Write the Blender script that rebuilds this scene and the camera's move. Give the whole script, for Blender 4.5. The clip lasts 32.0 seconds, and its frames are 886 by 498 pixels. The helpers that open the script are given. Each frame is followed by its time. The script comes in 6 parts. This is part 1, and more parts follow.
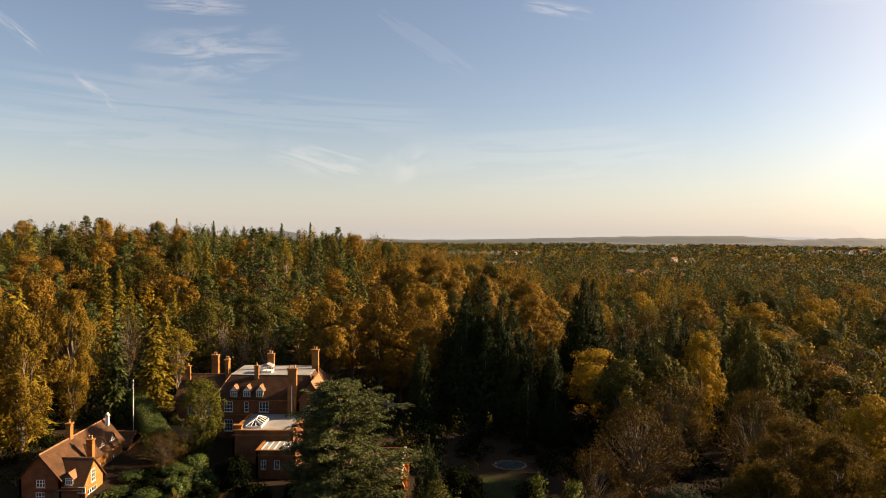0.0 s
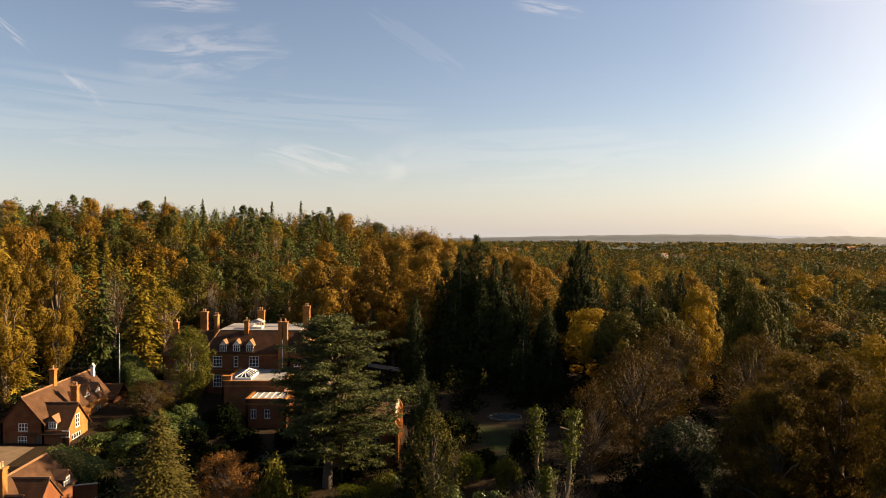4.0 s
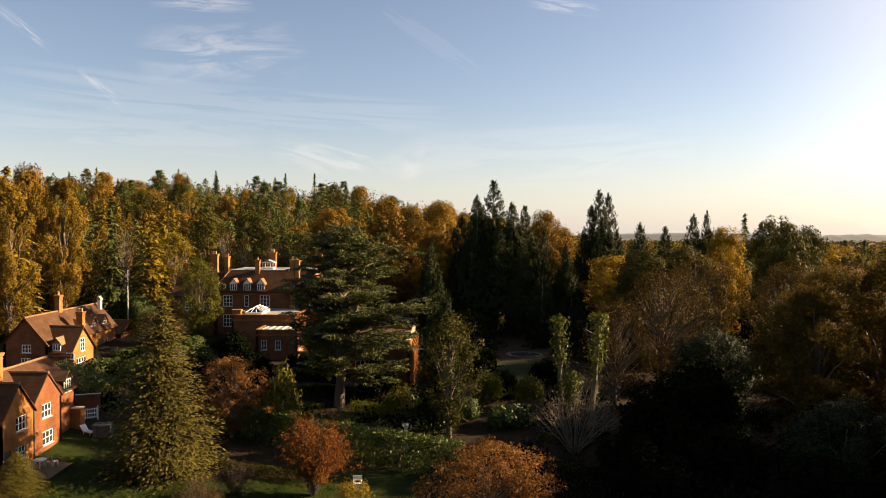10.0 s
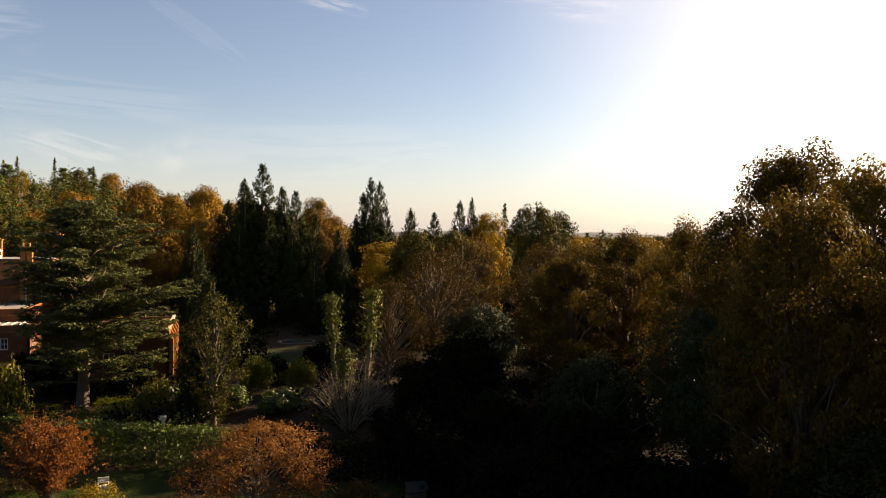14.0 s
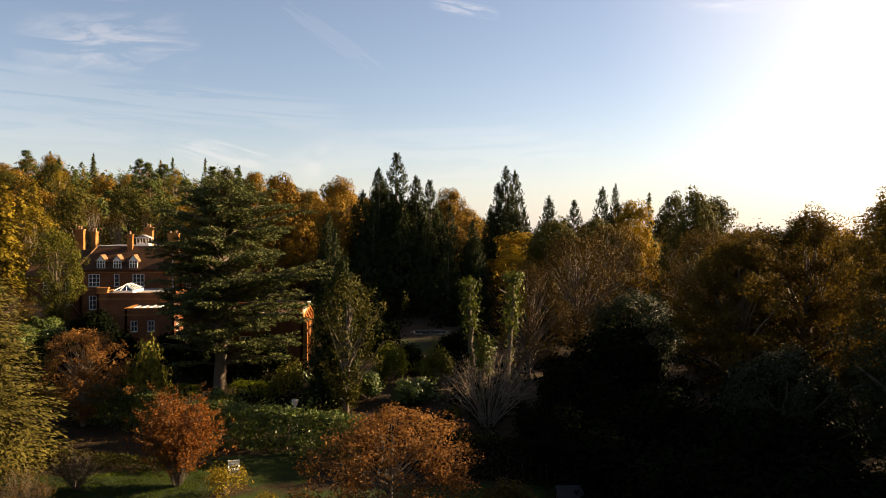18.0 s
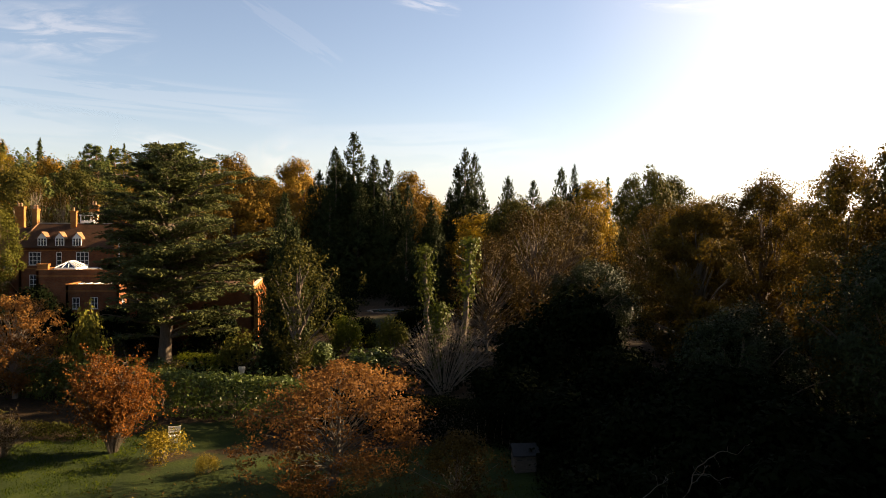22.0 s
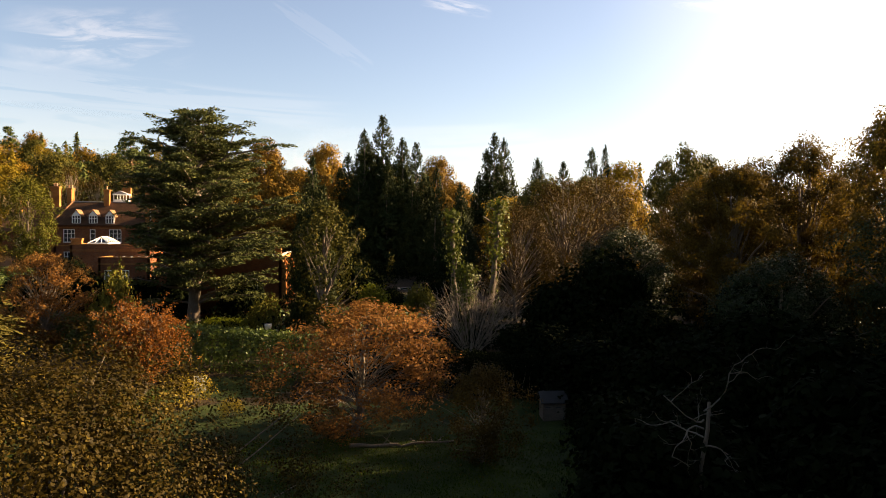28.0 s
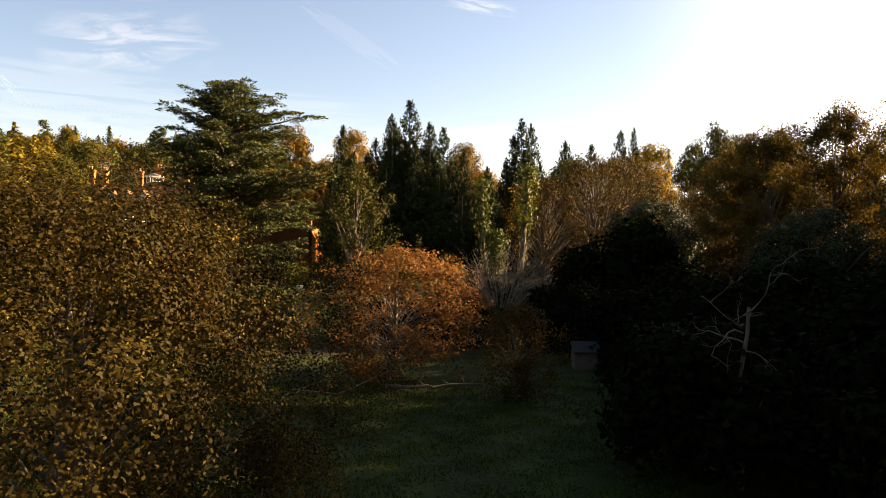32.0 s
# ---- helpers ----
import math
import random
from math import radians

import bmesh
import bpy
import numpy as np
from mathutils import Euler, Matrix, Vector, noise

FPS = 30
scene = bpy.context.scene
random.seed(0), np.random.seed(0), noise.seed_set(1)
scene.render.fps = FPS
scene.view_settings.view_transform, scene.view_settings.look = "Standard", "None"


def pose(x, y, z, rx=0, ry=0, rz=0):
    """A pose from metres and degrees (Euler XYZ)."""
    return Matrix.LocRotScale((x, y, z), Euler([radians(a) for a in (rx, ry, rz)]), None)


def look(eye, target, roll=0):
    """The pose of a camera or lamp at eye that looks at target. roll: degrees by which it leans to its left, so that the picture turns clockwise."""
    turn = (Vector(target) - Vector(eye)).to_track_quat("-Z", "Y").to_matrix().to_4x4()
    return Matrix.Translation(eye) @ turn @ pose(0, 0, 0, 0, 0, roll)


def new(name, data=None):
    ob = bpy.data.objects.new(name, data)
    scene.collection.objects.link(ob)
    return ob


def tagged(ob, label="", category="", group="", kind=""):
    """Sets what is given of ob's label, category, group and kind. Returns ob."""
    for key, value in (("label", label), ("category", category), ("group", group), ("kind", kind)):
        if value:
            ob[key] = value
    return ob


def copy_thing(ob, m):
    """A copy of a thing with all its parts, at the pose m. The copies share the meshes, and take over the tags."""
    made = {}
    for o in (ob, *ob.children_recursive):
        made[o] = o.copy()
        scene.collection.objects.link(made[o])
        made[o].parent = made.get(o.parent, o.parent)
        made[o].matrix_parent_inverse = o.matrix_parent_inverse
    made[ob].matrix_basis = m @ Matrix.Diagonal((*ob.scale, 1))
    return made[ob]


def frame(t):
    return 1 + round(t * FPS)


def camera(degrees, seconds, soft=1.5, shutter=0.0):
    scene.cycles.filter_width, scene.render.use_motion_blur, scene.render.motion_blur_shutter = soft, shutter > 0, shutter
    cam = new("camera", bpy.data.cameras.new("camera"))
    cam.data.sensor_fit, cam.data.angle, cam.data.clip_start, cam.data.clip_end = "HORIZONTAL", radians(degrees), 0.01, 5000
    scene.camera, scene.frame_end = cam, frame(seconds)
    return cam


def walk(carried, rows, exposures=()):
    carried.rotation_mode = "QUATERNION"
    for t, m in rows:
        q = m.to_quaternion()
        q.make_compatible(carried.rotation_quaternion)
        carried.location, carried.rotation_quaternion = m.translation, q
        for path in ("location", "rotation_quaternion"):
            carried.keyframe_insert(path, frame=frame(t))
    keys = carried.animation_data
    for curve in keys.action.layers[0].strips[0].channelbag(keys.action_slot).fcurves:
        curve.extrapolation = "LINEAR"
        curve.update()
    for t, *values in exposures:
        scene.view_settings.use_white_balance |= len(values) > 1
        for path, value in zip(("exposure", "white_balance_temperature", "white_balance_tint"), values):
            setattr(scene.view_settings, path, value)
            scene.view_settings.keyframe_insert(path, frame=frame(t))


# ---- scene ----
cam = camera(64.0, 32.0, soft=1.0)
# seconds, eye in metres, yaw to the left, pitch and roll in degrees
PATH = [
    (0, 0.00, -0.00, 44.00, 0.00, -1.36, 0.29),
    (0.5, -0.28, 0.25, 42.94, -0.34, -1.39, 0.27),
    (1, -0.52, 0.52, 41.86, -0.20, -1.36, 0.30),
    (1.5, -0.69, 0.79, 40.75, -0.48, -1.34, 0.33),
    (2, -0.79, 1.10, 39.61, -0.46, -1.32, 0.31),
    (2.5, -0.72, 1.43, 38.47, -0.15, -1.34, 0.32),
    (3, -0.58, 1.74, 37.32, -0.21, -1.35, 0.30),
    (3.5, -0.52, 1.96, 36.15, -0.83, -1.37, 0.30),
    (5.5, -0.94, 2.53, 31.55, -0.38, -1.33, 0.31),
    (6, -1.03, 2.57, 30.63, -1.62, -1.39, 0.30),
    (6.5, -1.02, 2.67, 29.63, -1.85, -1.35, 0.35),
    (7, -0.97, 2.96, 28.62, -1.73, -1.32, 0.31),
    (7.5, -0.94, 3.29, 27.58, -1.85, -1.34, 0.28),
    (8, -0.90, 3.73, 26.52, -1.26, -1.35, 0.30),
    (8.5, -0.91, 4.13, 25.47, -0.98, -1.35, 0.23),
    (9, -0.89, 4.57, 24.54, -0.88, -1.43, 0.24),
    (9.5, -0.90, 5.28, 23.76, -0.33, -1.50, 0.25),
    (10, -0.88, 6.18, 23.27, 0.38, -1.33, 0.31),
    (10.5, -0.80, 7.04, 22.86, 0.35, -1.30, 0.34),
    (11, -0.68, 7.81, 22.38, 0.29, -1.36, 0.37),
    (11.5, -0.54, 8.34, 21.90, 0.25, -1.38, 0.38),
    (12, -0.38, 8.34, 21.44, -5.82, -1.31, 0.44),
    (12.5, -0.35, 8.04, 21.06, -18.48, -1.33, 0.29),
    (13, -0.40, 7.86, 20.82, -18.68, -1.28, 0.24),
    (13.5, -0.46, 8.03, 20.78, -19.09, -1.37, 0.27),
    (14, -0.51, 8.55, 20.77, -17.87, -1.36, 0.28),
    (14.5, -0.54, 9.35, 20.64, -9.93, -1.27, 0.28),
    (15, -0.57, 10.24, 20.31, -7.79, -1.22, 0.23),
    (15.5, -0.56, 11.12, 19.92, -7.81, -1.30, 0.25),
    (17.5, -0.26, 14.46, 18.69, -7.49, -1.25, 0.21),
    (18, -0.21, 15.25, 18.33, -7.41, -1.24, 0.20),
    (18.5, -0.20, 15.91, 17.91, -7.45, -1.31, 0.22),
    (19, -0.19, 16.44, 17.48, -7.44, -1.37, 0.17),
    (19.5, 0.07, 16.80, 16.98, -7.35, -1.35, 0.28),
    (20, 0.33, 16.94, 16.49, -8.13, -1.36, 0.29),
    (20.5, 0.49, 16.99, 16.03, -8.50, -1.37, 0.32),
    (21, 0.56, 16.99, 15.67, -9.06, -1.44, 0.36),
    (21.5, 0.66, 16.88, 15.42, -10.22, -1.51, 0.32),
    (22, 0.71, 16.88, 15.31, -10.49, -1.49, 0.30),
    (22.5, 0.71, 17.07, 15.24, -10.26, -1.44, 0.30),
    (23, 0.65, 17.38, 15.14, -9.67, -1.40, 0.32),
    (23.5, 0.54, 17.60, 14.85, -9.55, -1.43, 0.25),
    (24, 0.51, 17.77, 14.49, -9.33, -1.44, 0.26),
    (24.5, 0.55, 17.93, 14.07, -8.82, -1.43, 0.28),
    (25, 0.55, 18.08, 13.57, -8.25, -1.41, 0.28),
    (25.5, 0.54, 18.17, 13.11, -7.33, -1.40, 0.27),
    (27.5, 1.00, 17.76, 11.98, -7.79, -1.30, 0.34),
    (28, 1.09, 17.59, 11.53, -8.07, -1.31, 0.32),
    (28.5, 1.05, 17.48, 11.19, -8.16, -1.35, 0.31),
    (29, 0.99, 17.46, 10.79, -8.16, -1.34, 0.32),
    (29.5, 0.85, 17.62, 10.35, -7.22, -1.30, 0.36),
    (30, 0.68, 17.81, 9.93, -5.81, -1.26, 0.38),
    (30.5, 0.56, 17.84, 9.54, -4.88, -1.26, 0.37),
    (31, 0.52, 17.74, 9.16, -4.83, -1.26, 0.41),
    (31.5, 0.57, 17.58, 8.76, -5.84, -1.28, 0.37),
    (32, 0.66, 17.40, 8.33, -6.05, -1.26, 0.33),
]
walk(cam, [(t, pose(x, y, z, 90 + pitch, 0, yaw) @ pose(0, 0, 0, 0, 0, roll)) for t, x, y, z, yaw, pitch, roll in PATH],
     exposures=[(0, 1.66, 7900, 18), (6, 1.74, 7900, 18), (9, 1.86, 7900, 18), (13, 1.76, 7900, 18), (15, 1.76, 7900, 18), (19, 1.96, 8000, 18), (25, 2.16, 8000, 18), (28, 2.26, 8200, 18), (32, 2.46, 8500, 18)])

# ---- light ----
SUN_AZ, SUN_EL = 76.0, 21.5          # degrees to the right of +y, and above the horizon
world = bpy.data.worlds.new("sky")
scene.world = world
world.use_nodes = True
wn = world.node_tree
wn.nodes.clear()
sky = wn.nodes.new("ShaderNodeTexSky")
sky.sky_type, sky.sun_disc = "NISHITA", False
sky.sun_elevation, sky.sun_rotation = radians(SUN_EL), radians(SUN_AZ)
sky.altitude, sky.air_density, sky.dust_density, sky.ozone_density = 100, 0.9, 1.0, 2.2
bg = wn.nodes.new("ShaderNodeBackground")
bg.inputs["Strength"].default_value = 0.05
wo = wn.nodes.new("ShaderNodeOutputWorld")
wn.links.new(sky.outputs[0], bg.inputs["Color"])
wn.links.new(bg.outputs[0], wo.inputs["Surface"])

sun_data = bpy.data.lights.new("sun", "SUN")
sun_data.energy, sun_data.angle, sun_data.color = 5.0, radians(0.6), (1.0, 0.82, 0.56)
sun = new("sun", sun_data)
sun_way = Vector((math.sin(radians(SUN_AZ)) * math.cos(radians(SUN_EL)), math.cos(radians(SUN_AZ)) * math.cos(radians(SUN_EL)), math.sin(radians(SUN_EL))))
sun.matrix_world = look(sun_way * 300, (0, 0, 0))


# ---- materials ----
def material(name):
    m = bpy.data.materials.new(name)
    m.use_nodes = True
    t = m.node_tree
    t.nodes.clear()
    out = t.nodes.new("ShaderNodeOutputMaterial")
    b = t.nodes.new("ShaderNodeBsdfPrincipled")
    t.links.new(b.outputs[0], out.inputs["Surface"])
    return m, t, b, out


def ramp(t, fac, stops):
    r = t.nodes.new("ShaderNodeValToRGB")
    while len(r.color_ramp.elements) < len(stops):
        r.color_ramp.elements.new(0.5)
    for e, (at, c) in zip(r.color_ramp.elements, stops):
        e.position, e.color = at, (*c, 1)
    t.links.new(fac, r.inputs[0])
    return r.outputs[0]


def tex(t, scale, detail=4.0, rough=0.55, stretch=None, kind="Object"):
    c = t.nodes.new("ShaderNodeTexCoord")
    n = t.nodes.new("ShaderNodeTexNoise")
    n.inputs["Scale"].default_value, n.inputs["Detail"].default_value, n.inputs["Roughness"].default_value = scale, detail, rough
    if stretch:
        mp = t.nodes.new("ShaderNodeMapping")
        mp.inputs["Scale"].default_value = stretch
        t.links.new(c.outputs[kind], mp.inputs[0])
        t.links.new(mp.outputs[0], n.inputs["Vector"])
    else:
        t.links.new(c.outputs[kind], n.inputs["Vector"])
    return n.outputs["Fac"]


def math_node(t, op, a, b):
    n = t.nodes.new("ShaderNodeMath")
    n.operation = op
    for i, v in enumerate((a, b)):
        if isinstance(v, (int, float)):
            n.inputs[i].default_value = v
        else:
            t.links.new(v, n.inputs[i])
    return n.outputs[0]


def mix_colour(t, fac, a, b, mode="MIX"):
    n = t.nodes.new("ShaderNodeMix")
    n.data_type, n.blend_type = "RGBA", mode
    for slot, v in ((0, fac), (6, a), (7, b)):
        if isinstance(v, (int, float)):
            n.inputs[slot].default_value = v
        elif isinstance(v, tuple):
            n.inputs[slot].default_value = (*v, 1)
        else:
            t.links.new(v, n.inputs[slot])
    return n.outputs[2]


def bump(t, b, height, strength, distance):
    n = t.nodes.new("ShaderNodeBump")
    n.inputs["Strength"].default_value, n.inputs["Distance"].default_value = strength, distance
    t.links.new(height, n.inputs["Height"])
    t.links.new(n.outputs[0], b.inputs["Normal"])


def surface(name, stops, scale, rough=0.8, metal=0.0, fine=None, relief=0.0, stretch=None):
    """A mottled surface: colour stops over coarse noise, mixed with fine grain, with relief."""
    m, t, b, _ = material(name)
    coarse = tex(t, scale, stretch=stretch)
    grain = tex(t, fine or scale * 12, 3.0)
    fac = math_node(t, "ADD", math_node(t, "MULTIPLY", coarse, 0.65), math_node(t, "MULTIPLY", grain, 0.35))
    t.links.new(ramp(t, fac, stops), b.inputs["Base Color"])
    b.inputs["Roughness"].default_value, b.inputs["Metallic"].default_value = rough, metal
    if relief:
        bump(t, b, grain, 0.6, relief)
    return m


def leaf_material(name, stops, through_light=0.18, rough=0.7, patch=0.0, gloss=0.05):
    """Leaves: every leaf and every tree takes its own tone; light also passes through the blade."""
    m, t, b, out = material(name)
    info = t.nodes.new("ShaderNodeObjectInfo")
    geo = t.nodes.new("ShaderNodeNewGeometry")
    fac = math_node(t, "ADD", math_node(t, "MULTIPLY", geo.outputs["Random Per Island"], 0.32), math_node(t, "MULTIPLY", info.outputs["Random"], 0.25))
    fac = math_node(t, "ADD", fac, math_node(t, "MULTIPLY", tex(t, patch or 0.22, 3.0), 0.93))
    fac = math_node(t, "SUBTRACT", fac, 0.25)
    colour = ramp(t, fac, stops)
    t.links.new(colour, b.inputs["Base Color"])
    b.inputs["Roughness"].default_value = rough
    b.inputs["Specular IOR Level"].default_value = gloss
    tr = t.nodes.new("ShaderNodeBsdfTranslucent")
    t.links.new(colour, tr.inputs["Color"])
    mx = t.nodes.new("ShaderNodeMixShader")
    mx.inputs[0].default_value = through_light
    t.links.new(b.outputs[0], mx.inputs[1])
    t.links.new(tr.outputs[0], mx.inputs[2])
    t.links.new(mx.outputs[0], out.inputs["Surface"])
    return m


LEAF = {
    "beech": leaf_material("beech_leaves", [(0.0, (0.05, 0.027, 0.005)), (0.45, (0.14, 0.078, 0.011)), (0.75, (0.22, 0.125, 0.016)), (1.0, (0.32, 0.20, 0.028))]),
    "gold": leaf_material("golden_leaves", [(0.0, (0.09, 0.055, 0.006)), (0.5, (0.24, 0.145, 0.012)), (1.0, (0.40, 0.25, 0.02))]),
    "olive": leaf_material("turning_leaves", [(0.0, (0.014, 0.017, 0.003)), (0.5, (0.043, 0.042, 0.008)), (1.0, (0.12, 0.095, 0.016))]),
    "rust": leaf_material("rust_leaves", [(0.0, (0.05, 0.018, 0.005)), (0.4, (0.14, 0.050, 0.011)), (0.75, (0.27, 0.105, 0.02)), (1.0, (0.42, 0.22, 0.05))], 0.3),
    "cherry": leaf_material("cherry_leaves", [(0.0, (0.06, 0.026, 0.007)), (0.4, (0.14, 0.062, 0.017)), (0.75, (0.26, 0.125, 0.034)), (1.0, (0.44, 0.24, 0.06))], 0.4, 0.6, 0.3),
    "lime_tree": leaf_material("lime_tree_leaves", [(0.0, (0.038, 0.028, 0.004)), (0.5, (0.125, 0.078, 0.010)), (1.0, (0.25, 0.145, 0.017))]),
    "russet": leaf_material("russet_leaves", [(0.0, (0.016, 0.010, 0.002)), (0.5, (0.054, 0.032, 0.006)), (0.85, (0.12, 0.074, 0.011)), (1.0, (0.24, 0.155, 0.022))]),
    "birch": leaf_material("birch_leaves", [(0.0, (0.05, 0.044, 0.006)), (0.5, (0.16, 0.115, 0.013)), (1.0, (0.28, 0.19, 0.023))]),
    "willow": leaf_material("grey_green_leaves", [(0.0, (0.035, 0.040, 0.007)), (0.6, (0.095, 0.090, 0.014)), (1.0, (0.20, 0.155, 0.024))]),
    "pine": leaf_material("pine_needles", [(0.0, (0.018, 0.026, 0.008)), (0.5, (0.058, 0.072, 0.019)), (1.0, (0.12, 0.13, 0.034))], 0.12),
    "spruce": leaf_material("spruce_needles", [(0.0, (0.030, 0.028, 0.007)), (0.5, (0.090, 0.075, 0.017)), (1.0, (0.20, 0.15, 0.032))], 0.15),
    "cedar": leaf_material("cedar_needles", [(0.0, (0.018, 0.027, 0.009)), (0.5, (0.056, 0.066, 0.022)), (1.0, (0.17, 0.17, 0.056))], 0.12),
    "cypress": leaf_material("cypress_sprays", [(0.0, (0.008, 0.012, 0.004)), (0.6, (0.024, 0.032, 0.009)), (1.0, (0.075, 0.072, 0.02))], 0.1),
    "laurel": leaf_material("laurel_leaves", [(0.0, (0.014, 0.026, 0.005)), (0.5, (0.055, 0.080, 0.014)), (1.0, (0.19, 0.21, 0.05))], 0.2, 0.5, 0.6, 0.25),
    "lime": leaf_material("bright_green_leaves", [(0.0, (0.03, 0.045, 0.004)), (0.6, (0.09, 0.105, 0.010)), (1.0, (0.21, 0.20, 0.022))], 0.4, 0.5),
    "hornbeam": leaf_material("hornbeam_leaves", [(0.0, (0.010, 0.007, 0.0015)), (0.4, (0.022, 0.015, 0.0025)), (0.68, (0.048, 0.032, 0.005)), (0.88, (0.19, 0.135, 0.024))], 0.28, 0.6, 0.9),
    "ivy": leaf_material("ivy_leaves", [(0.0, (0.018, 0.026, 0.004)), (0.55, (0.055, 0.066, 0.010)), (1.0, (0.18, 0.175, 0.028))], 0.25, 0.5, 0.5),
    "bronze": leaf_material("bronze_leaves", [(0.0, (0.024, 0.015, 0.003)), (0.5, (0.080, 0.050, 0.008)), (0.85, (0.18, 0.115, 0.016)), (1.0, (0.32, 0.22, 0.03))], 0.34),
    "holly": leaf_material("holly_leaves", [(0.0, (0.008, 0.012, 0.003)), (0.6, (0.022, 0.030, 0.008)), (1.0, (0.065, 0.07, 0.02))], 0.15, 0.6, 0.4, 0.12),
    # Evergreens taken down to near-black: deep shade is put into this colour.
    "dark": leaf_material("shade_dark_evergreen_leaves", [(0.0, (0.002, 0.004, 0.0015)), (0.7, (0.007, 0.010, 0.003)), (1.0, (0.026, 0.030, 0.010))], 0.15, 0.75, 0.5, 0.01),
}
GRASS = leaf_material("grass_blades", [(0.0, (0.007, 0.015, 0.001)), (0.5, (0.026, 0.043, 0.003)), (1.0, (0.11, 0.13, 0.010))], 0.15, 0.85, 0.3, 0.0)
BARK = surface("bark", [(0.3, (0.05, 0.036, 0.024)), (0.7, (0.15, 0.11, 0.075))], 3.0, 0.9, relief=0.02, stretch=(4, 4, 0.7))
PALE_BARK = surface("pale_bark", [(0.3, (0.12, 0.085, 0.055)), (0.7, (0.27, 0.20, 0.14))], 3.0, 0.85, relief=0.01, stretch=(2, 2, 1.5))
PINE_BARK = surface("pine_bark", [(0.3, (0.10, 0.05, 0.028)), (0.7, (0.27, 0.14, 0.075))], 3.0, 0.9, relief=0.02, stretch=(4, 4, 0.8))


def brick_material(name, a, b_, mortar):
    m, t, b, _ = material(name)
    c = t.nodes.new("ShaderNodeTexCoord")
    mp = t.nodes.new("ShaderNodeVectorMath")
    mp.operation = "DOT_PRODUCT"
    mp.inputs[1].default_value = (1, 1, 0)
    t.links.new(c.outputs["Object"], mp.inputs[0])
    sp = t.nodes.new("ShaderNodeSeparateXYZ")
    t.links.new(c.outputs["Object"], sp.inputs[0])
    cb = t.nodes.new("ShaderNodeCombineXYZ")
    t.links.new(mp.outputs["Value"], cb.inputs[0])
    t.links.new(sp.outputs[2], cb.inputs[1])
    br = t.nodes.new("ShaderNodeTexBrick")
    br.inputs["Scale"].default_value = 1.0
    br.inputs["Brick Width"].default_value, br.inputs["Row Height"].default_value, br.inputs["Mortar Size"].default_value = 0.225, 0.075, 0.008
    br.inputs["Color1"].default_value, br.inputs["Color2"].default_value, br.inputs["Mortar"].default_value = (*a, 1), (*b_, 1), (*mortar, 1)
    t.links.new(cb.outputs[0], br.inputs["Vector"])
    stain = tex(t, 0.5, 5.0, 0.65)
    shade = ramp(t, stain, [(0.3, (0.55, 0.5, 0.48)), (0.62, (1.0, 1.0, 1.0))])
    t.links.new(mix_colour(t, 1.0, br.outputs["Color"], shade, "MULTIPLY"), b.inputs["Base Color"])
    b.inputs["Roughness"].default_value, b.inputs["Specular IOR Level"].default_value = 0.92, 0.12
    bump(t, b, br.outputs["Fac"], -0.4, 0.008)
    return m


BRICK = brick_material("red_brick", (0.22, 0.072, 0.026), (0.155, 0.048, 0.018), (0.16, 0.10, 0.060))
# Lighter orange on sun-facing walls has sunlight put into it; also chimneys and trim.
BRICK_ORANGE_LIT = brick_material("orange_lit_brick", (0.38, 0.155, 0.038), (0.30, 0.112, 0.028), (0.26, 0.16, 0.075))


def tile_material(name, stops):
    m, t, b, _ = material(name)
    c = t.nodes.new("ShaderNodeTexCoord")
    w = t.nodes.new("ShaderNodeTexWave")
    w.wave_type, w.bands_direction, w.wave_profile = "BANDS", "Z", "SAW"
    w.inputs["Scale"].default_value, w.inputs["Distortion"].default_value = 2.2, 0.3
    t.links.new(c.outputs["Object"], w.inputs["Vector"])
    t.links.new(ramp(t, math_node(t, "ADD", math_node(t, "MULTIPLY", tex(t, 0.7, 5.0, 0.7), 0.6), math_node(t, "MULTIPLY", tex(t, 9.0, 2.0), 0.4)), stops), b.inputs["Base Color"])
    b.inputs["Roughness"].default_value, b.inputs["Specular IOR Level"].default_value = 0.92, 0.1
    bump(t, b, w.outputs["Fac"], 0.5, 0.03)
    return m


RUBBER = surface("rubber", [(0.3, (0.012, 0.012, 0.012)), (0.7, (0.03, 0.03, 0.03))], 6.0, 0.85)
GREY_CLOTH = surface("grey_cover", [(0.3, (0.05, 0.052, 0.045)), (0.7, (0.10, 0.10, 0.09))], 2.5, 0.8, relief=0.02)
TILE = tile_material("clay_roof_tiles", [(0.3, (0.030, 0.017, 0.010)), (0.5, (0.07, 0.035, 0.019)), (0.72, (0.12, 0.06, 0.030))])
TWIG = surface("pale_twigs", [(0.3, (0.09, 0.066, 0.045)), (0.7, (0.25, 0.19, 0.135))], 3.0, 0.9)
TILE_PALE = tile_material("pale_clay_tiles", [(0.3, (0.13, 0.065, 0.034)), (0.7, (0.30, 0.165, 0.085))])
LEAD = surface("lead_roof", [(0.3, (0.17, 0.16, 0.15)), (0.7, (0.33, 0.31, 0.28))], 0.6, 0.7, 0.0)
WHITE = surface("white_paint", [(0.3, (0.68, 0.67, 0.62)), (0.7, (0.82, 0.81, 0.77))], 1.5, 0.5)
COPING = surface("coping_stone", [(0.3, (0.32, 0.26, 0.19)), (0.7, (0.50, 0.42, 0.32))], 1.2, 0.85)
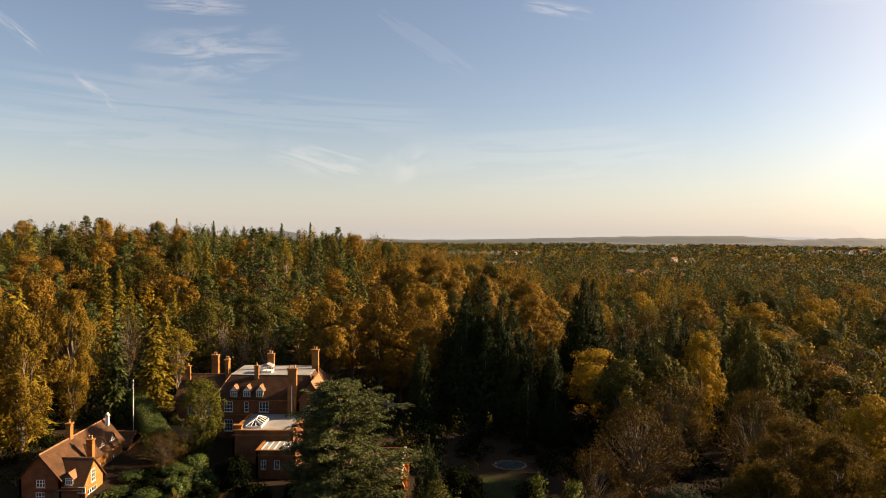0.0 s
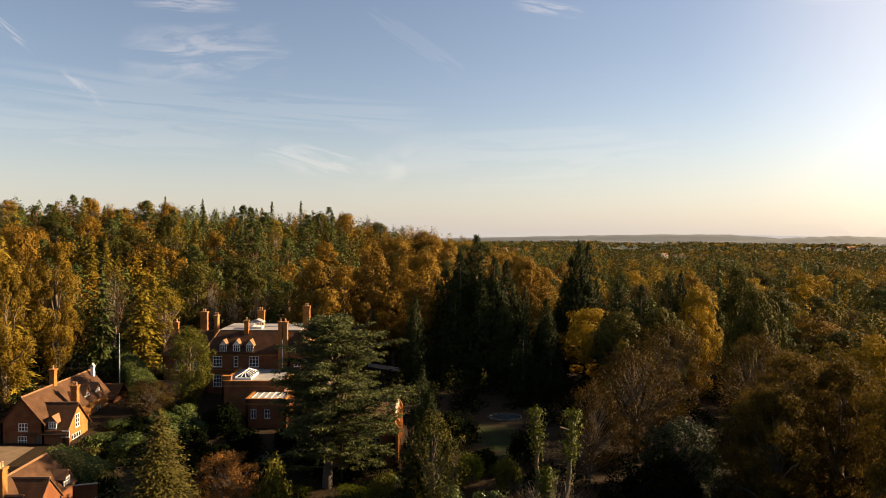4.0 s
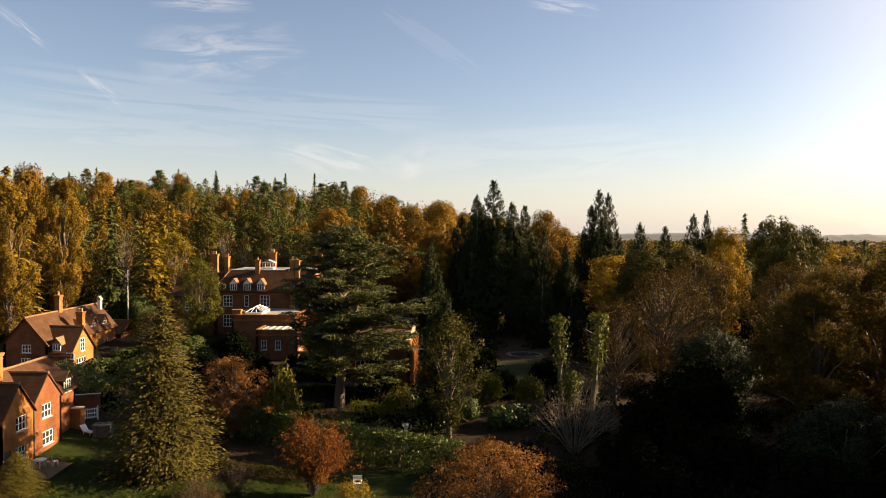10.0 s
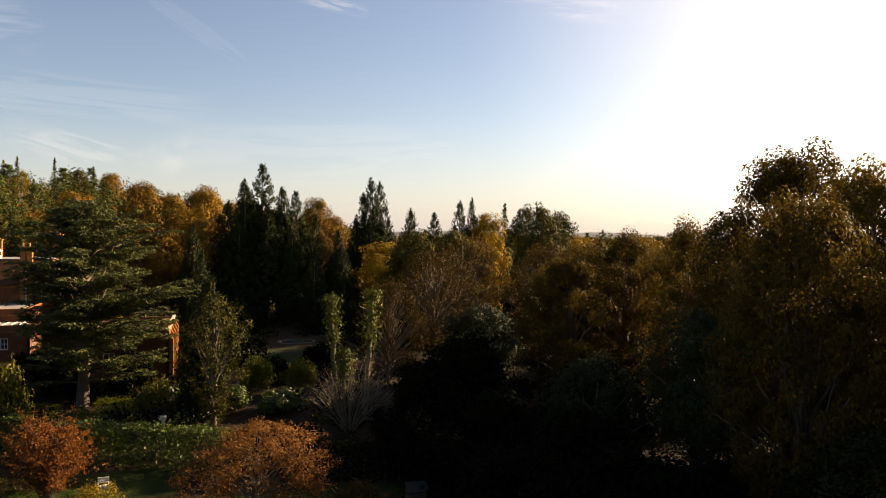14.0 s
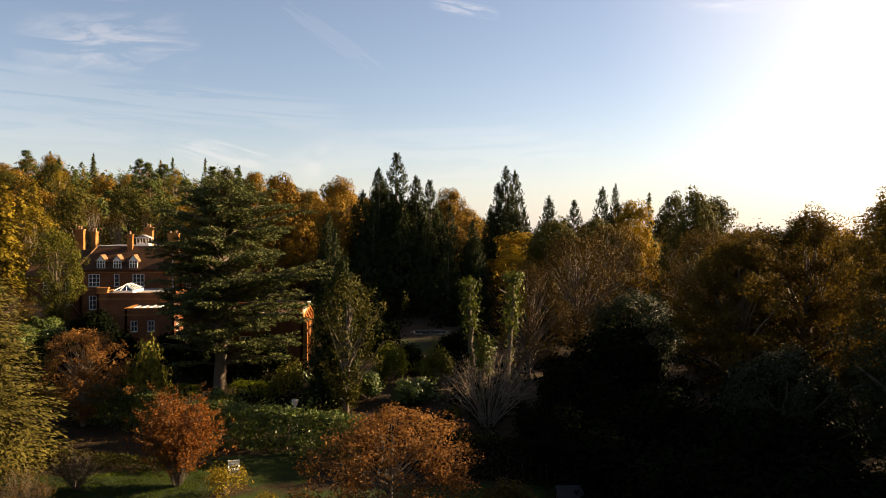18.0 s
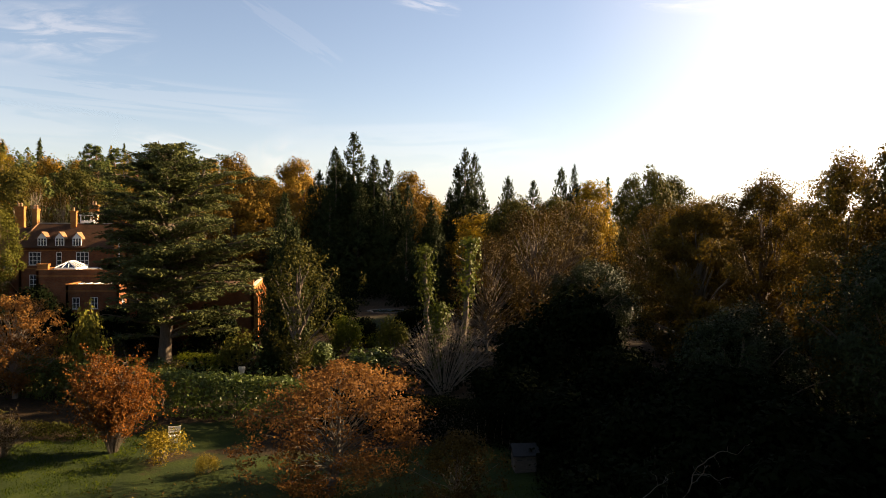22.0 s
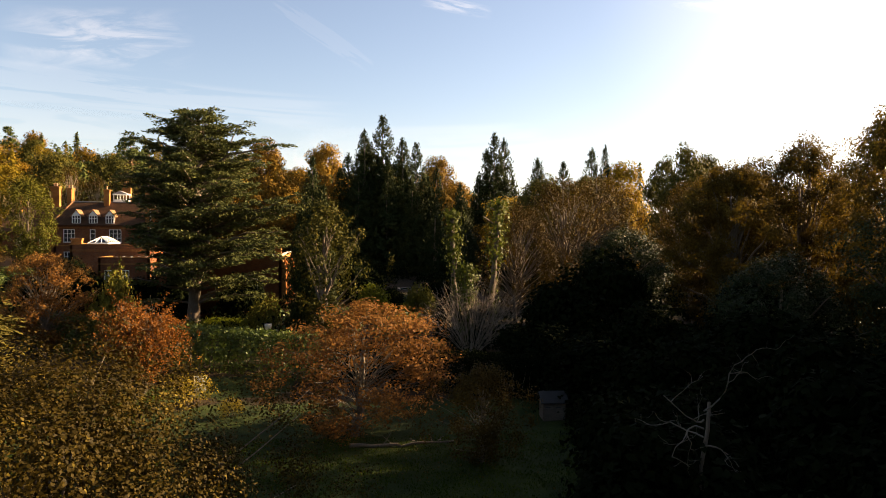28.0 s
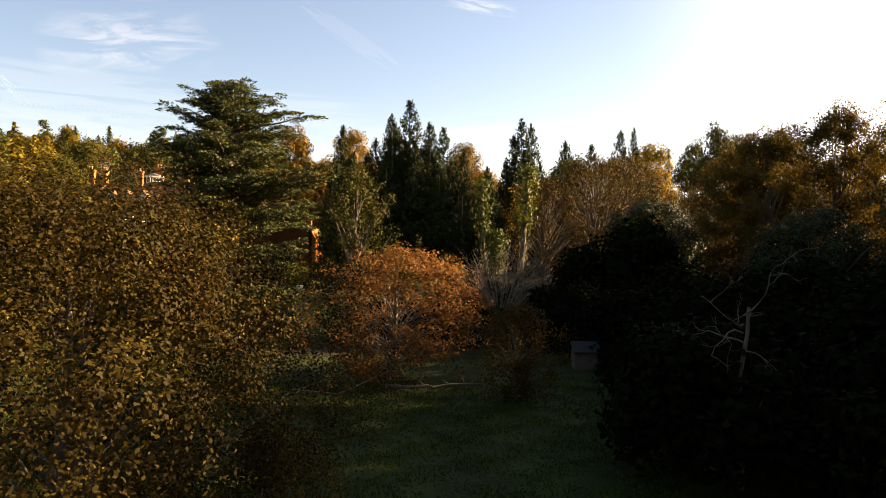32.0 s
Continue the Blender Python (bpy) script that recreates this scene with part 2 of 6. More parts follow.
POT = surface("terracotta", [(0.3, (0.42, 0.20, 0.10)), (0.7, (0.60, 0.34, 0.19))], 2.0, 0.85)
DARK = surface("shade_black", [(0.3, (0.012, 0.011, 0.010)), (0.7, (0.03, 0.027, 0.023))], 0.8, 0.9)
DOOR = surface("painted_door", [(0.3, (0.03, 0.035, 0.03)), (0.7, (0.06, 0.065, 0.055))], 2.0, 0.5)
WOOD = surface("weathered_wood", [(0.3, (0.05, 0.037, 0.025)), (0.7, (0.12, 0.092, 0.065))], 2.0, 0.8, relief=0.01, stretch=(1, 1, 6))
m, t, b, _ = material("window_glass")
b.inputs["Base Color"].default_value, b.inputs["Roughness"].default_value = (0.03, 0.035, 0.04, 1), 0.06
b.inputs["Specular IOR Level"].default_value = 0.8
GLASS = m


def ground_material():
    m, t, b, _ = material("grass_and_leaf_litter")
    geo = t.nodes.new("ShaderNodeNewGeometry")
    def noise_at(scale, detail, rough=0.6):
        n = t.nodes.new("ShaderNodeTexNoise")
        n.inputs["Scale"].default_value, n.inputs["Detail"].default_value, n.inputs["Roughness"].default_value = scale, detail, rough
        t.links.new(geo.outputs["Position"], n.inputs["Vector"])
        return n.outputs["Fac"]
    grass = ramp(t, math_node(t, "ADD", math_node(t, "MULTIPLY", noise_at(0.35, 4), 0.6), math_node(t, "MULTIPLY", noise_at(9.0, 3), 0.4)),
                 [(0.32, (0.006, 0.012, 0.001)), (0.55, (0.016, 0.027, 0.002)), (0.75, (0.052, 0.062, 0.006))])
    litter = ramp(t, noise_at(3.5, 5, 0.7), [(0.3, (0.010, 0.007, 0.003)), (0.55, (0.024, 0.014, 0.005)), (0.8, (0.10, 0.045, 0.014))])
    # Far plain: greyed, with distance haze put into its colour.
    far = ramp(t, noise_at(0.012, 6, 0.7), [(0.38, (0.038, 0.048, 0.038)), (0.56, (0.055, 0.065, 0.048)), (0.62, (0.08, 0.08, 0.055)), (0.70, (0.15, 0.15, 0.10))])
    ln = t.nodes.new("ShaderNodeVertexColor")
    ln.layer_name = "cover"
    sp = t.nodes.new("ShaderNodeSeparateColor")
    t.links.new(ln.outputs["Color"], sp.inputs[0])
    edge = math_node(t, "ADD", sp.outputs[0], math_node(t, "MULTIPLY", math_node(t, "SUBTRACT", noise_at(0.5, 5, 0.7), 0.5), 1.0))
    lawn = ramp(t, edge, [(0.42, (0, 0, 0)), (0.58, (1, 1, 1))])
    near = mix_colour(t, lawn, litter, grass)
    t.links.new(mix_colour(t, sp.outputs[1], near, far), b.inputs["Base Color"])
    b.inputs["Roughness"].default_value = 0.95
    b.inputs["Specular IOR Level"].default_value = 0.15
    bump(t, b, noise_at(6.0, 4), 0.7, 0.08)
    return m


GROUND = ground_material()
WATER = surface("pond_water", [(0.3, (0.03, 0.04, 0.04)), (0.7, (0.06, 0.07, 0.07))], 0.6, 0.12)
RENDERED = surface("rendered_wall", [(0.3, (0.42, 0.40, 0.36)), (0.7, (0.62, 0.59, 0.53))], 0.2, 0.85)
DEAD_WOOD = surface("dead_wood", [(0.3, (0.05, 0.04, 0.028)), (0.7, (0.14, 0.115, 0.085))], 5.0, 0.95, relief=0.01)
GRAVEL = surface("gravel", [(0.3, (0.09, 0.058, 0.032)), (0.7, (0.18, 0.115, 0.062))], 0.8, 0.95, fine=25, relief=0.02)


# ---- building helpers ----
def raw_mesh(name, verts, faces, mat):
    """A mesh straight from arrays; all faces have the same number of corners."""
    verts, faces = np.asarray(verts, np.float32), np.asarray(faces, np.int32)
    me = bpy.data.meshes.new(name)
    n, k = faces.shape
    me.vertices.add(len(verts))
    me.vertices.foreach_set("co", verts.ravel())
    me.loops.add(n * k)
    me.loops.foreach_set("vertex_index", faces.ravel())
    me.polygons.add(n)
    me.polygons.foreach_set("loop_start", np.arange(0, n * k, k, dtype=np.int32))
    me.update(calc_edges=True)
    me.materials.append(mat)
    return me


def part(name, bm, mat, parent, label=""):
    me = bpy.data.meshes.new(name)
    bm.to_mesh(me)
    bm.free()
    me.materials.append(mat)
    ob = new(name, me)
    ob.parent = parent
    return tagged(ob, label)


def thing(name, m, label, category, group="", kind=""):
    ob = new(name)
    ob.matrix_basis = m
    ob.empty_display_size = 0.5
    return tagged(ob, label, category, group, kind)


def add_box(bm, x0, x1, y0, y1, z0, z1, bev=0.0):
    vs = [bm.verts.new(p) for p in ((x0, y0, z0), (x1, y0, z0), (x1, y1, z0), (x0, y1, z0), (x0, y0, z1), (x1, y0, z1), (x1, y1, z1), (x0, y1, z1))]
    fs = [bm.faces.new([vs[i] for i in f]) for f in ((3, 2, 1, 0), (4, 5, 6, 7), (0, 1, 5, 4), (1, 2, 6, 5), (2, 3, 7, 6), (3, 0, 4, 7))]
    if bev:
        bmesh.ops.bevel(bm, geom=list({e for f in fs for e in f.edges}), offset=bev, segments=1, affect="EDGES")


def box(*a, bev=0.0):
    bm = bmesh.new()
    add_box(bm, *a, bev=bev)
    return bm


def prism(bm, outline, shift):
    """A solid from an outline of points and the shift to its other face."""
    shift = Vector(shift)
    a = [bm.verts.new(p) for p in outline]
    b = [bm.verts.new(Vector(p) + shift) for p in outline]
    bm.faces.new(a[::-1])
    bm.faces.new(b)
    for i in range(len(a)):
        j = (i + 1) % len(a)
        bm.faces.new((a[i], a[j], b[j], b[i]))
    bmesh.ops.recalc_face_normals(bm, faces=bm.faces)


def smooth(a, b, v):
    u = np.clip((v - a) / (b - a), 0, 1)
    return u * u * (3 - 2 * u)


def height(x, y):
    """The lie of the land: a lawn at 0, a bank towards the houses, a wooded hill behind them, a low plain beyond."""
    x, y = np.asarray(x, float), np.asarray(y, float)
    near = 3.6 * smooth(60, 135, y) * smooth(70, 0, x) + 2.0 * smooth(80, 160, y) * smooth(0, 70, x) + 2.6 * smooth(-22, -62, x)
    near = near + 19 * smooth(150, 320, y) * smooth(80, -60, x) + 3 * smooth(-60, -160, x)
    near = near + 0.25 * np.sin(x * 0.11 + 1) * np.sin(y * 0.09) * smooth(20, 60, y)
    far = smooth(300, 1050, np.hypot(x, y - 60))
    roll = 7 * np.sin(x * 0.0021 + 0.6) * np.sin(y * 0.0017 + 1.1) + 4 * np.sin(x * 0.0047 + y * 0.0031)
    return near * (1 - far) + (-20 + roll) * far


def ground_z(x, y):
    return float(height(x, y))


# ---- the ground ----
def build_ground():
    def line(inner, step, reach):
        v, s = [inner[0]], step
        while v[-1] < inner[1]:
            v.append(v[-1] + step)
        s = step
        up = v[-1]
        while up < reach:
            s *= 1.16
            up += s
            v.append(up)
        s, down = step, v[0]
        while down > -reach:
            s *= 1.16
            down -= s
            v.insert(0, down)
        return np.array(v)
    xs, ys = line((-110, 90), 1.5, 4700), line((15, 200), 1.5, 4700)
    X, Y = np.meshgrid(xs, ys)
    Z = height(X, Y)
    rng = np.random.default_rng(3)
    Z = Z + rng.normal(0, 0.03, Z.shape) * (np.hypot(X, Y) < 260)
    n, k = X.shape
    i = np.arange(n * k).reshape(n, k)
    F = np.stack([i[:-1, :-1], i[:-1, 1:], i[1:, 1:], i[1:, :-1]], -1).reshape(-1, 4)
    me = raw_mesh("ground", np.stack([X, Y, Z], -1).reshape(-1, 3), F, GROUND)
    lawn = smooth(70, 62, Y) * smooth(-6, 2, X + 8) * smooth(20, 14, X)
    lawn = np.maximum(lawn, smooth(74, 68, Y) * smooth(-8, -12, X) * smooth(-50, -44, X) * 1.0)
    lawn = np.maximum(lawn, smooth(76, 72, Y) * smooth(66, 69, Y) * smooth(-13, -10, X) * smooth(-1, -4, X))
    lawn = np.maximum(lawn, smooth(125, 118, Y) * smooth(98, 104, Y) * smooth(4, 7, X) * smooth(16, 12, X) * 0.55)
    lawn = np.maximum(lawn, smooth(86, 82, Y) * smooth(66, 70, Y) * smooth(-27, -30, X) * smooth(-43, -40, X))
    hazed = smooth(420, 800, np.hypot(X, Y - 60))
    col = np.stack([lawn, hazed, 0 * lawn, 1 + 0 * lawn], -1).reshape(-1, 4)
    at = me.color_attributes.new("cover", "FLOAT_COLOR", "POINT")
    at.data.foreach_set("color", col.astype(np.float32).ravel())
    me.polygons.foreach_set("use_smooth", np.ones(len(me.polygons), bool))
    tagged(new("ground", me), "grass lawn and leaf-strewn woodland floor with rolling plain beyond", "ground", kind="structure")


build_ground()


# ---- trees ----
def cards(C, N, length, width, rng, along=None, jitter=0.35):
    """Leaf blades at centres C with normals N: small kites, four corners each."""
    n = len(C)
    N = N / (np.linalg.norm(N, axis=1, keepdims=True) + 1e-9)
    A = rng.normal(size=(n, 3)) if along is None else along + rng.normal(size=(n, 3)) * 0.25
    A = A - N * (A * N).sum(1, keepdims=True)
    A /= np.linalg.norm(A, axis=1, keepdims=True) + 1e-9
    B = np.cross(N, A)
    s = 1 + rng.uniform(-jitter, jitter, (n, 1))
    l, w = length * s / 2, width * s / 2
    fold = N * w * rng.uniform(-0.5, 0.5, (n, 1))
    V = np.stack([C - A * l, C + B * w + fold, C + A * l, C - B * w + fold], 1).reshape(-1, 3)
    return V, np.arange(4 * n).reshape(n, 4)


def tube(path, radii, sides=6):
    P, R = np.asarray(path, float), np.asarray(radii, float)
    T = np.gradient(P, axis=0)
    T /= np.linalg.norm(T, axis=1, keepdims=True) + 1e-9
    ref = np.where(np.abs(T[:, 2:3]) > 0.9, [[1.0, 0, 0]], [[0, 0, 1.0]])
    U = np.cross(T, ref)
    U /= np.linalg.norm(U, axis=1, keepdims=True) + 1e-9
    W = np.cross(T, U)
    a = np.arange(sides) * 2 * np.pi / sides
    V = P[:, None] + (U[:, None] * np.cos(a)[None, :, None] + W[:, None] * np.sin(a)[None, :, None]) * R[:, None, None]
    n = len(P)
    i = np.arange(n * sides).reshape(n, sides)
    j = np.roll(i, -1, axis=1)
    F = np.stack([i[:-1], j[:-1], j[1:], i[1:]], -1).reshape(-1, 4)
    return V.reshape(-1, 3), F


def merge(pieces):
    Vs, Fs, at = [], [], 0
    for V, F in pieces:
        Vs.append(V)
        Fs.append(F + at)
        at += len(V)
    return np.concatenate(Vs), np.concatenate(Fs)


def bough(rng, a, b, r0, r1, n=6, sag=0.0, wander=0.06, sides=5):
    a, b = np.asarray(a, float), np.asarray(b, float)
    u = np.linspace(0, 1, n)[:, None]
    L = np.linalg.norm(b - a)
    P = a + (b - a) * u + rng.normal(size=(n, 3)) * wander * L * np.sin(u * np.pi) * 0.5
    P[:, 2] += sag * L * np.sin(u[:, 0] * np.pi)
    return tube(P, r0 + (r1 - r0) * u[:, 0] ** 0.8, sides)


def leafy(seed, H=14.0, R=5.0, low=0.22, clumps=70, per=45, leaf=0.42, thin=0.0, peak=0.55, flat=0.75, boughs=22, lean=0.0, size=0.24, wide=0.6, limb=0.010, hollow=0.35, loose=0.45):
    """A broadleaf tree of height H and spread R: trunk, boughs and a crown of leaf clumps with gaps. Unit proportions, scaled when stood."""
    rng = np.random.default_rng(seed)
    z0 = low * H
    C = []
    lobes = rng.uniform(0, 2 * np.pi, 5), rng.uniform(0.05, 0.2, 5)
    while len(C) < clumps:
        u = rng.uniform(0, 1) ** 0.8
        prof = np.sin(np.pi * (u ** (np.log(0.5) / np.log(1 - peak)) if peak != 0.5 else u)) ** 0.55 if 0.02 < u < 0.99 else 0.25
        a = rng.uniform(0, 2 * np.pi)
        edge = 1 + sum(k * np.cos((i + 2) * a + p) for i, (p, k) in enumerate(zip(*lobes)))
        r = R * prof * edge * rng.uniform(0.25, 1.0) ** 0.55 * 0.88
        C.append((r * np.cos(a) + lean * u, r * np.sin(a), z0 + u * (H - z0) * 0.96 + rng.normal() * 0.02 * H))
    C = np.array(C)
    axis = np.array([0, 0, z0 + (H - z0) * 0.4])
    rad = size * R * rng.uniform(0.65, 1.25, clumps)
    cc = np.repeat(C, per, 0)
    d = rng.normal(size=cc.shape)
    d /= np.linalg.norm(d, axis=1, keepdims=True)
    rr = np.repeat(rad, per)[:, None] * rng.uniform(hollow, 1.0, (len(cc), 1)) ** 0.6
    P = cc + d * rr * [1, 1, flat]
    out = P - axis
    out /= np.linalg.norm(out, axis=1, keepdims=True) + 1e-9
    N = d * 0.8 + out * 0.6 + rng.normal(size=d.shape) * loose
    keep = rng.uniform(size=len(P)) > thin
    leaves = cards(P[keep], N[keep], leaf, leaf * wide, rng)
    top = np.array([lean * 0.5, 0, H * 0.78])
    wood = [bough(rng, (0, 0, -0.4), top, 0.024 * H + 0.05, 0.006 * H, 8, wander=0.03, sides=7)]
    for c in C[rng.permutation(clumps)[:boughs]]:
        s = np.clip((c[2] - z0 * 0.4) / H * rng.uniform(0.45, 0.8), low * 0.7, 0.72)
        wood.append(bough(rng, top * s, c, limb * H, 0.28 * limb * H, 6, sag=0.05))
    return merge(wood), leaves


def conifer(seed, H=18.0, R=3.5, low=0.06, whorls=34, arms=9, spray=0.55, droop=0.25, power=0.85, ragged=0.25, wide=0.4, step=0.4):
    """A conifer: a straight stem, whorls of drooping arms that shorten to a point, and flat sprays along each arm."""
    rng = np.random.default_rng(seed)
    P, N, A = [], [], []
    wood = [bough(rng, (0, 0, -0.4), (0, 0, H * 0.98), 0.016 * H + 0.05, 0.02, 8, wander=0.006, sides=6)]
    for k in range(whorls):
        u = k / (whorls - 1)
        z = H * (low + (0.985 - low) * u)
        L0 = R * (1 - u) ** power + 0.12
        for _ in range(max(4, int(arms * (1 - 0.45 * u)))):
            a = rng.uniform(0, 2 * np.pi)
            L = L0 * rng.uniform(1 - ragged * 1.6, 1 + ragged * 0.6)
            n = max(2, int(L / step))
            s = (np.arange(n) + rng.uniform(0.2, 0.8, n)) / n
            way = np.array([np.cos(a), np.sin(a), 0])
            side = np.array([-np.sin(a), np.cos(a), 0])
            off = rng.normal(size=n) * 0.16 * L * (1 - s * 0.6)
            p = way * (s * L)[:, None] + side * off[:, None]
            p[:, 2] = z - droop * L * s ** 1.4 + rng.normal(size=n) * 0.12 * H / whorls * 2 + rng.uniform(-0.5, 0.5) * H / whorls
            P.append(p)
            N.append(np.array([0, 0, 1.0]) + rng.normal(size=(n, 3)) * 0.35 + way * 0.35)
            A.append(np.repeat((way - [0, 0, droop * 1.2])[None], n, 0))
            if k % 3 == 0 and rng.uniform() < 0.4:
                wood.append(bough(rng, (0, 0, z), (way * L * 0.8) + [0, 0, z - droop * L * 0.6], 0.05, 0.015, 4, sides=4))
    P, N, A = np.concatenate(P), np.concatenate(N), np.concatenate(A)
    return merge(wood), cards(P, N, spray, spray * wide, rng, A)


def columnar(seed, H=24.0, R=4.0, spires=7):
    """A columnar cypress: several close-set spires, clothed to the ground in upright plumes of fine sprays."""
    rng = np.random.default_rng(seed)
    wood = [bough(rng, (0, 0, -0.4), (0, 0, H * 0.96), 0.02 * H, 0.03, 8, wander=0.006, sides=7)]
    P, N, A, Z = [], [], [], []
    for k in range(spires):
        a0 = k * 2.4 + rng.uniform(-0.4, 0.4)
        off = 0.0 if k == 0 else R * rng.uniform(0.25, 0.5)
        foot = np.array([off * np.cos(a0), off * np.sin(a0), 0])
        h = H if k == 0 else H * rng.uniform(0.6, 0.9)
        w = R * (0.8 if k == 0 else rng.uniform(0.5, 0.66))
        if k:
            wood.append(bough(rng, (0, 0, h * 0.2), foot + [0, 0, h * 0.95], 0.12, 0.02, 6, wander=0.02, sides=5))
        for _ in range(int(420 * h * w / (H * R * 0.5))):
            u = rng.uniform(0, 1) ** 1.0
            a = rng.uniform(0, 2 * np.pi)
            n = 11
            r = w * min(1.0, 1.35 * (1 - u) ** 0.72) * rng.uniform(0.5, 1.12)
            c = foot * min(1, 0.55 + u) + np.array([r * np.cos(a), r * np.sin(a), h * (0.01 + 0.975 * u)])
            t_ = rng.uniform(-0.6, 1.0, n)
            way = np.array([np.cos(a) * (0.6 - 0.35 * u), np.sin(a) * (0.6 - 0.35 * u), 0.7])
            Z.append(np.full((n, 1), 0.6 - 0.32 * u))
            g = rng.normal(size=(n, 3)) * 0.26 * (1 - 0.75 * u) * (1.1 - np.abs(t_))[:, None]
            P.append(c + way * (t_ * rng.uniform(0.5, 1.0))[:, None] + g)
            N.append(np.array([np.cos(a), np.sin(a), 0.15]) + rng.normal(size=(n, 3)) * 0.5)
            A.append(way + rng.normal(size=(n, 3)) * 0.35)
    P, N, A = np.concatenate(P), np.concatenate(N), np.concatenate(A)
    return merge(wood), cards(P, N, np.concatenate(Z), 0.4 * np.concatenate(Z), rng, A)


def cedar_shape(seed, H=22.0, R=10.0):
    """A cedar: a thick stem that forks, and long level limbs that carry flat plates of needles, layer over layer."""
    rng = np.random.default_rng(seed)
    wood = [bough(rng, (0, 0, -0.5), (0.3, 0, H * 0.55), 0.75, 0.38, 8, wander=0.02, sides=10),
            bough(rng, (0.3, 0, H * 0.5), (-0.6, 0.2, H * 0.98), 0.38, 0.05, 8, wander=0.02, sides=8),
            bough(rng, (0.1, 0, H * 0.12), (2.6, -0.6, H * 0.62), 0.45, 0.12, 8, wander=0.03, sides=8),
            bough(rng, (0.3, 0, H * 0.4), (4.0, 0.5, H * 0.86), 0.3, 0.06, 8, wander=0.03, sides=7)]
    P, N, A = [], [], []
    for k in range(235):
        u = rng.uniform(0, 1) ** 0.9
        prof = np.interp(u, [0, 0.15, 0.35, 0.55, 0.75, 0.9, 1.0], [0.55, 0.86, 1.0, 0.95, 0.76, 0.5, 0.12])
        cx = np.interp(u, [0, 0.5, 0.8, 1], [0.2, 0.5, 0.6, 0.2])
        a = rng.uniform(0, 2 * np.pi)
        L = R * prof * rng.uniform(0.45, 1.0) * (0.99 + 0.13 * np.cos(a) + 0.10 * np.cos(3 * a + 1.0) + 0.09 * np.cos(5 * a)) + 0.5
        way, side = np.array([np.cos(a), np.sin(a), 0]), np.array([-np.sin(a), np.cos(a), 0])
        tilt = min(0.3, rng.normal(0.10 + 0.14 * u, 0.08))
        start = np.array([cx * u, 0, H * (0.13 + 0.83 * u) - 0.12 * L])
        tip = start + way * L + [0, 0, tilt * L + 0.08 * L]
        wood.append(bough(rng, start, tip - way * 0.4, 0.02 * L + 0.03, 0.02, 6, sag=0.05, wander=0.05))
        plates = max(4, int(L / 0.62))
        for q in range(plates):
            s = 0.22 + 0.78 * (q + rng.uniform(0.1, 0.9)) / plates
            c = start + (tip - start) * s + side * rng.normal() * 0.19 * L * (1.25 - s) + [0, 0, 0.05 * L * np.sin(s * np.pi) + rng.normal() * 0.16]
            rad = rng.uniform(0.32, 0.85)
            n = int(72 * rad)
            ang, d = rng.uniform(0, 2 * np.pi, n), rad * np.sqrt(rng.uniform(0, 1, n))
            lift = rng.uniform(-0.25, 0.4)
            p = np.stack([c[0] + d * np.cos(ang) * 1.25, c[1] + d * np.sin(ang) * 1.25, c[2] + rng.normal(size=n) * 0.06 + lift * d * np.cos(ang - a) - 0.26 * d ** 2], -1)
            P.append(p)
            N.append(np.array([0, 0, 1.0]) + rng.normal(size=(n, 3)) * 0.5)
            A.append(way + np.stack([np.cos(ang), np.sin(ang), 0.5 * lift - 0.3 * d], -1))
    P, N, A = np.concatenate(P), np.concatenate(N), np.concatenate(A)
    return merge(wood), cards(P, N, 0.40, 0.13, rng, A)


def pine_shape(seed, H=20.0, R=4.0):
    """A pine: a bare reddish stem and flattened tufts of needles on up-swept boughs in its upper half."""
    rng = np.random.default_rng(seed)
    wood = [bough(rng, (0, 0, -0.4), (0.2, 0, H * 0.95), 0.3, 0.06, 9, wander=0.012, sides=7)]
    P, N = [], []
    for k in range(84):
        u = rng.uniform(0, 1)
        z = H * (0.24 + 0.74 * u)
        a = rng.uniform(0, 2 * np.pi)
        L = R * np.interp(u, [0, 0.3, 0.7, 1], [0.85, 1.0, 0.62, 0.1]) * rng.uniform(0.35, 1.08)
        c = np.array([np.cos(a) * L, np.sin(a) * L, z + 0.18 * L])
        wood.append(bough(rng, (0, 0, z - 0.15 * L), c, 0.07, 0.02, 5, wander=0.08))
        n, rad = 75, rng.uniform(0.6, 1.15)
        d = rng.normal(size=(n, 3))
        d /= np.linalg.norm(d, axis=1, keepdims=True)
        P.append(c + d * rad * rng.uniform(0.3, 1, (n, 1)) * [1.1, 1.1, 0.55])
        N.append(d + rng.normal(size=d.shape) * 0.5 + [0, 0, 0.4])
    P, N = np.concatenate(P), np.concatenate(N)
    return merge(wood), cards(P, N, 0.42, 0.17, rng)


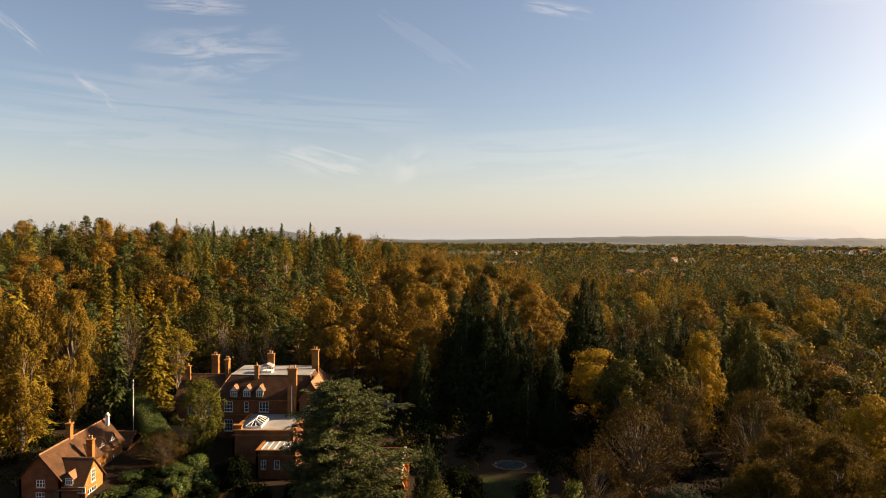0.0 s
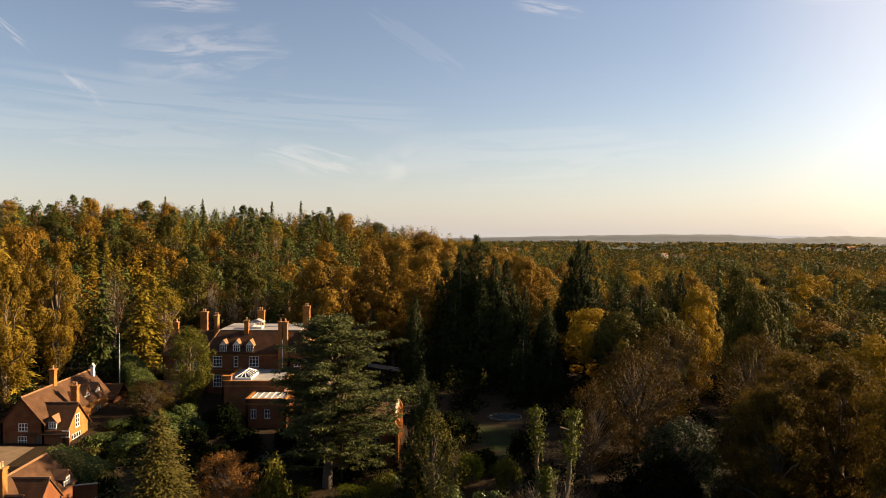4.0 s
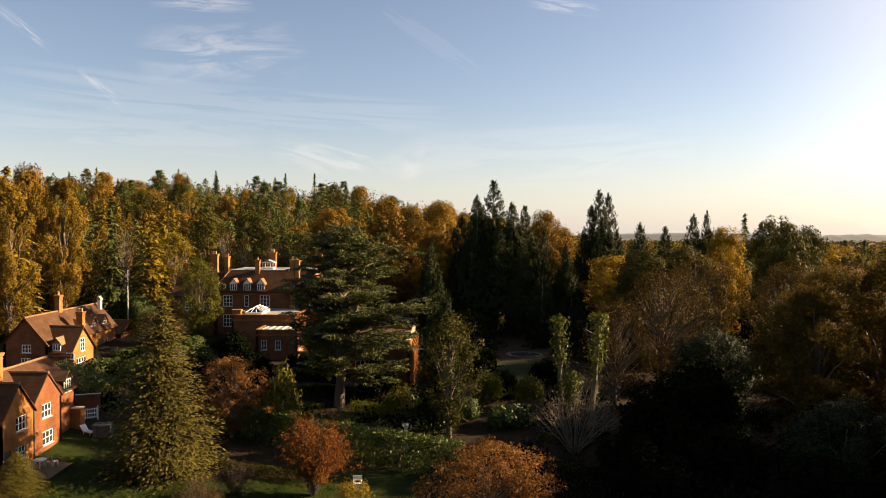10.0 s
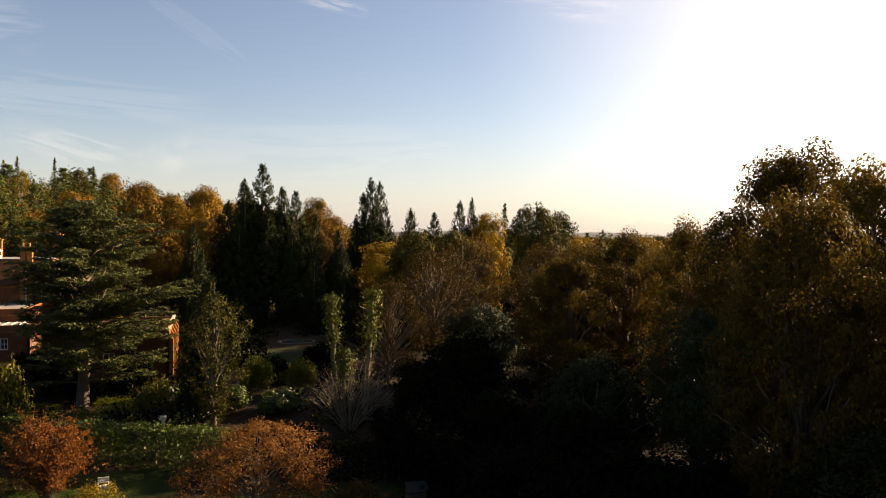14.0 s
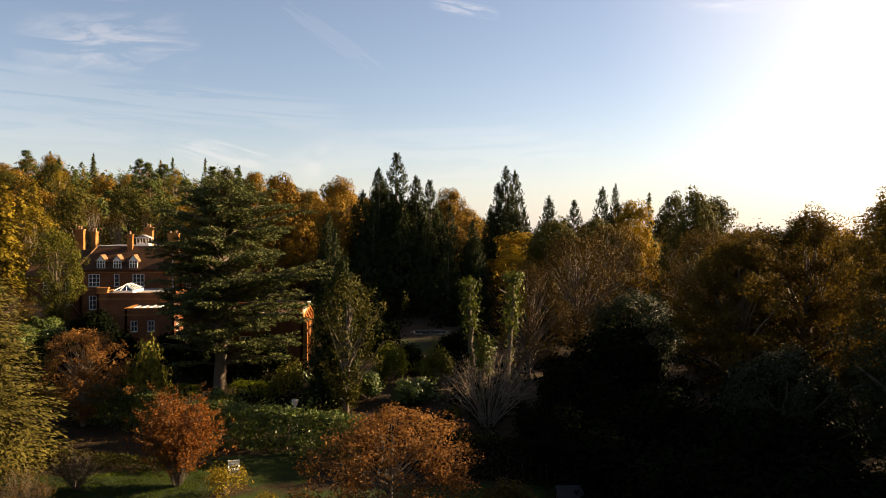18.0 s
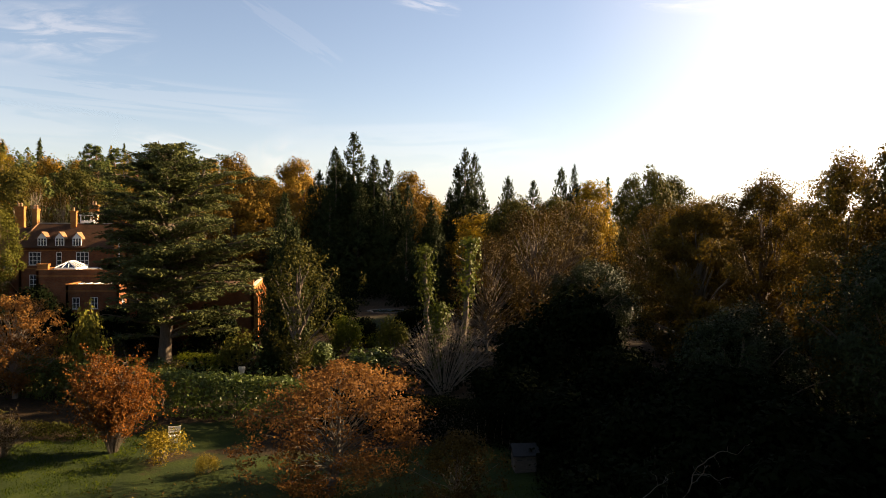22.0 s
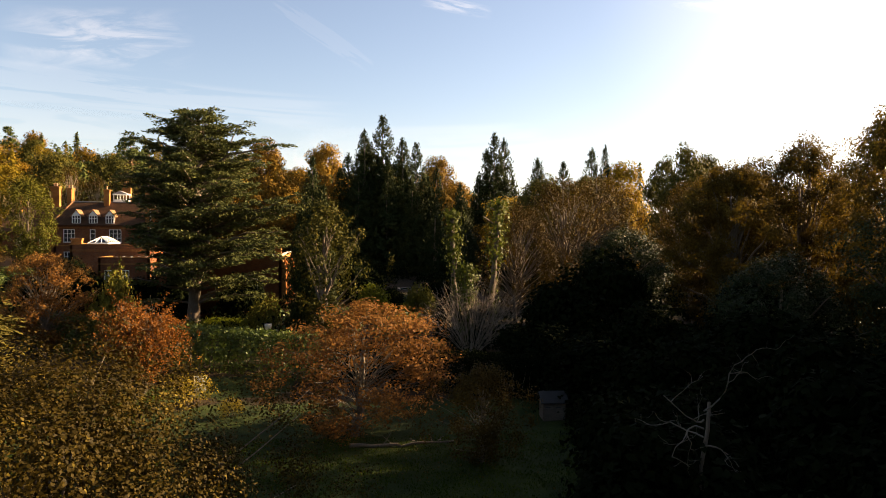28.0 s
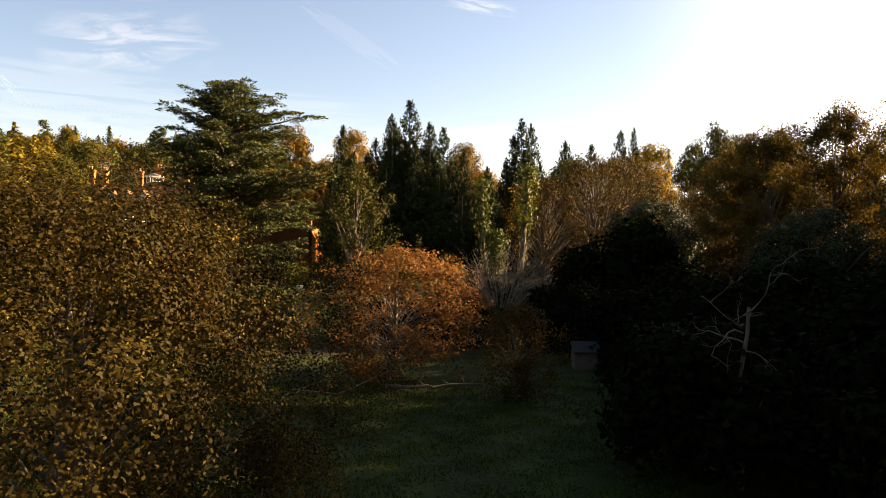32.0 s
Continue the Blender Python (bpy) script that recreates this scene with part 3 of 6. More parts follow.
def twiggy(seed, H=8.0, R=4.5, stems=46, twigs=5, spread=1.0, leaves=260, leaf=0.2, thick=0.05, bare=0.35):
    """A shrub of many thin, nearly bare stems that fan out from the ground."""
    rng = np.random.default_rng(seed)
    wood, tips = [], []
    for _ in range(stems):
        a, f = rng.uniform(0, 2 * np.pi), rng.uniform(0.1, 1) ** 0.6 * spread
        tip = np.array([np.cos(a) * R * f, np.sin(a) * R * f, H * (1 - 0.45 * f * f) * rng.uniform(0.75, 1.02)])
        base = tip * [0.08, 0.08, 0] - [0, 0, 0.2]
        n = 7
        u = np.linspace(0, 1, n)[:, None]
        P = base + (tip - base) * np.concatenate([u ** 1.15, u ** 1.15, u ** 0.9], 1) + rng.normal(size=(n, 3)) * 0.015 * H * u
        wood.append(tube(P, thick * (1 - 0.8 * u[:, 0]), 4))
        for _ in range(twigs):
            s = rng.uniform(bare, 0.95)
            q = base + (tip - base) * [s ** 1.15, s ** 1.15, s ** 0.9]
            w = (tip - q) + rng.normal(size=3) * 0.16 * H
            w[2] = abs(w[2]) * 0.9 + 0.02 * H
            e = q + w * rng.uniform(0.3, 0.8)
            wood.append(bough(rng, q, e, thick * 0.5, thick * 0.14, 4, wander=0.12, sides=3))
            tips += [q + (e - q) * v for v in (0.6, 0.8, 1.0)]
    tips = np.array(tips)
    C = tips[rng.integers(0, len(tips), leaves)] + rng.normal(size=(leaves, 3)) * 0.1
    return merge(wood), cards(C, rng.normal(size=C.shape), leaf, leaf * 0.55, rng)


def shrub_shape(seed, H=3.0, R=2.0, n=2600, leaf=0.22, lumps=16, square=0.0, stems=10, size=0.5):
    """A dense shrub: leaves over a lumpy dome, thin stems inside."""
    rng = np.random.default_rng(seed)
    a, v = rng.uniform(0, 2 * np.pi, lumps), rng.uniform(0.1, 1.0, lumps)
    c = np.stack([R * 0.62 * np.cos(a) * np.sqrt(1 - v * v * 0.8), R * 0.62 * np.sin(a) * np.sqrt(1 - v * v * 0.8), H * (0.18 + 0.6 * v)], -1)
    k = rng.integers(0, lumps, n)
    d = rng.normal(size=(n, 3))
    d /= np.linalg.norm(d, axis=1, keepdims=True)
    rad = size * R * rng.uniform(0.7, 1.15, lumps)
    P = c[k] + d * rad[k][:, None] * rng.uniform(0.45, 1.08, (n, 1)) * [1, 1, min(1.0, H / R * 0.62)]
    P[:, 2] = np.abs(P[:, 2])
    wood = [bough(rng, (0, 0, -0.2), c[i] * 0.95, 0.05, 0.015, 4, wander=0.1, sides=4) for i in range(min(stems, lumps))]
    return merge(wood), cards(P, d + rng.normal(size=d.shape) * 0.5 + [0, 0, 0.2], leaf, leaf * 0.6, rng)


KINDS = {}


def kind_of_tree(key, name, shapes, leaf, bark, label, category, H, R, group=""):
    """Registers a kind of tree or shrub: a few shapes that its copies share in turn."""
    KINDS[key] = dict(name=name, shapes=shapes, leaf=leaf, bark=bark, label=label, category=category, H=H, R=R, group=group, made=[], used=0)


def stand(key, x, y, top, r, label="", turn=None):
    """Stands a tree of a kind on the ground at x, y, up to the height top, with a spread of r metres."""
    k = KINDS[key]
    z = ground_z(x, y)
    i = k["used"]
    k["used"] += 1
    turn = (i * 2.399963 + 0.7) if turn is None else turn
    s = Vector((r / k["R"], r / k["R"], max(1.0, top - z) / k["H"]))
    if len(k["made"]) < len(k["shapes"]):
        (wv, wf), (lv, lf) = k["shapes"][len(k["made"])]()
        ob = thing(k["name"], Matrix.LocRotScale((x, y, z), Euler((0, 0, turn)), s), label or k["label"], k["category"], k["group"])
        for n, V, F, mat in (("trunk" if k["category"] == "tree" else "stem", wv, wf, k["bark"]), ("crown" if k["category"] == "tree" else "foliage", lv, lf, k["leaf"])):
            c = new(n, raw_mesh(n, V, F, mat))
            c.parent = ob
        k["made"].append(ob)
        return ob
    ob = k["made"][i % len(k["made"])]
    s = Vector(a / b for a, b in zip(s, ob.scale))
    return tagged(copy_thing(ob, Matrix.LocRotScale((x, y, z), Euler((0, 0, turn)), s)), label)


def hedge(name, a, b, width, tall, mat, leaf, label, density=55, ragged=0.12, seed=1):
    """A clipped or rough hedge from a to b on the ground: leaves over a rounded bank, woody stems within."""
    rng = np.random.default_rng(seed)
    L = math.dist(a, b)
    n = int(L * (width + 2 * tall) * density)
    u, q = rng.uniform(0, L, n), rng.uniform(0, 1, n)
    around = q * (2 * tall + width)
    side = np.where(around < tall, -1, np.where(around > tall + width, 1, 0))
    lat = np.where(side == 0, around - tall - width / 2, side * width / 2)
    up = np.where(side < 0, around, np.where(side > 0, 2 * tall + width - around, tall))
    nl, nz = side * 1.0, (side == 0) * 1.0
    lump = 0.5 * np.sin(u * 1.3 + seed) + 0.5 * np.sin(u * 2.9 + 2 * seed)
    corner = np.clip((up / tall - 0.6) / 0.4, 0, 1) * np.clip((np.abs(lat) / (width / 2) - 0.5) / 0.5, 0, 1)
    d = rng.normal(size=n) * ragged + lump * ragged * 1.2 - corner * 0.35 * min(width, tall) * 0.5 - rng.uniform(0, 0.25, n)
    lat = lat + nl * d
    up = np.maximum(up + nz * d, 0.02)
    w = np.array([(b[0] - a[0]) / L, (b[1] - a[1]) / L])
    X, Y = a[0] + w[0] * u - w[1] * lat, a[1] + w[1] * u + w[0] * lat
    P = np.stack([X, Y, height(X, Y) + up], -1)
    N = np.stack([-w[1] * nl, w[0] * nl, nz], -1) + rng.normal(size=(n, 3)) * 0.55
    o = Vector((*a, ground_z(*a)))
    V, F = cards(P - np.array(o), N, leaf, leaf * 0.6, rng)
    ob = thing(name, Matrix.Translation(o), label, "hedge")
    c = new("foliage", raw_mesh("foliage", V, F, mat))
    c.parent = ob
    for k in range(max(3, int(L / 1.2))):
        p = rng.uniform(0, L)
        x, y = a[0] + w[0] * p, a[1] + w[1] * p
        z = ground_z(x, y)
        c = new("stem", raw_mesh("stem", *bough(rng, np.array((x, y, z - 0.2)) - np.array(o), np.array((x + rng.normal() * 0.3, y + rng.normal() * 0.3, z + tall * 0.8)) - np.array(o), 0.05, 0.015, 4, wander=0.1, sides=4), BARK))
        c.parent = ob


def pollard(x, y, top, seed, lean=(0, 0)):
    """A cut-back trunk wrapped in ivy, with a tuft of bright ivy at its head."""
    rng = np.random.default_rng(seed)
    z = ground_z(x, y)
    H = top - z
    ob = thing("ivy_clad_trunk", pose(x, y, z), "tall cut-back tree trunk wrapped in sunlit ivy", "tree", "ivy-clad trunks")
    tip = np.array([lean[0], lean[1], H * 0.95])
    wood = [bough(rng, (0, 0, -0.4), tip, 0.34, 0.2, 9, wander=0.03, sides=9)]
    for _ in range(5):
        s = rng.uniform(0.6, 0.97)
        e = tip * s + rng.normal(size=3) * [0.9, 0.9, 0.4] + [0, 0, 0.5]
        wood.append(bough(rng, tip * s, e, 0.12, 0.05, 4, sides=5))
    c = new("trunk", raw_mesh("trunk", *merge(wood), BARK))
    c.parent = ob
    n = 1200
    s = np.concatenate([rng.uniform(0.05, 0.85, n // 4), 1.03 - 0.42 * rng.uniform(0, 1, n - n // 4) ** 1.5])
    a = rng.uniform(0, 2 * np.pi, n)
    r = np.where(s > 0.62, rng.uniform(0.3, 1.25, n) * (0.6 + 0.6 * np.sin(a * 2 + seed + s * 14) ** 2), rng.uniform(0.28, 0.62, n) * (1 + 0.4 * np.sin(s * 25)))
    P = tip * s[:, None] + np.stack([r * np.cos(a), r * np.sin(a), rng.normal(size=n) * 0.2], -1)
    N = np.stack([np.cos(a), np.sin(a), 0.4 + 0 * a], -1) + rng.normal(size=(n, 3)) * 0.4
    c = new("ivy", raw_mesh("ivy", *cards(P, N, 0.26, 0.19, rng), LEAF["ivy"]))
    c.parent = ob


def gnarled(x, y, seed, tall=6.0, spread=4.0):
    """A dead, crooked small tree with pale bare limbs."""
    rng = np.random.default_rng(seed)
    ob = thing("dead_tree", pose(x, y, ground_z(x, y)), "crooked dead tree with pale bare limbs above dark shrubs", "tree")
    def limb(p, d, L, r, deep):
        out, pts, way = [], [np.array(p, float)], np.array(d, float)
        for _ in range(7):
            way = way + rng.normal(size=3) * 0.3
            way /= np.linalg.norm(way)
            pts.append(pts[-1] + way * L / 7)
        out.append(tube(pts, np.linspace(r, r * 0.35, 8), 5))
        if deep:
            for k in rng.choice(np.arange(2, 8), 3, replace=False):
                side = way + rng.normal(size=3) * 0.9
                out += limb(pts[k], side / np.linalg.norm(side), L * rng.uniform(0.3, 0.6), r * 0.5, deep - 1)
        return out
    trunk = [bough(rng, (0, 0, -0.3), (0.3, 0.2, tall * 0.72), 0.11, 0.06, 8, wander=0.04, sides=7)]
    c = new("trunk", raw_mesh("trunk", *merge(trunk), BARK))
    c.parent = ob
    for k in range(5):
        a = k * 1.27 + 0.4
        c = new("limb", raw_mesh("limb", *merge(limb((0, 0, tall * (0.55 + 0.035 * k)), (np.cos(a), np.sin(a), 0.3), spread, 0.032, 2)), DEAD_WOOD))
        c.parent = ob


# ---- houses ----
def wall(parent, p0, p1, z0, z1, openings=(), apex=None, mat=None, t=0.3, name="wall"):
    """A brick wall from p0 to p1 (its outside on the right of that way), with openings (u, v, w, h, columns, rows) cut through it, each
    filled with a window, and a gable up to apex."""
    p0, p1 = Vector((*p0, 0)), Vector((*p1, 0))
    way = (p1 - p0).normalized()
    out = Vector((way.y, -way.x, 0))
    L = (p1 - p0).length
    us = sorted({0.0, round(L, 3), *[round(o[0] - o[2] / 2, 3) for o in openings], *[round(o[0] + o[2] / 2, 3) for o in openings]})
    vs = sorted({round(z, 3) for z in (z0, z1, *[o[1] for o in openings], *[o[1] + o[3] for o in openings])})
    bm = bmesh.new()
    seen = {}
    def v(u, z, d):
        key = (round(u, 4), round(z, 4), d)
        if key not in seen:
            seen[key] = bm.verts.new(p0 + way * u - out * (t * d) + Vector((0, 0, z)))
        return seen[key]
    def hole(i, j):
        if not (0 <= i < len(us) - 1 and 0 <= j < len(vs) - 1):
            return None
        u, z = (us[i] + us[i + 1]) / 2, (vs[j] + vs[j + 1]) / 2
        return any(abs(u - o[0]) < o[2] / 2 and o[1] < z < o[1] + o[3] for o in openings)
    for i in range(len(us) - 1):
        for j in range(len(vs) - 1):
            if hole(i, j):
                continue
            a, b, c, d = us[i], us[i + 1], vs[j], vs[j + 1]
            bm.faces.new((v(a, c, 0), v(b, c, 0), v(b, d, 0), v(a, d, 0)))
            bm.faces.new((v(a, d, 1), v(b, d, 1), v(b, c, 1), v(a, c, 1)))
            for (di, dj), (q, r) in (((-1, 0), ((a, d), (a, c))), ((1, 0), ((b, c), (b, d))), ((0, -1), ((a, c), (b, c))), ((0, 1), ((b, d), (a, d)))):
                if hole(i + di, j + dj) is not False:
                    if not (dj == 1 and j == len(vs) - 2 and apex):
                        bm.faces.new((v(*r, 0), v(*q, 0), v(*q, 1), v(*r, 1)))
    if apex:
        g = [p0 + way * u + Vector((0, 0, z)) for u, z in ((0, z1), (L, z1), (L / 2, apex))]
        prism(bm, g, -out * t)
    part(name, bm, mat or BRICK, parent)
    for o in openings:
        window(parent, p0 + way * o[0] + Vector((0, 0, o[1])), way, out, *o[2:])


def window(parent, at, way, out, w, h, columns=2, rows=2, door=False):
    """A white timber window in its opening: frame with mullions and transoms, pane, sill; or a panelled door."""
    m = Matrix((( way.x, -out.x, 0, at.x), (way.y, -out.y, 0, at.y), (0, 0, 1, at.z), (0, 0, 0, 1)))
    if door:
        bm = box(-w / 2, w / 2, 0.10, 0.16, 0, h)
        for k in range(2):
            add_box(bm, -w / 2 + 0.12 + k * w / 2, -0.06 + k * w / 2, 0.08, 0.10, 0.2, h - 0.2)
        d = part("door", bm, DOOR, parent)
        d.matrix_basis = m
        return
    bm = bmesh.new()
    f = 0.09
    add_box(bm, -w / 2, w / 2, 0.06, 0.16, 0, f)
    add_box(bm, -w / 2, w / 2, 0.06, 0.16, h - f, h)
    for x in (-w / 2, w / 2 - f):
        add_box(bm, x, x + f, 0.06, 0.16, f, h - f)
    for c in range(1, columns):
        x = -w / 2 + w * c / columns
        add_box(bm, x - 0.035, x + 0.035, 0.07, 0.15, f, h - f)
    for r in range(1, rows):
        z = h * r / rows
        add_box(bm, -w / 2 + f, w / 2 - f, 0.075, 0.145, z - 0.03, z + 0.03)
    win = part("window", bm, WHITE, parent)
    win.matrix_basis = m
    part("pane", box(-w / 2 + 0.02, w / 2 - 0.02, 0.105, 0.12, 0.02, h - 0.02), GLASS, win)
    part("sill", box(-w / 2 - 0.08, w / 2 + 0.08, -0.06, 0.1, -0.07, -0.004), COPING, win)
    # Dark sheet behind the pane stands for the shade of the unlit room.
    part("room_shade_sheet", box(-w / 2, w / 2, 0.31, 0.33, 0, h), DARK, win)


def gable_roof(parent, x0, x1, y0, y1, eave, ridge, axis="x", over=0.3, mat=None, thick=0.16):
    """Two tiled slopes with eaves and verge, and a row of ridge tiles."""
    mat = mat or TILE
    if axis == "x":
        mid, half, ends = (y0 + y1) / 2, (y1 - y0) / 2, (x0 - over, x1 + over)
    else:
        mid, half, ends = (x0 + x1) / 2, (x1 - x0) / 2, (y0 - over, y1 + over)
    slope = (ridge - eave) / half
    for s in (-1, 1):
        a, b = (mid + s * (half + over), eave - slope * over), (mid, ridge)
        pts = [(a[0], a[1]), (b[0], b[1]), (b[0], b[1] + thick), (a[0], a[1] + thick)]
        outline = [(ends[0], p, z) if axis == "x" else (p, ends[0], z) for p, z in pts]
        bm = bmesh.new()
        prism(bm, outline, (ends[1] - ends[0], 0, 0) if axis == "x" else (0, ends[1] - ends[0], 0))
        part("roof_slope", bm, mat, parent)
    bm = bmesh.new()
    n = int((ends[1] - ends[0]) / 0.45)
    for i in range(n):
        a, b = ends[0] + (ends[1] - ends[0]) * i / n, ends[0] + (ends[1] - ends[0]) * (i + 0.94) / n
        o = [(a, mid + d, ridge + thick + h) for d, h in ((-0.16, -0.06), (0.16, -0.06), (0.06, 0.1), (-0.06, 0.1))]
        if axis == "y":
            o = [(p[1], p[0], p[2]) for p in o]
        prism(bm, o, (b - a, 0, 0) if axis == "x" else (0, b - a, 0))
    part("ridge_tiles", bm, TILE_PALE, parent)


def chimney(parent, x, y, z0, z1, w=0.9, d=0.7, pots=2, mat=None, along="x"):
    """A brick stack with a plinth, oversailing courses and clay pots."""
    bm = box(x - w / 2, x + w / 2, y - d / 2, y + d / 2, z0, z1)
    add_box(bm, x - w / 2 - 0.05, x + w / 2 + 0.05, y - d / 2 - 0.05, y + d / 2 + 0.05, z1 - 0.55, z1 - 0.42)
    stack = part("chimney", bm, mat or BRICK_ORANGE_LIT, parent)
    bm = box(x - w / 2 - 0.08, x + w / 2 + 0.08, y - d / 2 - 0.08, y + d / 2 + 0.08, z1 - 0.22, z1 - 0.05)
    add_box(bm, x - w / 2 - 0.13, x + w / 2 + 0.13, y - d / 2 - 0.13, y + d / 2 + 0.13, z1 - 0.05, z1 + 0.08)
    part("cap", bm, mat or BRICK_ORANGE_LIT, stack)
    for i in range(pots):
        o = (i - (pots - 1) / 2) * 0.42
        px, py = (x + o, y) if along == "x" else (x, y + o)
        V, F = tube([(px, py, z1 + 0.05), (px, py, z1 + 0.2), (px, py, z1 + 0.5), (px, py, z1 + 0.52), (px, py, z1 + 0.6), (px, py, z1 + 0.45)], [0.16, 0.13, 0.12, 0.15, 0.15, 0.09], 10)
        c = new("chimney_pot", raw_mesh("chimney_pot", V, F, POT))
        c.parent = stack


def dormer(parent, x, y, z, w, h, depth, out="y", pale=True, rise=0.75):
    """A dormer with a white casement, tile-hung cheeks and a small gabled roof. It looks along -y or +x."""
    d = part("dormer", box(-w / 2, w / 2, 0.2, depth, 0, h), TILE, parent)
    d.matrix_basis = Matrix.Translation((x, y, z)) @ (Matrix() if out == "y" else Matrix.Rotation(radians(90), 4, "Z"))
    bm = bmesh.new()
    f = 0.1
    add_box(bm, -w / 2, w / 2, 0.08, 0.2, 0, 0.12)
    add_box(bm, -w / 2, w / 2, 0.08, 0.2, h - f, h)
    for i in range(4):
        c = -w / 2 + (w - f) * i / 3
        add_box(bm, c, c + f * 0.9, 0.08, 0.2, 0.12, h - f)
    add_box(bm, -w / 2, w / 2, 0.1, 0.19, h * 0.62, h * 0.62 + 0.06)
    part("window_frame", bm, WHITE, d)
    part("pane", box(-w / 2 + 0.03, w / 2 - 0.03, 0.15, 0.165, 0.05, h - 0.05), GLASS, d)
    bm = bmesh.new()
    prism(bm, [(-w / 2, 0.09, h), (w / 2, 0.09, h), (0, 0.09, h + rise)], (0, 0.14, 0))
    part("gable", bm, WHITE if pale else TILE_PALE, d)
    bm = bmesh.new()
    for s in (-1, 1):
        k = w / 2 + 0.2
        prism(bm, [(s * k, -0.12, h - 0.25 * rise), (0, -0.12, h + rise), (0, -0.12, h + rise + 0.12), (s * k, -0.12, h - 0.25 * rise + 0.12)], (0, depth + 0.3, 0))
    part("roof", bm, TILE_PALE, d)
    part("sill", box(-w / 2 - 0.06, w / 2 + 0.06, 0.0, 0.2, -0.08, 0), WHITE, d)


def mansion():
    g = 3.4
    h = thing("mansion", pose(0.5, 0, 0), "large red brick mansion with tiled mansard and tall chimneys", "house")
    x0, x1, y0, y1, eave, top = -43.2, -24.4, 133.5, 150.0, 12.4, 15.9
    first = lambda *xs: [(x - x0, 9.75, w, 2.0, c, 3) for x, w, c in xs]
    wall(h, (x0, y0), (x1, y0), g, eave, first((-41.0, 1.7, 3), (-37.6, 0.8, 1), (-34.3, 1.8, 3)) + [(2.2, 6.1, 1.6, 2.2, 3, 3)])
    wall(h, (x1, y0), (x1, y1), g, eave, [(4, 9.75, 1.6, 2.0, 3, 3), (9, 9.75, 1.6, 2.0, 3, 3)])
    wall(h, (x1, y1), (x0, y1), g, eave)
    wall(h, (x0, y1), (x0, y0), g, eave, [(12, 9.75, 1.5, 2.0, 2, 3)])
    bm = bmesh.new()
    for z, e, t_ in ((eave - 0.5, 0.06, 0.14), (eave - 0.12, 0.14, 0.14), (9.15, 0.05, 0.16)):
        add_box(bm, x0 - e, x1 + e, y0 - e, y0 - 0.003, z, z + t_)
    part("string_course", bm, BRICK_ORANGE_LIT, h)
    # steep tiled slopes round a flat lead top
    ix0, ix1, iy0, iy1 = x0 + 1.6, x1 - 1.8, y0 + 3.4, y1 - 3.4
    o = 0.4
    a = [(x0 - o, y0 - o, eave - 0.1), (x1 + o, y0 - o, eave - 0.1), (x1 + o, y1 + o, eave - 0.1), (x0 - o, y1 + o, eave - 0.1)]
    c = [(ix0, iy0, top), (ix1, iy0, top), (ix1, iy1, top), (ix0, iy1, top)]
    for i in range(4):
        j = (i + 1) % 4
        bm = bmesh.new()
        prism(bm, [a[i], a[j], c[j], c[i]], (0, 0, 0.16))
        part("roof_slope", bm, TILE, h)
    part("flat_roof", box(ix0, ix1, iy0, iy1, top + 0.165, top + 0.3, bev=0.03), LEAD, h, "pale lead flat roof")
    for q0, q1 in ((a[0], c[0]), (a[1], c[1])):
        bm = bmesh.new()
        V, F = tube([Vector(q0) + Vector((0, 0, 0.2)), Vector(q1) + Vector((0, 0, 0.22))], [0.13, 0.13], 6)
        vs = [bm.verts.new(p) for p in V]
        for f in F:
            bm.faces.new([vs[k] for k in f])
        part("hip_tile", bm, TILE_PALE, h)
    for x in (-39.9, -37.45, -35.0):
        dormer(h, x, 133.25, 12.6, 1.25, 1.3, 2.6, rise=0.8)
    # lantern on the flat roof
    bm = bmesh.new()
    add_box(bm, -36.0, -34.0, 138.4, 140.4, top + 0.3, top + 0.7)
    for dx in (-36.0, -35.05, -34.1):
        for dy in (138.4, 140.3):
            add_box(bm, dx, dx + 0.1, dy, dy + 0.1, top + 0.7, top + 1.5)
    add_box(bm, -36.15, -33.85, 138.25, 140.55, top + 1.5, top + 1.62)
    cup = part("cupola", bm, WHITE, h, "white timber lantern")
    bm = bmesh.new()
    prism(bm, [(-36.1, 138.3, top + 1.62), (-33.9, 138.3, top + 1.62), (-35.0, 138.3, top + 2.1)], (0, 2.2, 0))
    part("cupola_roof", bm, LEAD, cup)
    for x, y, zb, zt, w, d, n in ((-36.4, 136.6, 13, 18.0, 0.8, 0.7, 1), (-35.2, 143.0, 14, 19.2, 1.3, 0.8, 2), (-43.4, 141.0, 10, 18.4, 0.7, 1.3, 2),
                                  (-46.6, 143.5, 9, 18.8, 1.3, 0.9, 2), (-50.8, 140.0, 8, 17.2, 0.7, 0.7, 1), (-26.3, 143.5, 12, 20.0, 1.3, 1.0, 2)):
        chimney(h, x, y, zb, zt, w, d, n)
    # the tall stack on the garden front, with white downpipe
    chimney(h, -29.2, 133.0, g, 18.2, 0.75, 0.9, 1)
    chimney(h, -28.3, 133.0, g, 18.2, 0.75, 0.9, 1)
    part("downpipe", box(-28.82, -28.7, 132.4, 132.52, g, 15.0), WHITE, h)
    # gabled bay right of the stack
    wall(h, (-27.4, 131.2), (-22.4, 131.2), g, 12.2, [(1.6, 9.6, 1.3, 2.0, 2, 3), (3.6, 9.6, 1.0, 2.0, 2, 3)], apex=15.9)
    wall(h, (-22.4, 131.2), (-22.4, 133.5), g, 12.2)
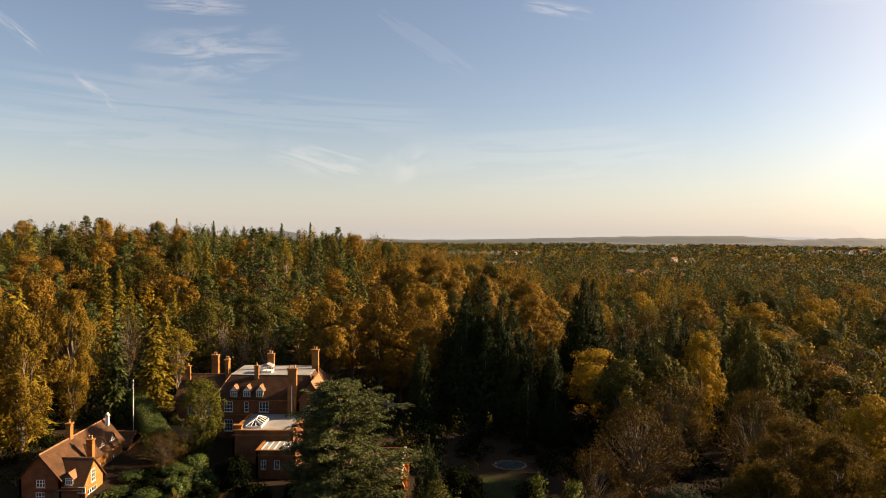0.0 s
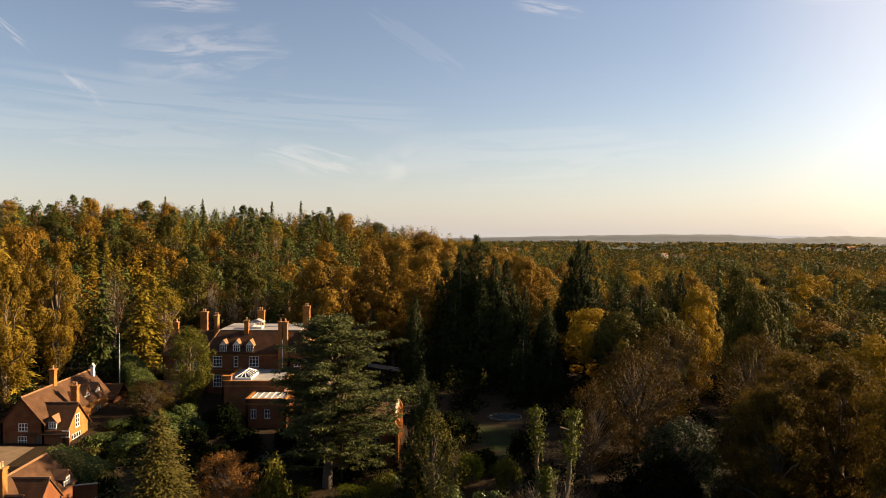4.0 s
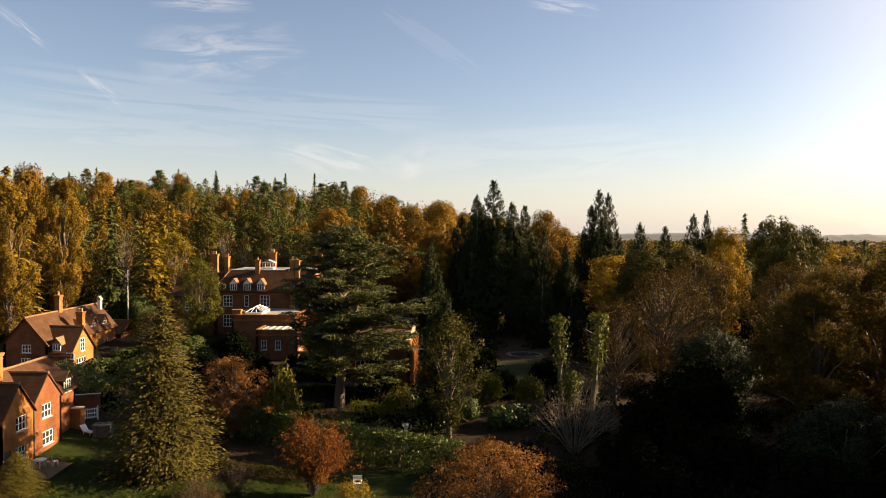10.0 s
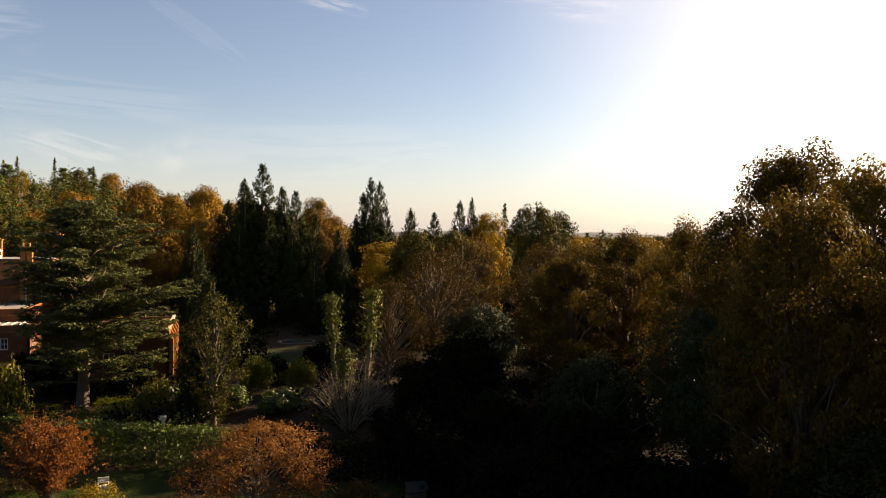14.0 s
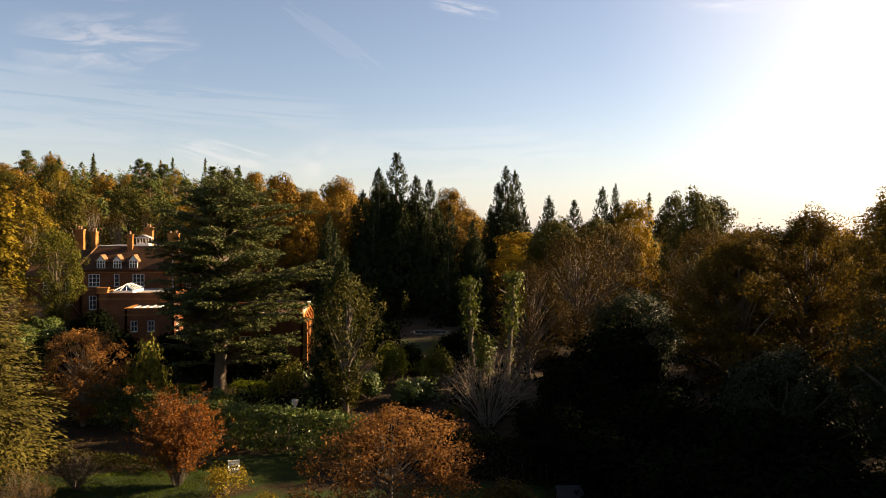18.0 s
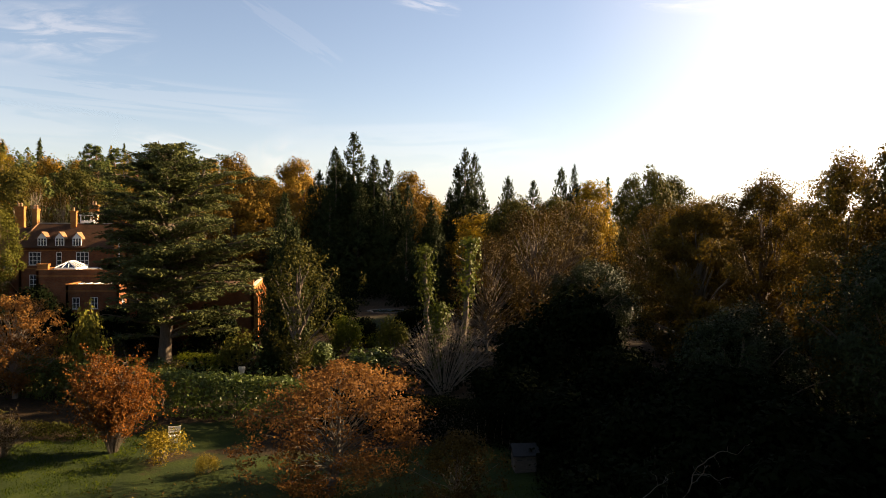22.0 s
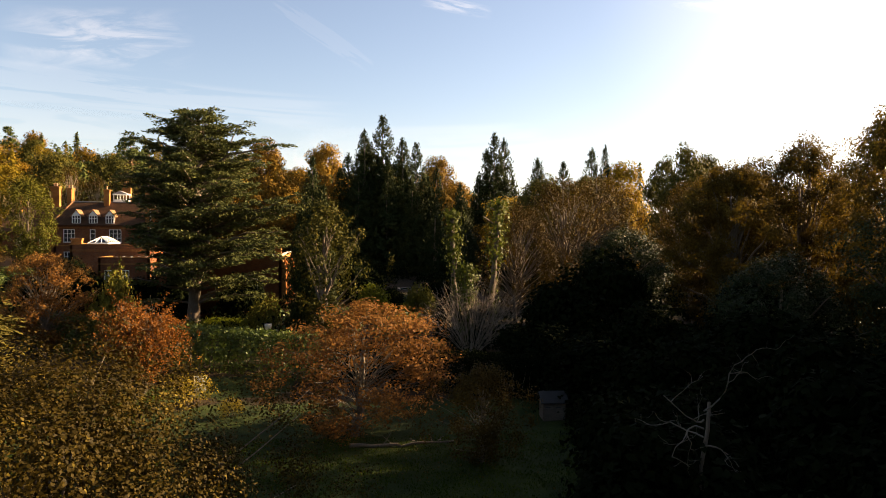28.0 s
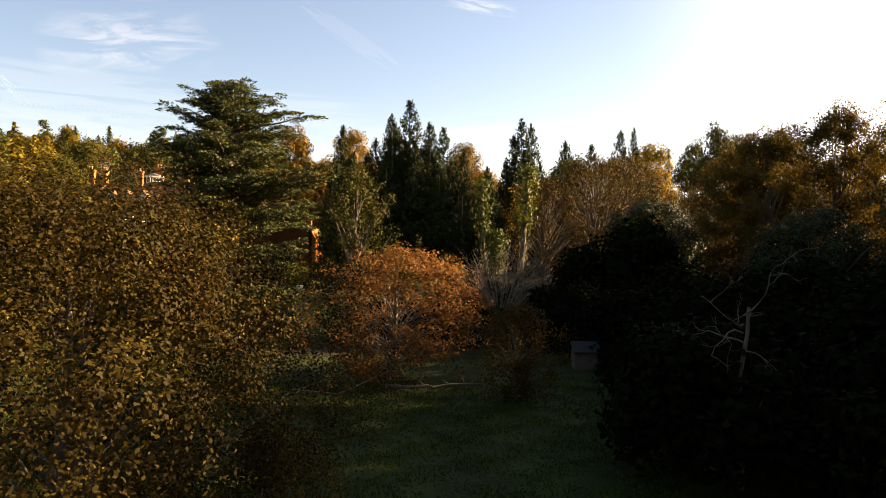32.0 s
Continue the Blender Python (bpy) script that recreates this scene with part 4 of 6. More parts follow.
    wall(h, (-27.4, 133.5), (-27.4, 131.2), g, 12.2)
    gable_roof(h, -27.4, -22.4, 131.2, 139.0, 12.2, 15.9, "y", 0.25, TILE_PALE)
    # lower service range on the far end
    wall(h, (-52.0, 136.0), (x0, 136.0), g, 11.4, [(3.0, 8.6, 1.2, 1.8, 2, 3), (6.3, 8.6, 1.2, 1.8, 2, 3)])
    wall(h, (-52.0, 147.0), (-52.0, 136.0), g, 11.4, apex=15.2)
    gable_roof(h, -52.0, x0 + 0.8, 136.0, 147.0, 11.4, 15.2, "x")
    # flat-roofed extension with a glazed lantern, and a lower one before it
    for (ex0, ex1, ey0, ey1, z1, ops) in ((-36.6, -26.2, 121.5, 133.2, 9.6, []), (-31.0, -24.6, 115.5, 121.2, 8.0, [(1.2, 4.9, 0.9, 1.5, 2, 2), (3.4, 4.9, 0.9, 1.5, 2, 2)])):
        wall(h, (ex0, ey0), (ex1, ey0), g - 0.6, z1, ops)
        wall(h, (ex1, ey0), (ex1, ey1), g - 0.6, z1, [(2.2, z1 - 3.4, 1.3, 1.9, 2, 2)])
        wall(h, (ex0, ey1), (ex0, ey0), g - 0.6, z1)
        bm = bmesh.new()
        e = 0.08
        add_box(bm, ex0 - e, ex1 + e, ey0 - e, ey0 + 0.34, z1 + 0.003, z1 + 0.12)
        add_box(bm, ex1 - 0.34, ex1 + e, ey0 + 0.344, ey1, z1 + 0.003, z1 + 0.12)
        add_box(bm, ex0 - e, ex0 + 0.34, ey0 + 0.344, ey1, z1 + 0.003, z1 + 0.12)
        for z in (z1 - 0.75, z1 - 0.9):
            add_box(bm, ex0 - 0.05, ex1 + 0.05, ey0 - 0.05, ey0 - 0.003, z, z + 0.08)
        part("coping", bm, BRICK_ORANGE_LIT, h)
        part("flat_roof", box(ex0 + 0.35, ex1 - 0.35, ey0 + 0.35, ey1, z1 - 0.25, z1 - 0.12), LEAD, h, "felted flat roof")
    chimney(h, -35.9, 122.2, 9.0, 10.4, 1.3, 0.7, 0)
    bm = bmesh.new()
    sx0, sx1, sy0, sy1, sz = -34.9, -32.3, 123.6, 129.0, 9.5
    base = [(sx0, sy0), (sx1, sy0), (sx1, sy1), (sx0, sy1)]
    mx = (sx0 + sx1) / 2
    part("lantern_glass", glazed(sx0, sx1, sy0, sy1, sz), GLASS, h)
    add_box(bm, sx0 - 0.1, sx1 + 0.1, sy0 - 0.1, sy1 + 0.1, sz, sz + 0.35)
    def bar(p, q, r=0.06):
        V, F = tube([p, q], [r, r], 4)
        vs = [bm.verts.new(c_) for c_ in V]
        for f in F:
            bm.faces.new([vs[k] for k in f])
    r0, r1 = (mx, sy0 + 1.4, sz + 1.15), (mx, sy1 - 1.4, sz + 1.15)
    bar(r0, r1, 0.09)
    for i, p in enumerate(base):
        bar((*p, sz + 0.35), r0 if i < 2 else r1, 0.09)
    for k in range(1, 5):
        y = sy0 + (sy1 - sy0) * k / 5
        for x in (sx0, sx1):
            bar((x, y, sz + 0.35), (mx, min(max(y, r0[1]), r1[1]), sz + 1.15))
    for k in range(1, 3):
        x = sx0 + (sx1 - sx0) * k / 3
        bar((x, sy0, sz + 0.35), (mx + (x - mx) * 0.1, r0[1], sz + 1.15))
    part("roof_lantern", bm, WHITE, h, "white glazed roof lantern")
    # glazing bars over the lower extension's roof
    for k in range(6):
        part("glazing_bar", box(-30.4 + k * 1.02, -30.3 + k * 1.02, 116.0, 121.0, 7.885, 7.97), WHITE, h)
    # the garden wing beside the cedar, gable to the sun
    wx0, wx1, wy0, wy1 = -20.0, -6.3, 100.5, 115.0
    gw = 1.6
    wall(h, (wx0, wy0), (wx1, wy0), gw, 8.8, [(3, 4.0, 1.3, 2.2, 2, 3), (7, 4.0, 1.3, 2.2, 2, 3), (11, 4.0, 1.3, 2.2, 2, 3)])
    wall(h, (wx1, wy0), (wx1, wy1), gw, 8.8, [(2.2, 3.2, 1.0, 3.6, 2, 4), (5.0, 3.2, 1.2, 3.6, 2, 4), (8.0, 3.2, 1.2, 3.6, 2, 4), (11.2, 3.2, 1.2, 3.6, 2, 4)], mat=BRICK_ORANGE_LIT)
    wall(h, (wx0, wy1), (wx0, wy0), gw, 8.8)
    wall(h, (wx1, wy1), (wx0, wy1), gw, 8.8)
    part("flat_roof", box(wx0 + 0.3, wx1 - 0.3, wy0 + 0.3, wy1 - 0.3, 8.3, 8.45), TILE, h)
    bm = bmesh.new()
    add_box(bm, wx0 - 0.08, wx1 + 0.08, wy0 - 0.08, wy0 + 0.32, 8.803, 8.95)
    add_box(bm, wx1 - 0.32, wx1 + 0.08, wy0 + 0.33, wy1, 8.803, 8.95)
    part("coping", bm, COPING, h)
    for y in (wy0 + 0.1, wy0 + 3.6, wy0 + 6.5, wy0 + 9.6, wy0 + 13.2):
        bm = bmesh.new()
        prism(bm, [(wx1 + 0.004, y - 0.3, gw), (wx1 + 0.5, y - 0.3, gw), (wx1 + 0.5, y - 0.3, 7.6), (wx1 + 0.004, y - 0.3, 8.5)], (0, 0.6, 0))
        part("buttress", bm, BRICK_ORANGE_LIT, h)
    chimney(h, wx1 - 0.5, wy0 + 0.8, 8.9, 9.9, 0.8, 0.8, 0)


def glazed(x0, x1, y0, y1, z):
    bm = bmesh.new()
    mx = (x0 + x1) / 2
    a = [bm.verts.new(p) for p in ((x0, y0, z + 0.34), (x1, y0, z + 0.34), (x1, y1, z + 0.34), (x0, y1, z + 0.34))]
    r = [bm.verts.new((mx, y0 + 1.4, z + 1.12)), bm.verts.new((mx, y1 - 1.4, z + 1.12))]
    for f in ((a[0], a[1], r[0]), (a[1], a[2], r[1], r[0]), (a[2], a[3], r[1]), (a[3], a[0], r[0], r[1]), (a[3], a[2], a[1], a[0])):
        bm.faces.new(f)
    return bm


def cottage():
    g = 3.6
    h = thing("cottage", pose(0, 0, 0), "brick cottage with clay tiled roofs, dormers and a sunlit gabled bay", "house")
    x0, x1, y0, y1 = -61.6, -55.6, 102.5, 122.5
    eave, ridge = 7.7, 11.2
    L = x1 - x0
    wall(h, (x0, y0), (x1, y0), g, eave, [(3.0, 4.5, 1.3, 1.25, 3, 2), (3.1, 6.45, 1.3, 1.15, 3, 2), (5.3, g, 0.95, 2.1, 1, 1, True)], apex=ridge)
    wall(h, (x1, y0), (x1, y1), g, eave, [(11.5, 4.6, 1.6, 1.5, 3, 2), (16.5, 4.6, 1.8, 1.5, 3, 2)], mat=BRICK_ORANGE_LIT)
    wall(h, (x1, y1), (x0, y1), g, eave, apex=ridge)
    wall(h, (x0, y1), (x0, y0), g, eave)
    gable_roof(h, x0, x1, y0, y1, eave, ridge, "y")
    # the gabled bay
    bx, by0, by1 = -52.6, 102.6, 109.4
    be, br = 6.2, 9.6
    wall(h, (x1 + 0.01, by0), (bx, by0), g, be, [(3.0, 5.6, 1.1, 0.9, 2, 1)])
    wall(h, (bx, by0), (bx, by1), g, be, [(3.2, 3.9, 2.8, 1.5, 4, 2)], apex=br, mat=BRICK_ORANGE_LIT)
    wall(h, (bx, by1), (x1 + 0.01, by1), g, be)
    gable_roof(h, x1 - 2.2, bx, by0, by1, be, br, "x", 0.3)
    window(h, Vector((bx + 0.12, 106.0, 6.2)), Vector((0, 1, 0)), Vector((1, 0, 0)), 1.2, 1.9, 2, 3)
    dormer(h, -54.6, by0 + 0.3, 6.7, 1.1, 1.0, 2.6, pale=False)
    for y in (112.4, 116.0, 119.5):
        dormer(h, x1 - 0.3, y, 7.6, 1.5, 1.3, 2.6, "x", pale=False, rise=0.9)
    chimney(h, -58.7, 111.0, 10.4, 13.6, 0.7, 0.9, 1)
    chimney(h, -55.2, 110.6, 7.0, 11.2, 0.9, 0.8, 2)
    # small white bell turret at the far end
    bm = box(-58.0, -57.5, 121.3, 121.8, 10.4, 12.0)
    tur = part("bell_turret", bm, WHITE, h, "white timber bell turret")
    bm = bmesh.new()
    prism(bm, [(-58.15, 121.15, 12.0), (-57.35, 121.15, 12.0), (-57.75, 121.15, 12.6)], (0, 0.8, 0))
    part("turret_roof", bm, LEAD, tur)
    # lower far range
    wall(h, (x1, 122.8), (x1 + 0.7, 122.8), g, 6.2)
    wall(h, (x1 + 0.7, 122.8), (x1 + 0.7, 129.0), g, 6.2, [(2.5, 4.0, 1.6, 1.6, 2, 1)], mat=BRICK)
    wall(h, (x1 + 0.7, 129), (x0, 129), g, 6.2)
    gable_roof(h, x0 + 1, x1 + 0.7, 123.0, 129.0, 6.2, 8.0, "x")
    # flagpole
    pole = thing("flagpole", pose(-57.4, 131.0, ground_z(-57.4, 131.0)), "slim white flagpole standing beside the cottage", "flagpole")
    V, F = tube([(0, 0, -0.3), (0, 0, 6), (0, 0, 10.2)], [0.07, 0.05, 0.025], 8)
    o = new("pole", raw_mesh("pole", V, F, WHITE))
    o.parent = pole
    V, F = tube([(0, 0, 10.2), (0, 0, 10.28), (0, 0, 10.36), (0, 0, 10.4)], [0.03, 0.09, 0.08, 0.01], 8)
    o = new("finial", raw_mesh("finial", V, F, WHITE))
    o.parent = pole


def lodge():
    """The nearer house at the lawn's edge, two gables to the garden."""
    h = thing("lodge", pose(-41.3, 76.6, 1.7, 0, 0, 90), "red brick house with twin gables and white casements beside the lawn", "house")
    # local: x along the garden front, -y towards the garden
    wall(h, (-12, 0), (6.0, 0), -0.5, 4.8)
    wall(h, (6.0, 0), (6.0, 6.4), -0.5, 4.8, [(3.2, 0.8, 1.0, 1.2, 2, 2)], mat=BRICK_ORANGE_LIT, apex=7.7)
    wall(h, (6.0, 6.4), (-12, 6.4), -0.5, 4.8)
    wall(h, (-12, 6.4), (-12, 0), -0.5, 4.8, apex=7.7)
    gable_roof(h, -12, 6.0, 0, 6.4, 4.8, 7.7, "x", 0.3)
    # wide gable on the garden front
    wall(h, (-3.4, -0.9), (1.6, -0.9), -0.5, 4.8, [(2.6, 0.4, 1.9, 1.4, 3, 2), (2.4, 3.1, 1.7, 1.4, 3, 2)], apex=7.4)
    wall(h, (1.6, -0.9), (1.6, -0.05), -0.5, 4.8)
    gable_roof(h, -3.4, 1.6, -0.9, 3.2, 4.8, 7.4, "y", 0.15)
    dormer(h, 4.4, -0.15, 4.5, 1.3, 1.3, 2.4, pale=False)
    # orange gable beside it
    wall(h, (-8.4, -1.0), (-3.5, -1.0), -0.5, 4.6, [(2.9, 0.3, 1.6, 1.3, 3, 2), (3.0, 3.0, 1.6, 1.4, 3, 2), (0.9, -0.4, 0.95, 2.1, 1, 1, True)], apex=7.4, mat=BRICK_ORANGE_LIT)
    wall(h, (-8.4, -0.05), (-8.4, -1.0), -0.5, 4.6)
    gable_roof(h, -8.4, -3.5, -1.0, 3.2, 4.6, 7.4, "y", 0.25)
    part("downpipe", box(-3.48, -3.38, -1.1, -1.0, -0.5, 4.4), DOOR, h)
    chimney(h, -5.9, 1.0, 6.6, 10.2, 0.8, 0.8, 2)
    part("buttress", box(5.0, 5.9, -1.1, -0.02, -0.6, 2.4), BRICK_ORANGE_LIT, h)
    part("buttress_cap", box(4.95, 5.95, -1.15, -0.02, 2.4, 2.5), COPING, h)


# ---- kinds of trees and shrubs ----
S = lambda f, seed, **k: (lambda: f(seed, **k))
kind_of_tree("beech", "beech_tree", [S(leafy, s, H=18, R=6.5, low=0.24, clumps=84, per=170, leaf=0.38, peak=0.58, thin=0.05, size=0.25, hollow=0.6, loose=0.3) for s in (11, 12, 13)], LEAF["beech"], BARK, "tall beech tree in copper and orange autumn leaf", "tree", 18, 6.5, "woodland trees")
kind_of_tree("gold", "maple_tree", [S(leafy, s, H=14, R=5.5, low=0.1, clumps=80, per=160, leaf=0.32, peak=0.45, size=0.25, hollow=0.6, loose=0.3) for s in (21, 22)], LEAF["gold"], BARK, "rounded tree in golden yellow autumn leaf", "tree", 14, 5.5, "woodland trees")
kind_of_tree("oak", "oak_tree", [S(leafy, s, H=16, R=6.5, low=0.1, clumps=84, per=160, leaf=0.36, peak=0.48, size=0.25, hollow=0.6, loose=0.3) for s in (31, 32)], LEAF["olive"], BARK, "broad oak tree turning from green to brown", "tree", 16, 6.5, "woodland trees")
kind_of_tree("birch", "birch_tree", [S(leafy, s, H=16, R=3.2, low=0.28, clumps=100, per=60, leaf=0.28, peak=0.4, thin=0.2, size=0.26, boughs=40, limb=0.006) for s in (41, 42)], LEAF["birch"], PALE_BARK, "slender pale-barked birch with thinning yellow leaf", "tree", 16, 3.2, "woodland trees")
kind_of_tree("bare", "bare_birch_tree", [S(leafy, s, H=15, R=3.2, low=0.25, clumps=90, per=42, leaf=0.22, peak=0.4, size=0.26, boughs=84, limb=0.005) for s in (45, 46)], LEAF["russet"], TWIG, "slender birch with brown twigs and last russet leaves", "tree", 15, 3.2, "woodland trees")
kind_of_tree("tall_gold", "lime_tree", [S(leafy, s_, H=26, R=6, low=0.03, clumps=150, per=190, leaf=0.32, peak=0.42, flat=1.1, size=0.2, hollow=0.55, loose=0.35) for s_ in (24, 25)], LEAF["lime_tree"], BARK, "very tall lime tree in olive and golden leaf beside the cottage", "tree", 26, 6.0, "woodland trees")
kind_of_tree("larch", "larch_tree", [S(conifer, s, H=20, R=5.0, whorls=44, arms=13, spray=0.95, droop=0.25, power=0.55, wide=0.5, step=0.52, low=0.05) for s in (51, 52)], LEAF["birch"], BARK, "tall larch in yellow-brown autumn needles", "tree", 20, 5.0, "woodland trees")
kind_of_tree("pine", "pine_tree", [S(pine_shape, s) for s in (61, 62, 63)], LEAF["pine"], PINE_BARK, "tall pine with dark green needle tufts", "tree", 20, 4.0, "woodland trees")
kind_of_tree("fir", "fir_tree", [S(conifer, s, H=20, R=3.6, whorls=40, arms=12, spray=0.95, droop=0.25, power=0.75, wide=0.45, step=0.48) for s in (71, 72)], LEAF["pine"], BARK, "dark green pointed fir tree", "tree", 20, 3.6, "woodland trees")
kind_of_tree("cypress", "cypress_tree", [S(columnar, 81, spires=8), S(columnar, 82, spires=5), S(columnar, 83, spires=3)], LEAF["cypress"], BARK, "dark columnar cypress with ragged pointed spires", "tree", 24, 4.0, "dark cypresses")
kind_of_tree("spruce", "spruce_tree", [S(conifer, 91, H=16, R=4.6, whorls=70, arms=34, spray=0.3, droop=0.10, power=0.72, ragged=0.3, wide=0.42, step=0.16, low=0.02)], LEAF["spruce"], BARK, "broad brownish-green spruce standing on the garden lawn", "tree", 16, 4.6, "lawn spruces")
kind_of_tree("cedar", "cedar_tree", [S(cedar_shape, 7)], LEAF["cedar"], BARK, "great cedar with level layered limbs and blue-green needles", "tree", 22, 10)
kind_of_tree("poplar", "poplar_tree", [S(leafy, 101, H=16, R=3.6, low=0.06, clumps=190, per=90, leaf=0.22, peak=0.36, flat=1.7, size=0.2, boughs=30, limb=0.004, hollow=0.5)], LEAF["willow"], BARK, "upright grey-green poplar before the mansion", "tree", 16, 3.6)
kind_of_tree("chestnut", "chestnut_tree", [S(leafy, s, H=18, R=7.5, low=0.04, clumps=290, per=180, leaf=0.23, peak=0.45, size=0.15, boughs=40) for s in (111, 112)], LEAF["bronze"], BARK, "large chestnut in dull bronze autumn leaf", "tree", 18, 7.5, "bronze chestnuts")
kind_of_tree("apple", "ornamental_cherry_tree", [S(leafy, 121, H=8, R=5.4, low=0.04, clumps=420, per=60, leaf=0.15, peak=0.5, flat=0.7, thin=0.25, size=0.11, boughs=120, limb=0.0032, lean=0.9)], LEAF["cherry"], DEAD_WOOD, "spreading cherry with pinkish-brown and orange autumn leaves over the lawn", "tree", 8, 5.4)
kind_of_tree("hornbeam", "hornbeam_tree", [S(leafy, 131, H=10.5, R=7.0, low=0.0, clumps=560, per=360, leaf=0.075, peak=0.5, flat=1.2, thin=0.0, size=0.115, limb=0.004, boughs=110, wide=0.62)], LEAF["hornbeam"], BARK, "bushy hornbeam with brown and yellow leaves beside the lawn", "tree", 10.5, 7.0)
kind_of_tree("ash", "ash_tree", [S(leafy, s, H=13, R=8.0, low=0.12, clumps=150, per=110, leaf=0.22, peak=0.5, thin=0.2, size=0.17, boughs=110, limb=0.008) for s in (141, 142)], LEAF["russet"], BARK, "wide tree with thin brown leaf and showing limbs", "tree", 13, 8.0, "garden trees")
kind_of_tree("pear", "pear_tree", [S(leafy, 151, H=12, R=3.4, low=0.06, clumps=120, per=50, leaf=0.24, peak=0.4, flat=1.0, size=0.24, boughs=30)], LEAF["olive"], BARK, "upright garden tree with mottled green and brown leaf", "tree", 12, 3.4)
kind_of_tree("rust_shrub", "beech_shrub", [S(twiggy, 161, H=6.5, R=2.6, stems=70, twigs=10, spread=0.95, leaves=17000, leaf=0.15, thick=0.022, bare=0.06)], LEAF["rust"], DEAD_WOOD, "upright feathery shrub with rusty orange leaves before the hedge", "shrub", 6.5, 2.6)
kind_of_tree("hazel", "hazel_tree", [S(leafy, 165, H=8, R=4, low=0.08, clumps=190, per=95, leaf=0.15, peak=0.45, thin=0.2, size=0.16, boughs=120, limb=0.005)], LEAF["cherry"], TWIG, "small twiggy hazel with thinning golden-brown leaf behind the hedge", "tree", 8, 4.0)
kind_of_tree("spindle", "spindle_shrub", [S(leafy, 167, H=4.6, R=2.8, low=0.0, clumps=130, per=90, leaf=0.12, peak=0.45, flat=1.1, thin=0.15, size=0.18, boughs=60, limb=0.006)], LEAF["russet"], BARK, "rounded shrub in brown-gold leaf at the lawn's edge", "shrub", 4.6, 2.8)
kind_of_tree("brown_shrub", "witch_hazel_shrub", [S(twiggy, s, H=6, R=3.6, stems=60, twigs=9, leaves=2600, leaf=0.2) for s in (171, 172)], LEAF["russet"], BARK, "twiggy shrub with sparse brown leaves", "shrub", 6, 3.6, "garden shrubs")
kind_of_tree("twigs", "bare_shrub", [S(twiggy, 181, H=8, R=4.8, stems=54, twigs=8, spread=1.05, leaves=160, thick=0.032)], LEAF["russet"], TWIG, "large bare shrub of pale fanned stems", "shrub", 8, 4.8)
kind_of_tree("shrub", "green_shrub", [S(shrub_shape, s, n=2600) for s in (191, 192)], LEAF["willow"], BARK, "rounded grey-green garden shrub", "shrub", 3, 2, "garden shrubs")
kind_of_tree("lime_shrub", "bright_green_shrub", [S(shrub_shape, 201, n=3000, leaf=0.2)], LEAF["lime"], BARK, "bright yellow-green rounded shrub", "shrub", 3, 2, "garden shrubs")
kind_of_tree("laurel", "laurel_shrub", [S(shrub_shape, s, n=4200, leaf=0.26, lumps=22, size=0.42) for s in (211, 212)], LEAF["laurel"], BARK, "glossy dark green laurel shrub", "shrub", 3, 2, "evergreen shrubs")
kind_of_tree("dark_shrub", "rhododendron_shrub", [S(shrub_shape, s, n=6000, leaf=0.2, lumps=26, size=0.4) for s in (221, 222)], LEAF["dark"], BARK, "dense evergreen rhododendron, shade put into its near-black leaves", "shrub", 3, 2, "evergreen shrubs")
kind_of_tree("yellow_shrub", "yellow_shrub", [S(shrub_shape, 231, n=2200, leaf=0.16)], LEAF["birch"], BARK, "low shrub in pale yellow leaf at the lawn's edge", "shrub", 3, 2, "garden shrubs")
kind_of_tree("holly", "holly_tree", [S(leafy, s, H=13, R=6, low=0.02, clumps=220, per=150, leaf=0.2, peak=0.4, flat=1.0, size=0.17, boughs=20) for s in (241, 242)], LEAF["holly"], BARK, "broad dark holly tree among the shrubs", "tree", 13, 6.0, "dark hollies")

mansion()
cottage()
lodge()

# ---- garden trees, nearest the walk first ----
stand("cedar", -14.3, 94.5, 24.9, 9.9, turn=0.0)
stand("spruce", -27.9, 73.0, 17.4, 6.0)
stand("spruce", -37.3, 65.5, 4.6, 2.6)
stand("apple", 1.8, 58.5, 7.6, 6.6, turn=0.0)
stand("hornbeam", -4.7, 30.8, 9.3, 6.8, turn=0.0)
stand("poplar", -41.5, 121.5, 18.6, 4.2)
stand("hazel", -24.5, 83.5, 9.6, 4.4)
stand("pear", -0.6, 83.0, 14.2, 3.7)
stand("twigs", 12.3, 79.0, 9.0, 5.0)
stand("rust_shrub", -12.6, 68.0, 7.4, 3.0)
stand("spindle", 8.2, 53.0, 4.6, 2.9)
for x, y, top, r in ((-19.5, 68.0, 3.2, 2.0), (-10.0, 45.0, 3.0, 2.2), (-21.0, 63.0, 3.4, 2.0), (-30.5, 79.0, 4.6, 2.2)):
    stand("brown_shrub", x, y, top, r)
for x, y, top, r in ((-19.6, 85.0, 8.4, 2.5), (-11.5, 80.0, 4.0, 1.7), (-6.5, 90.0, 5.2, 1.8), (9.3, 92.5, 6.0, 2.0), (-31.0, 88.0, 5.5, 2.6)):
    stand("shrub", x, y, top, r)
for x, y, top, r in ((4.3, 95.0, 6.4, 2.2), (8.0, 98.0, 3.8, 1.6)):
    stand("lime_shrub", x, y, top, r)
for x, y, top, r in ((-8.8, 65.5, 2.4, 1.7), (-5.8, 63.0, 1.2, 0.9)):
    stand("yellow_shrub", x, y, top, r)
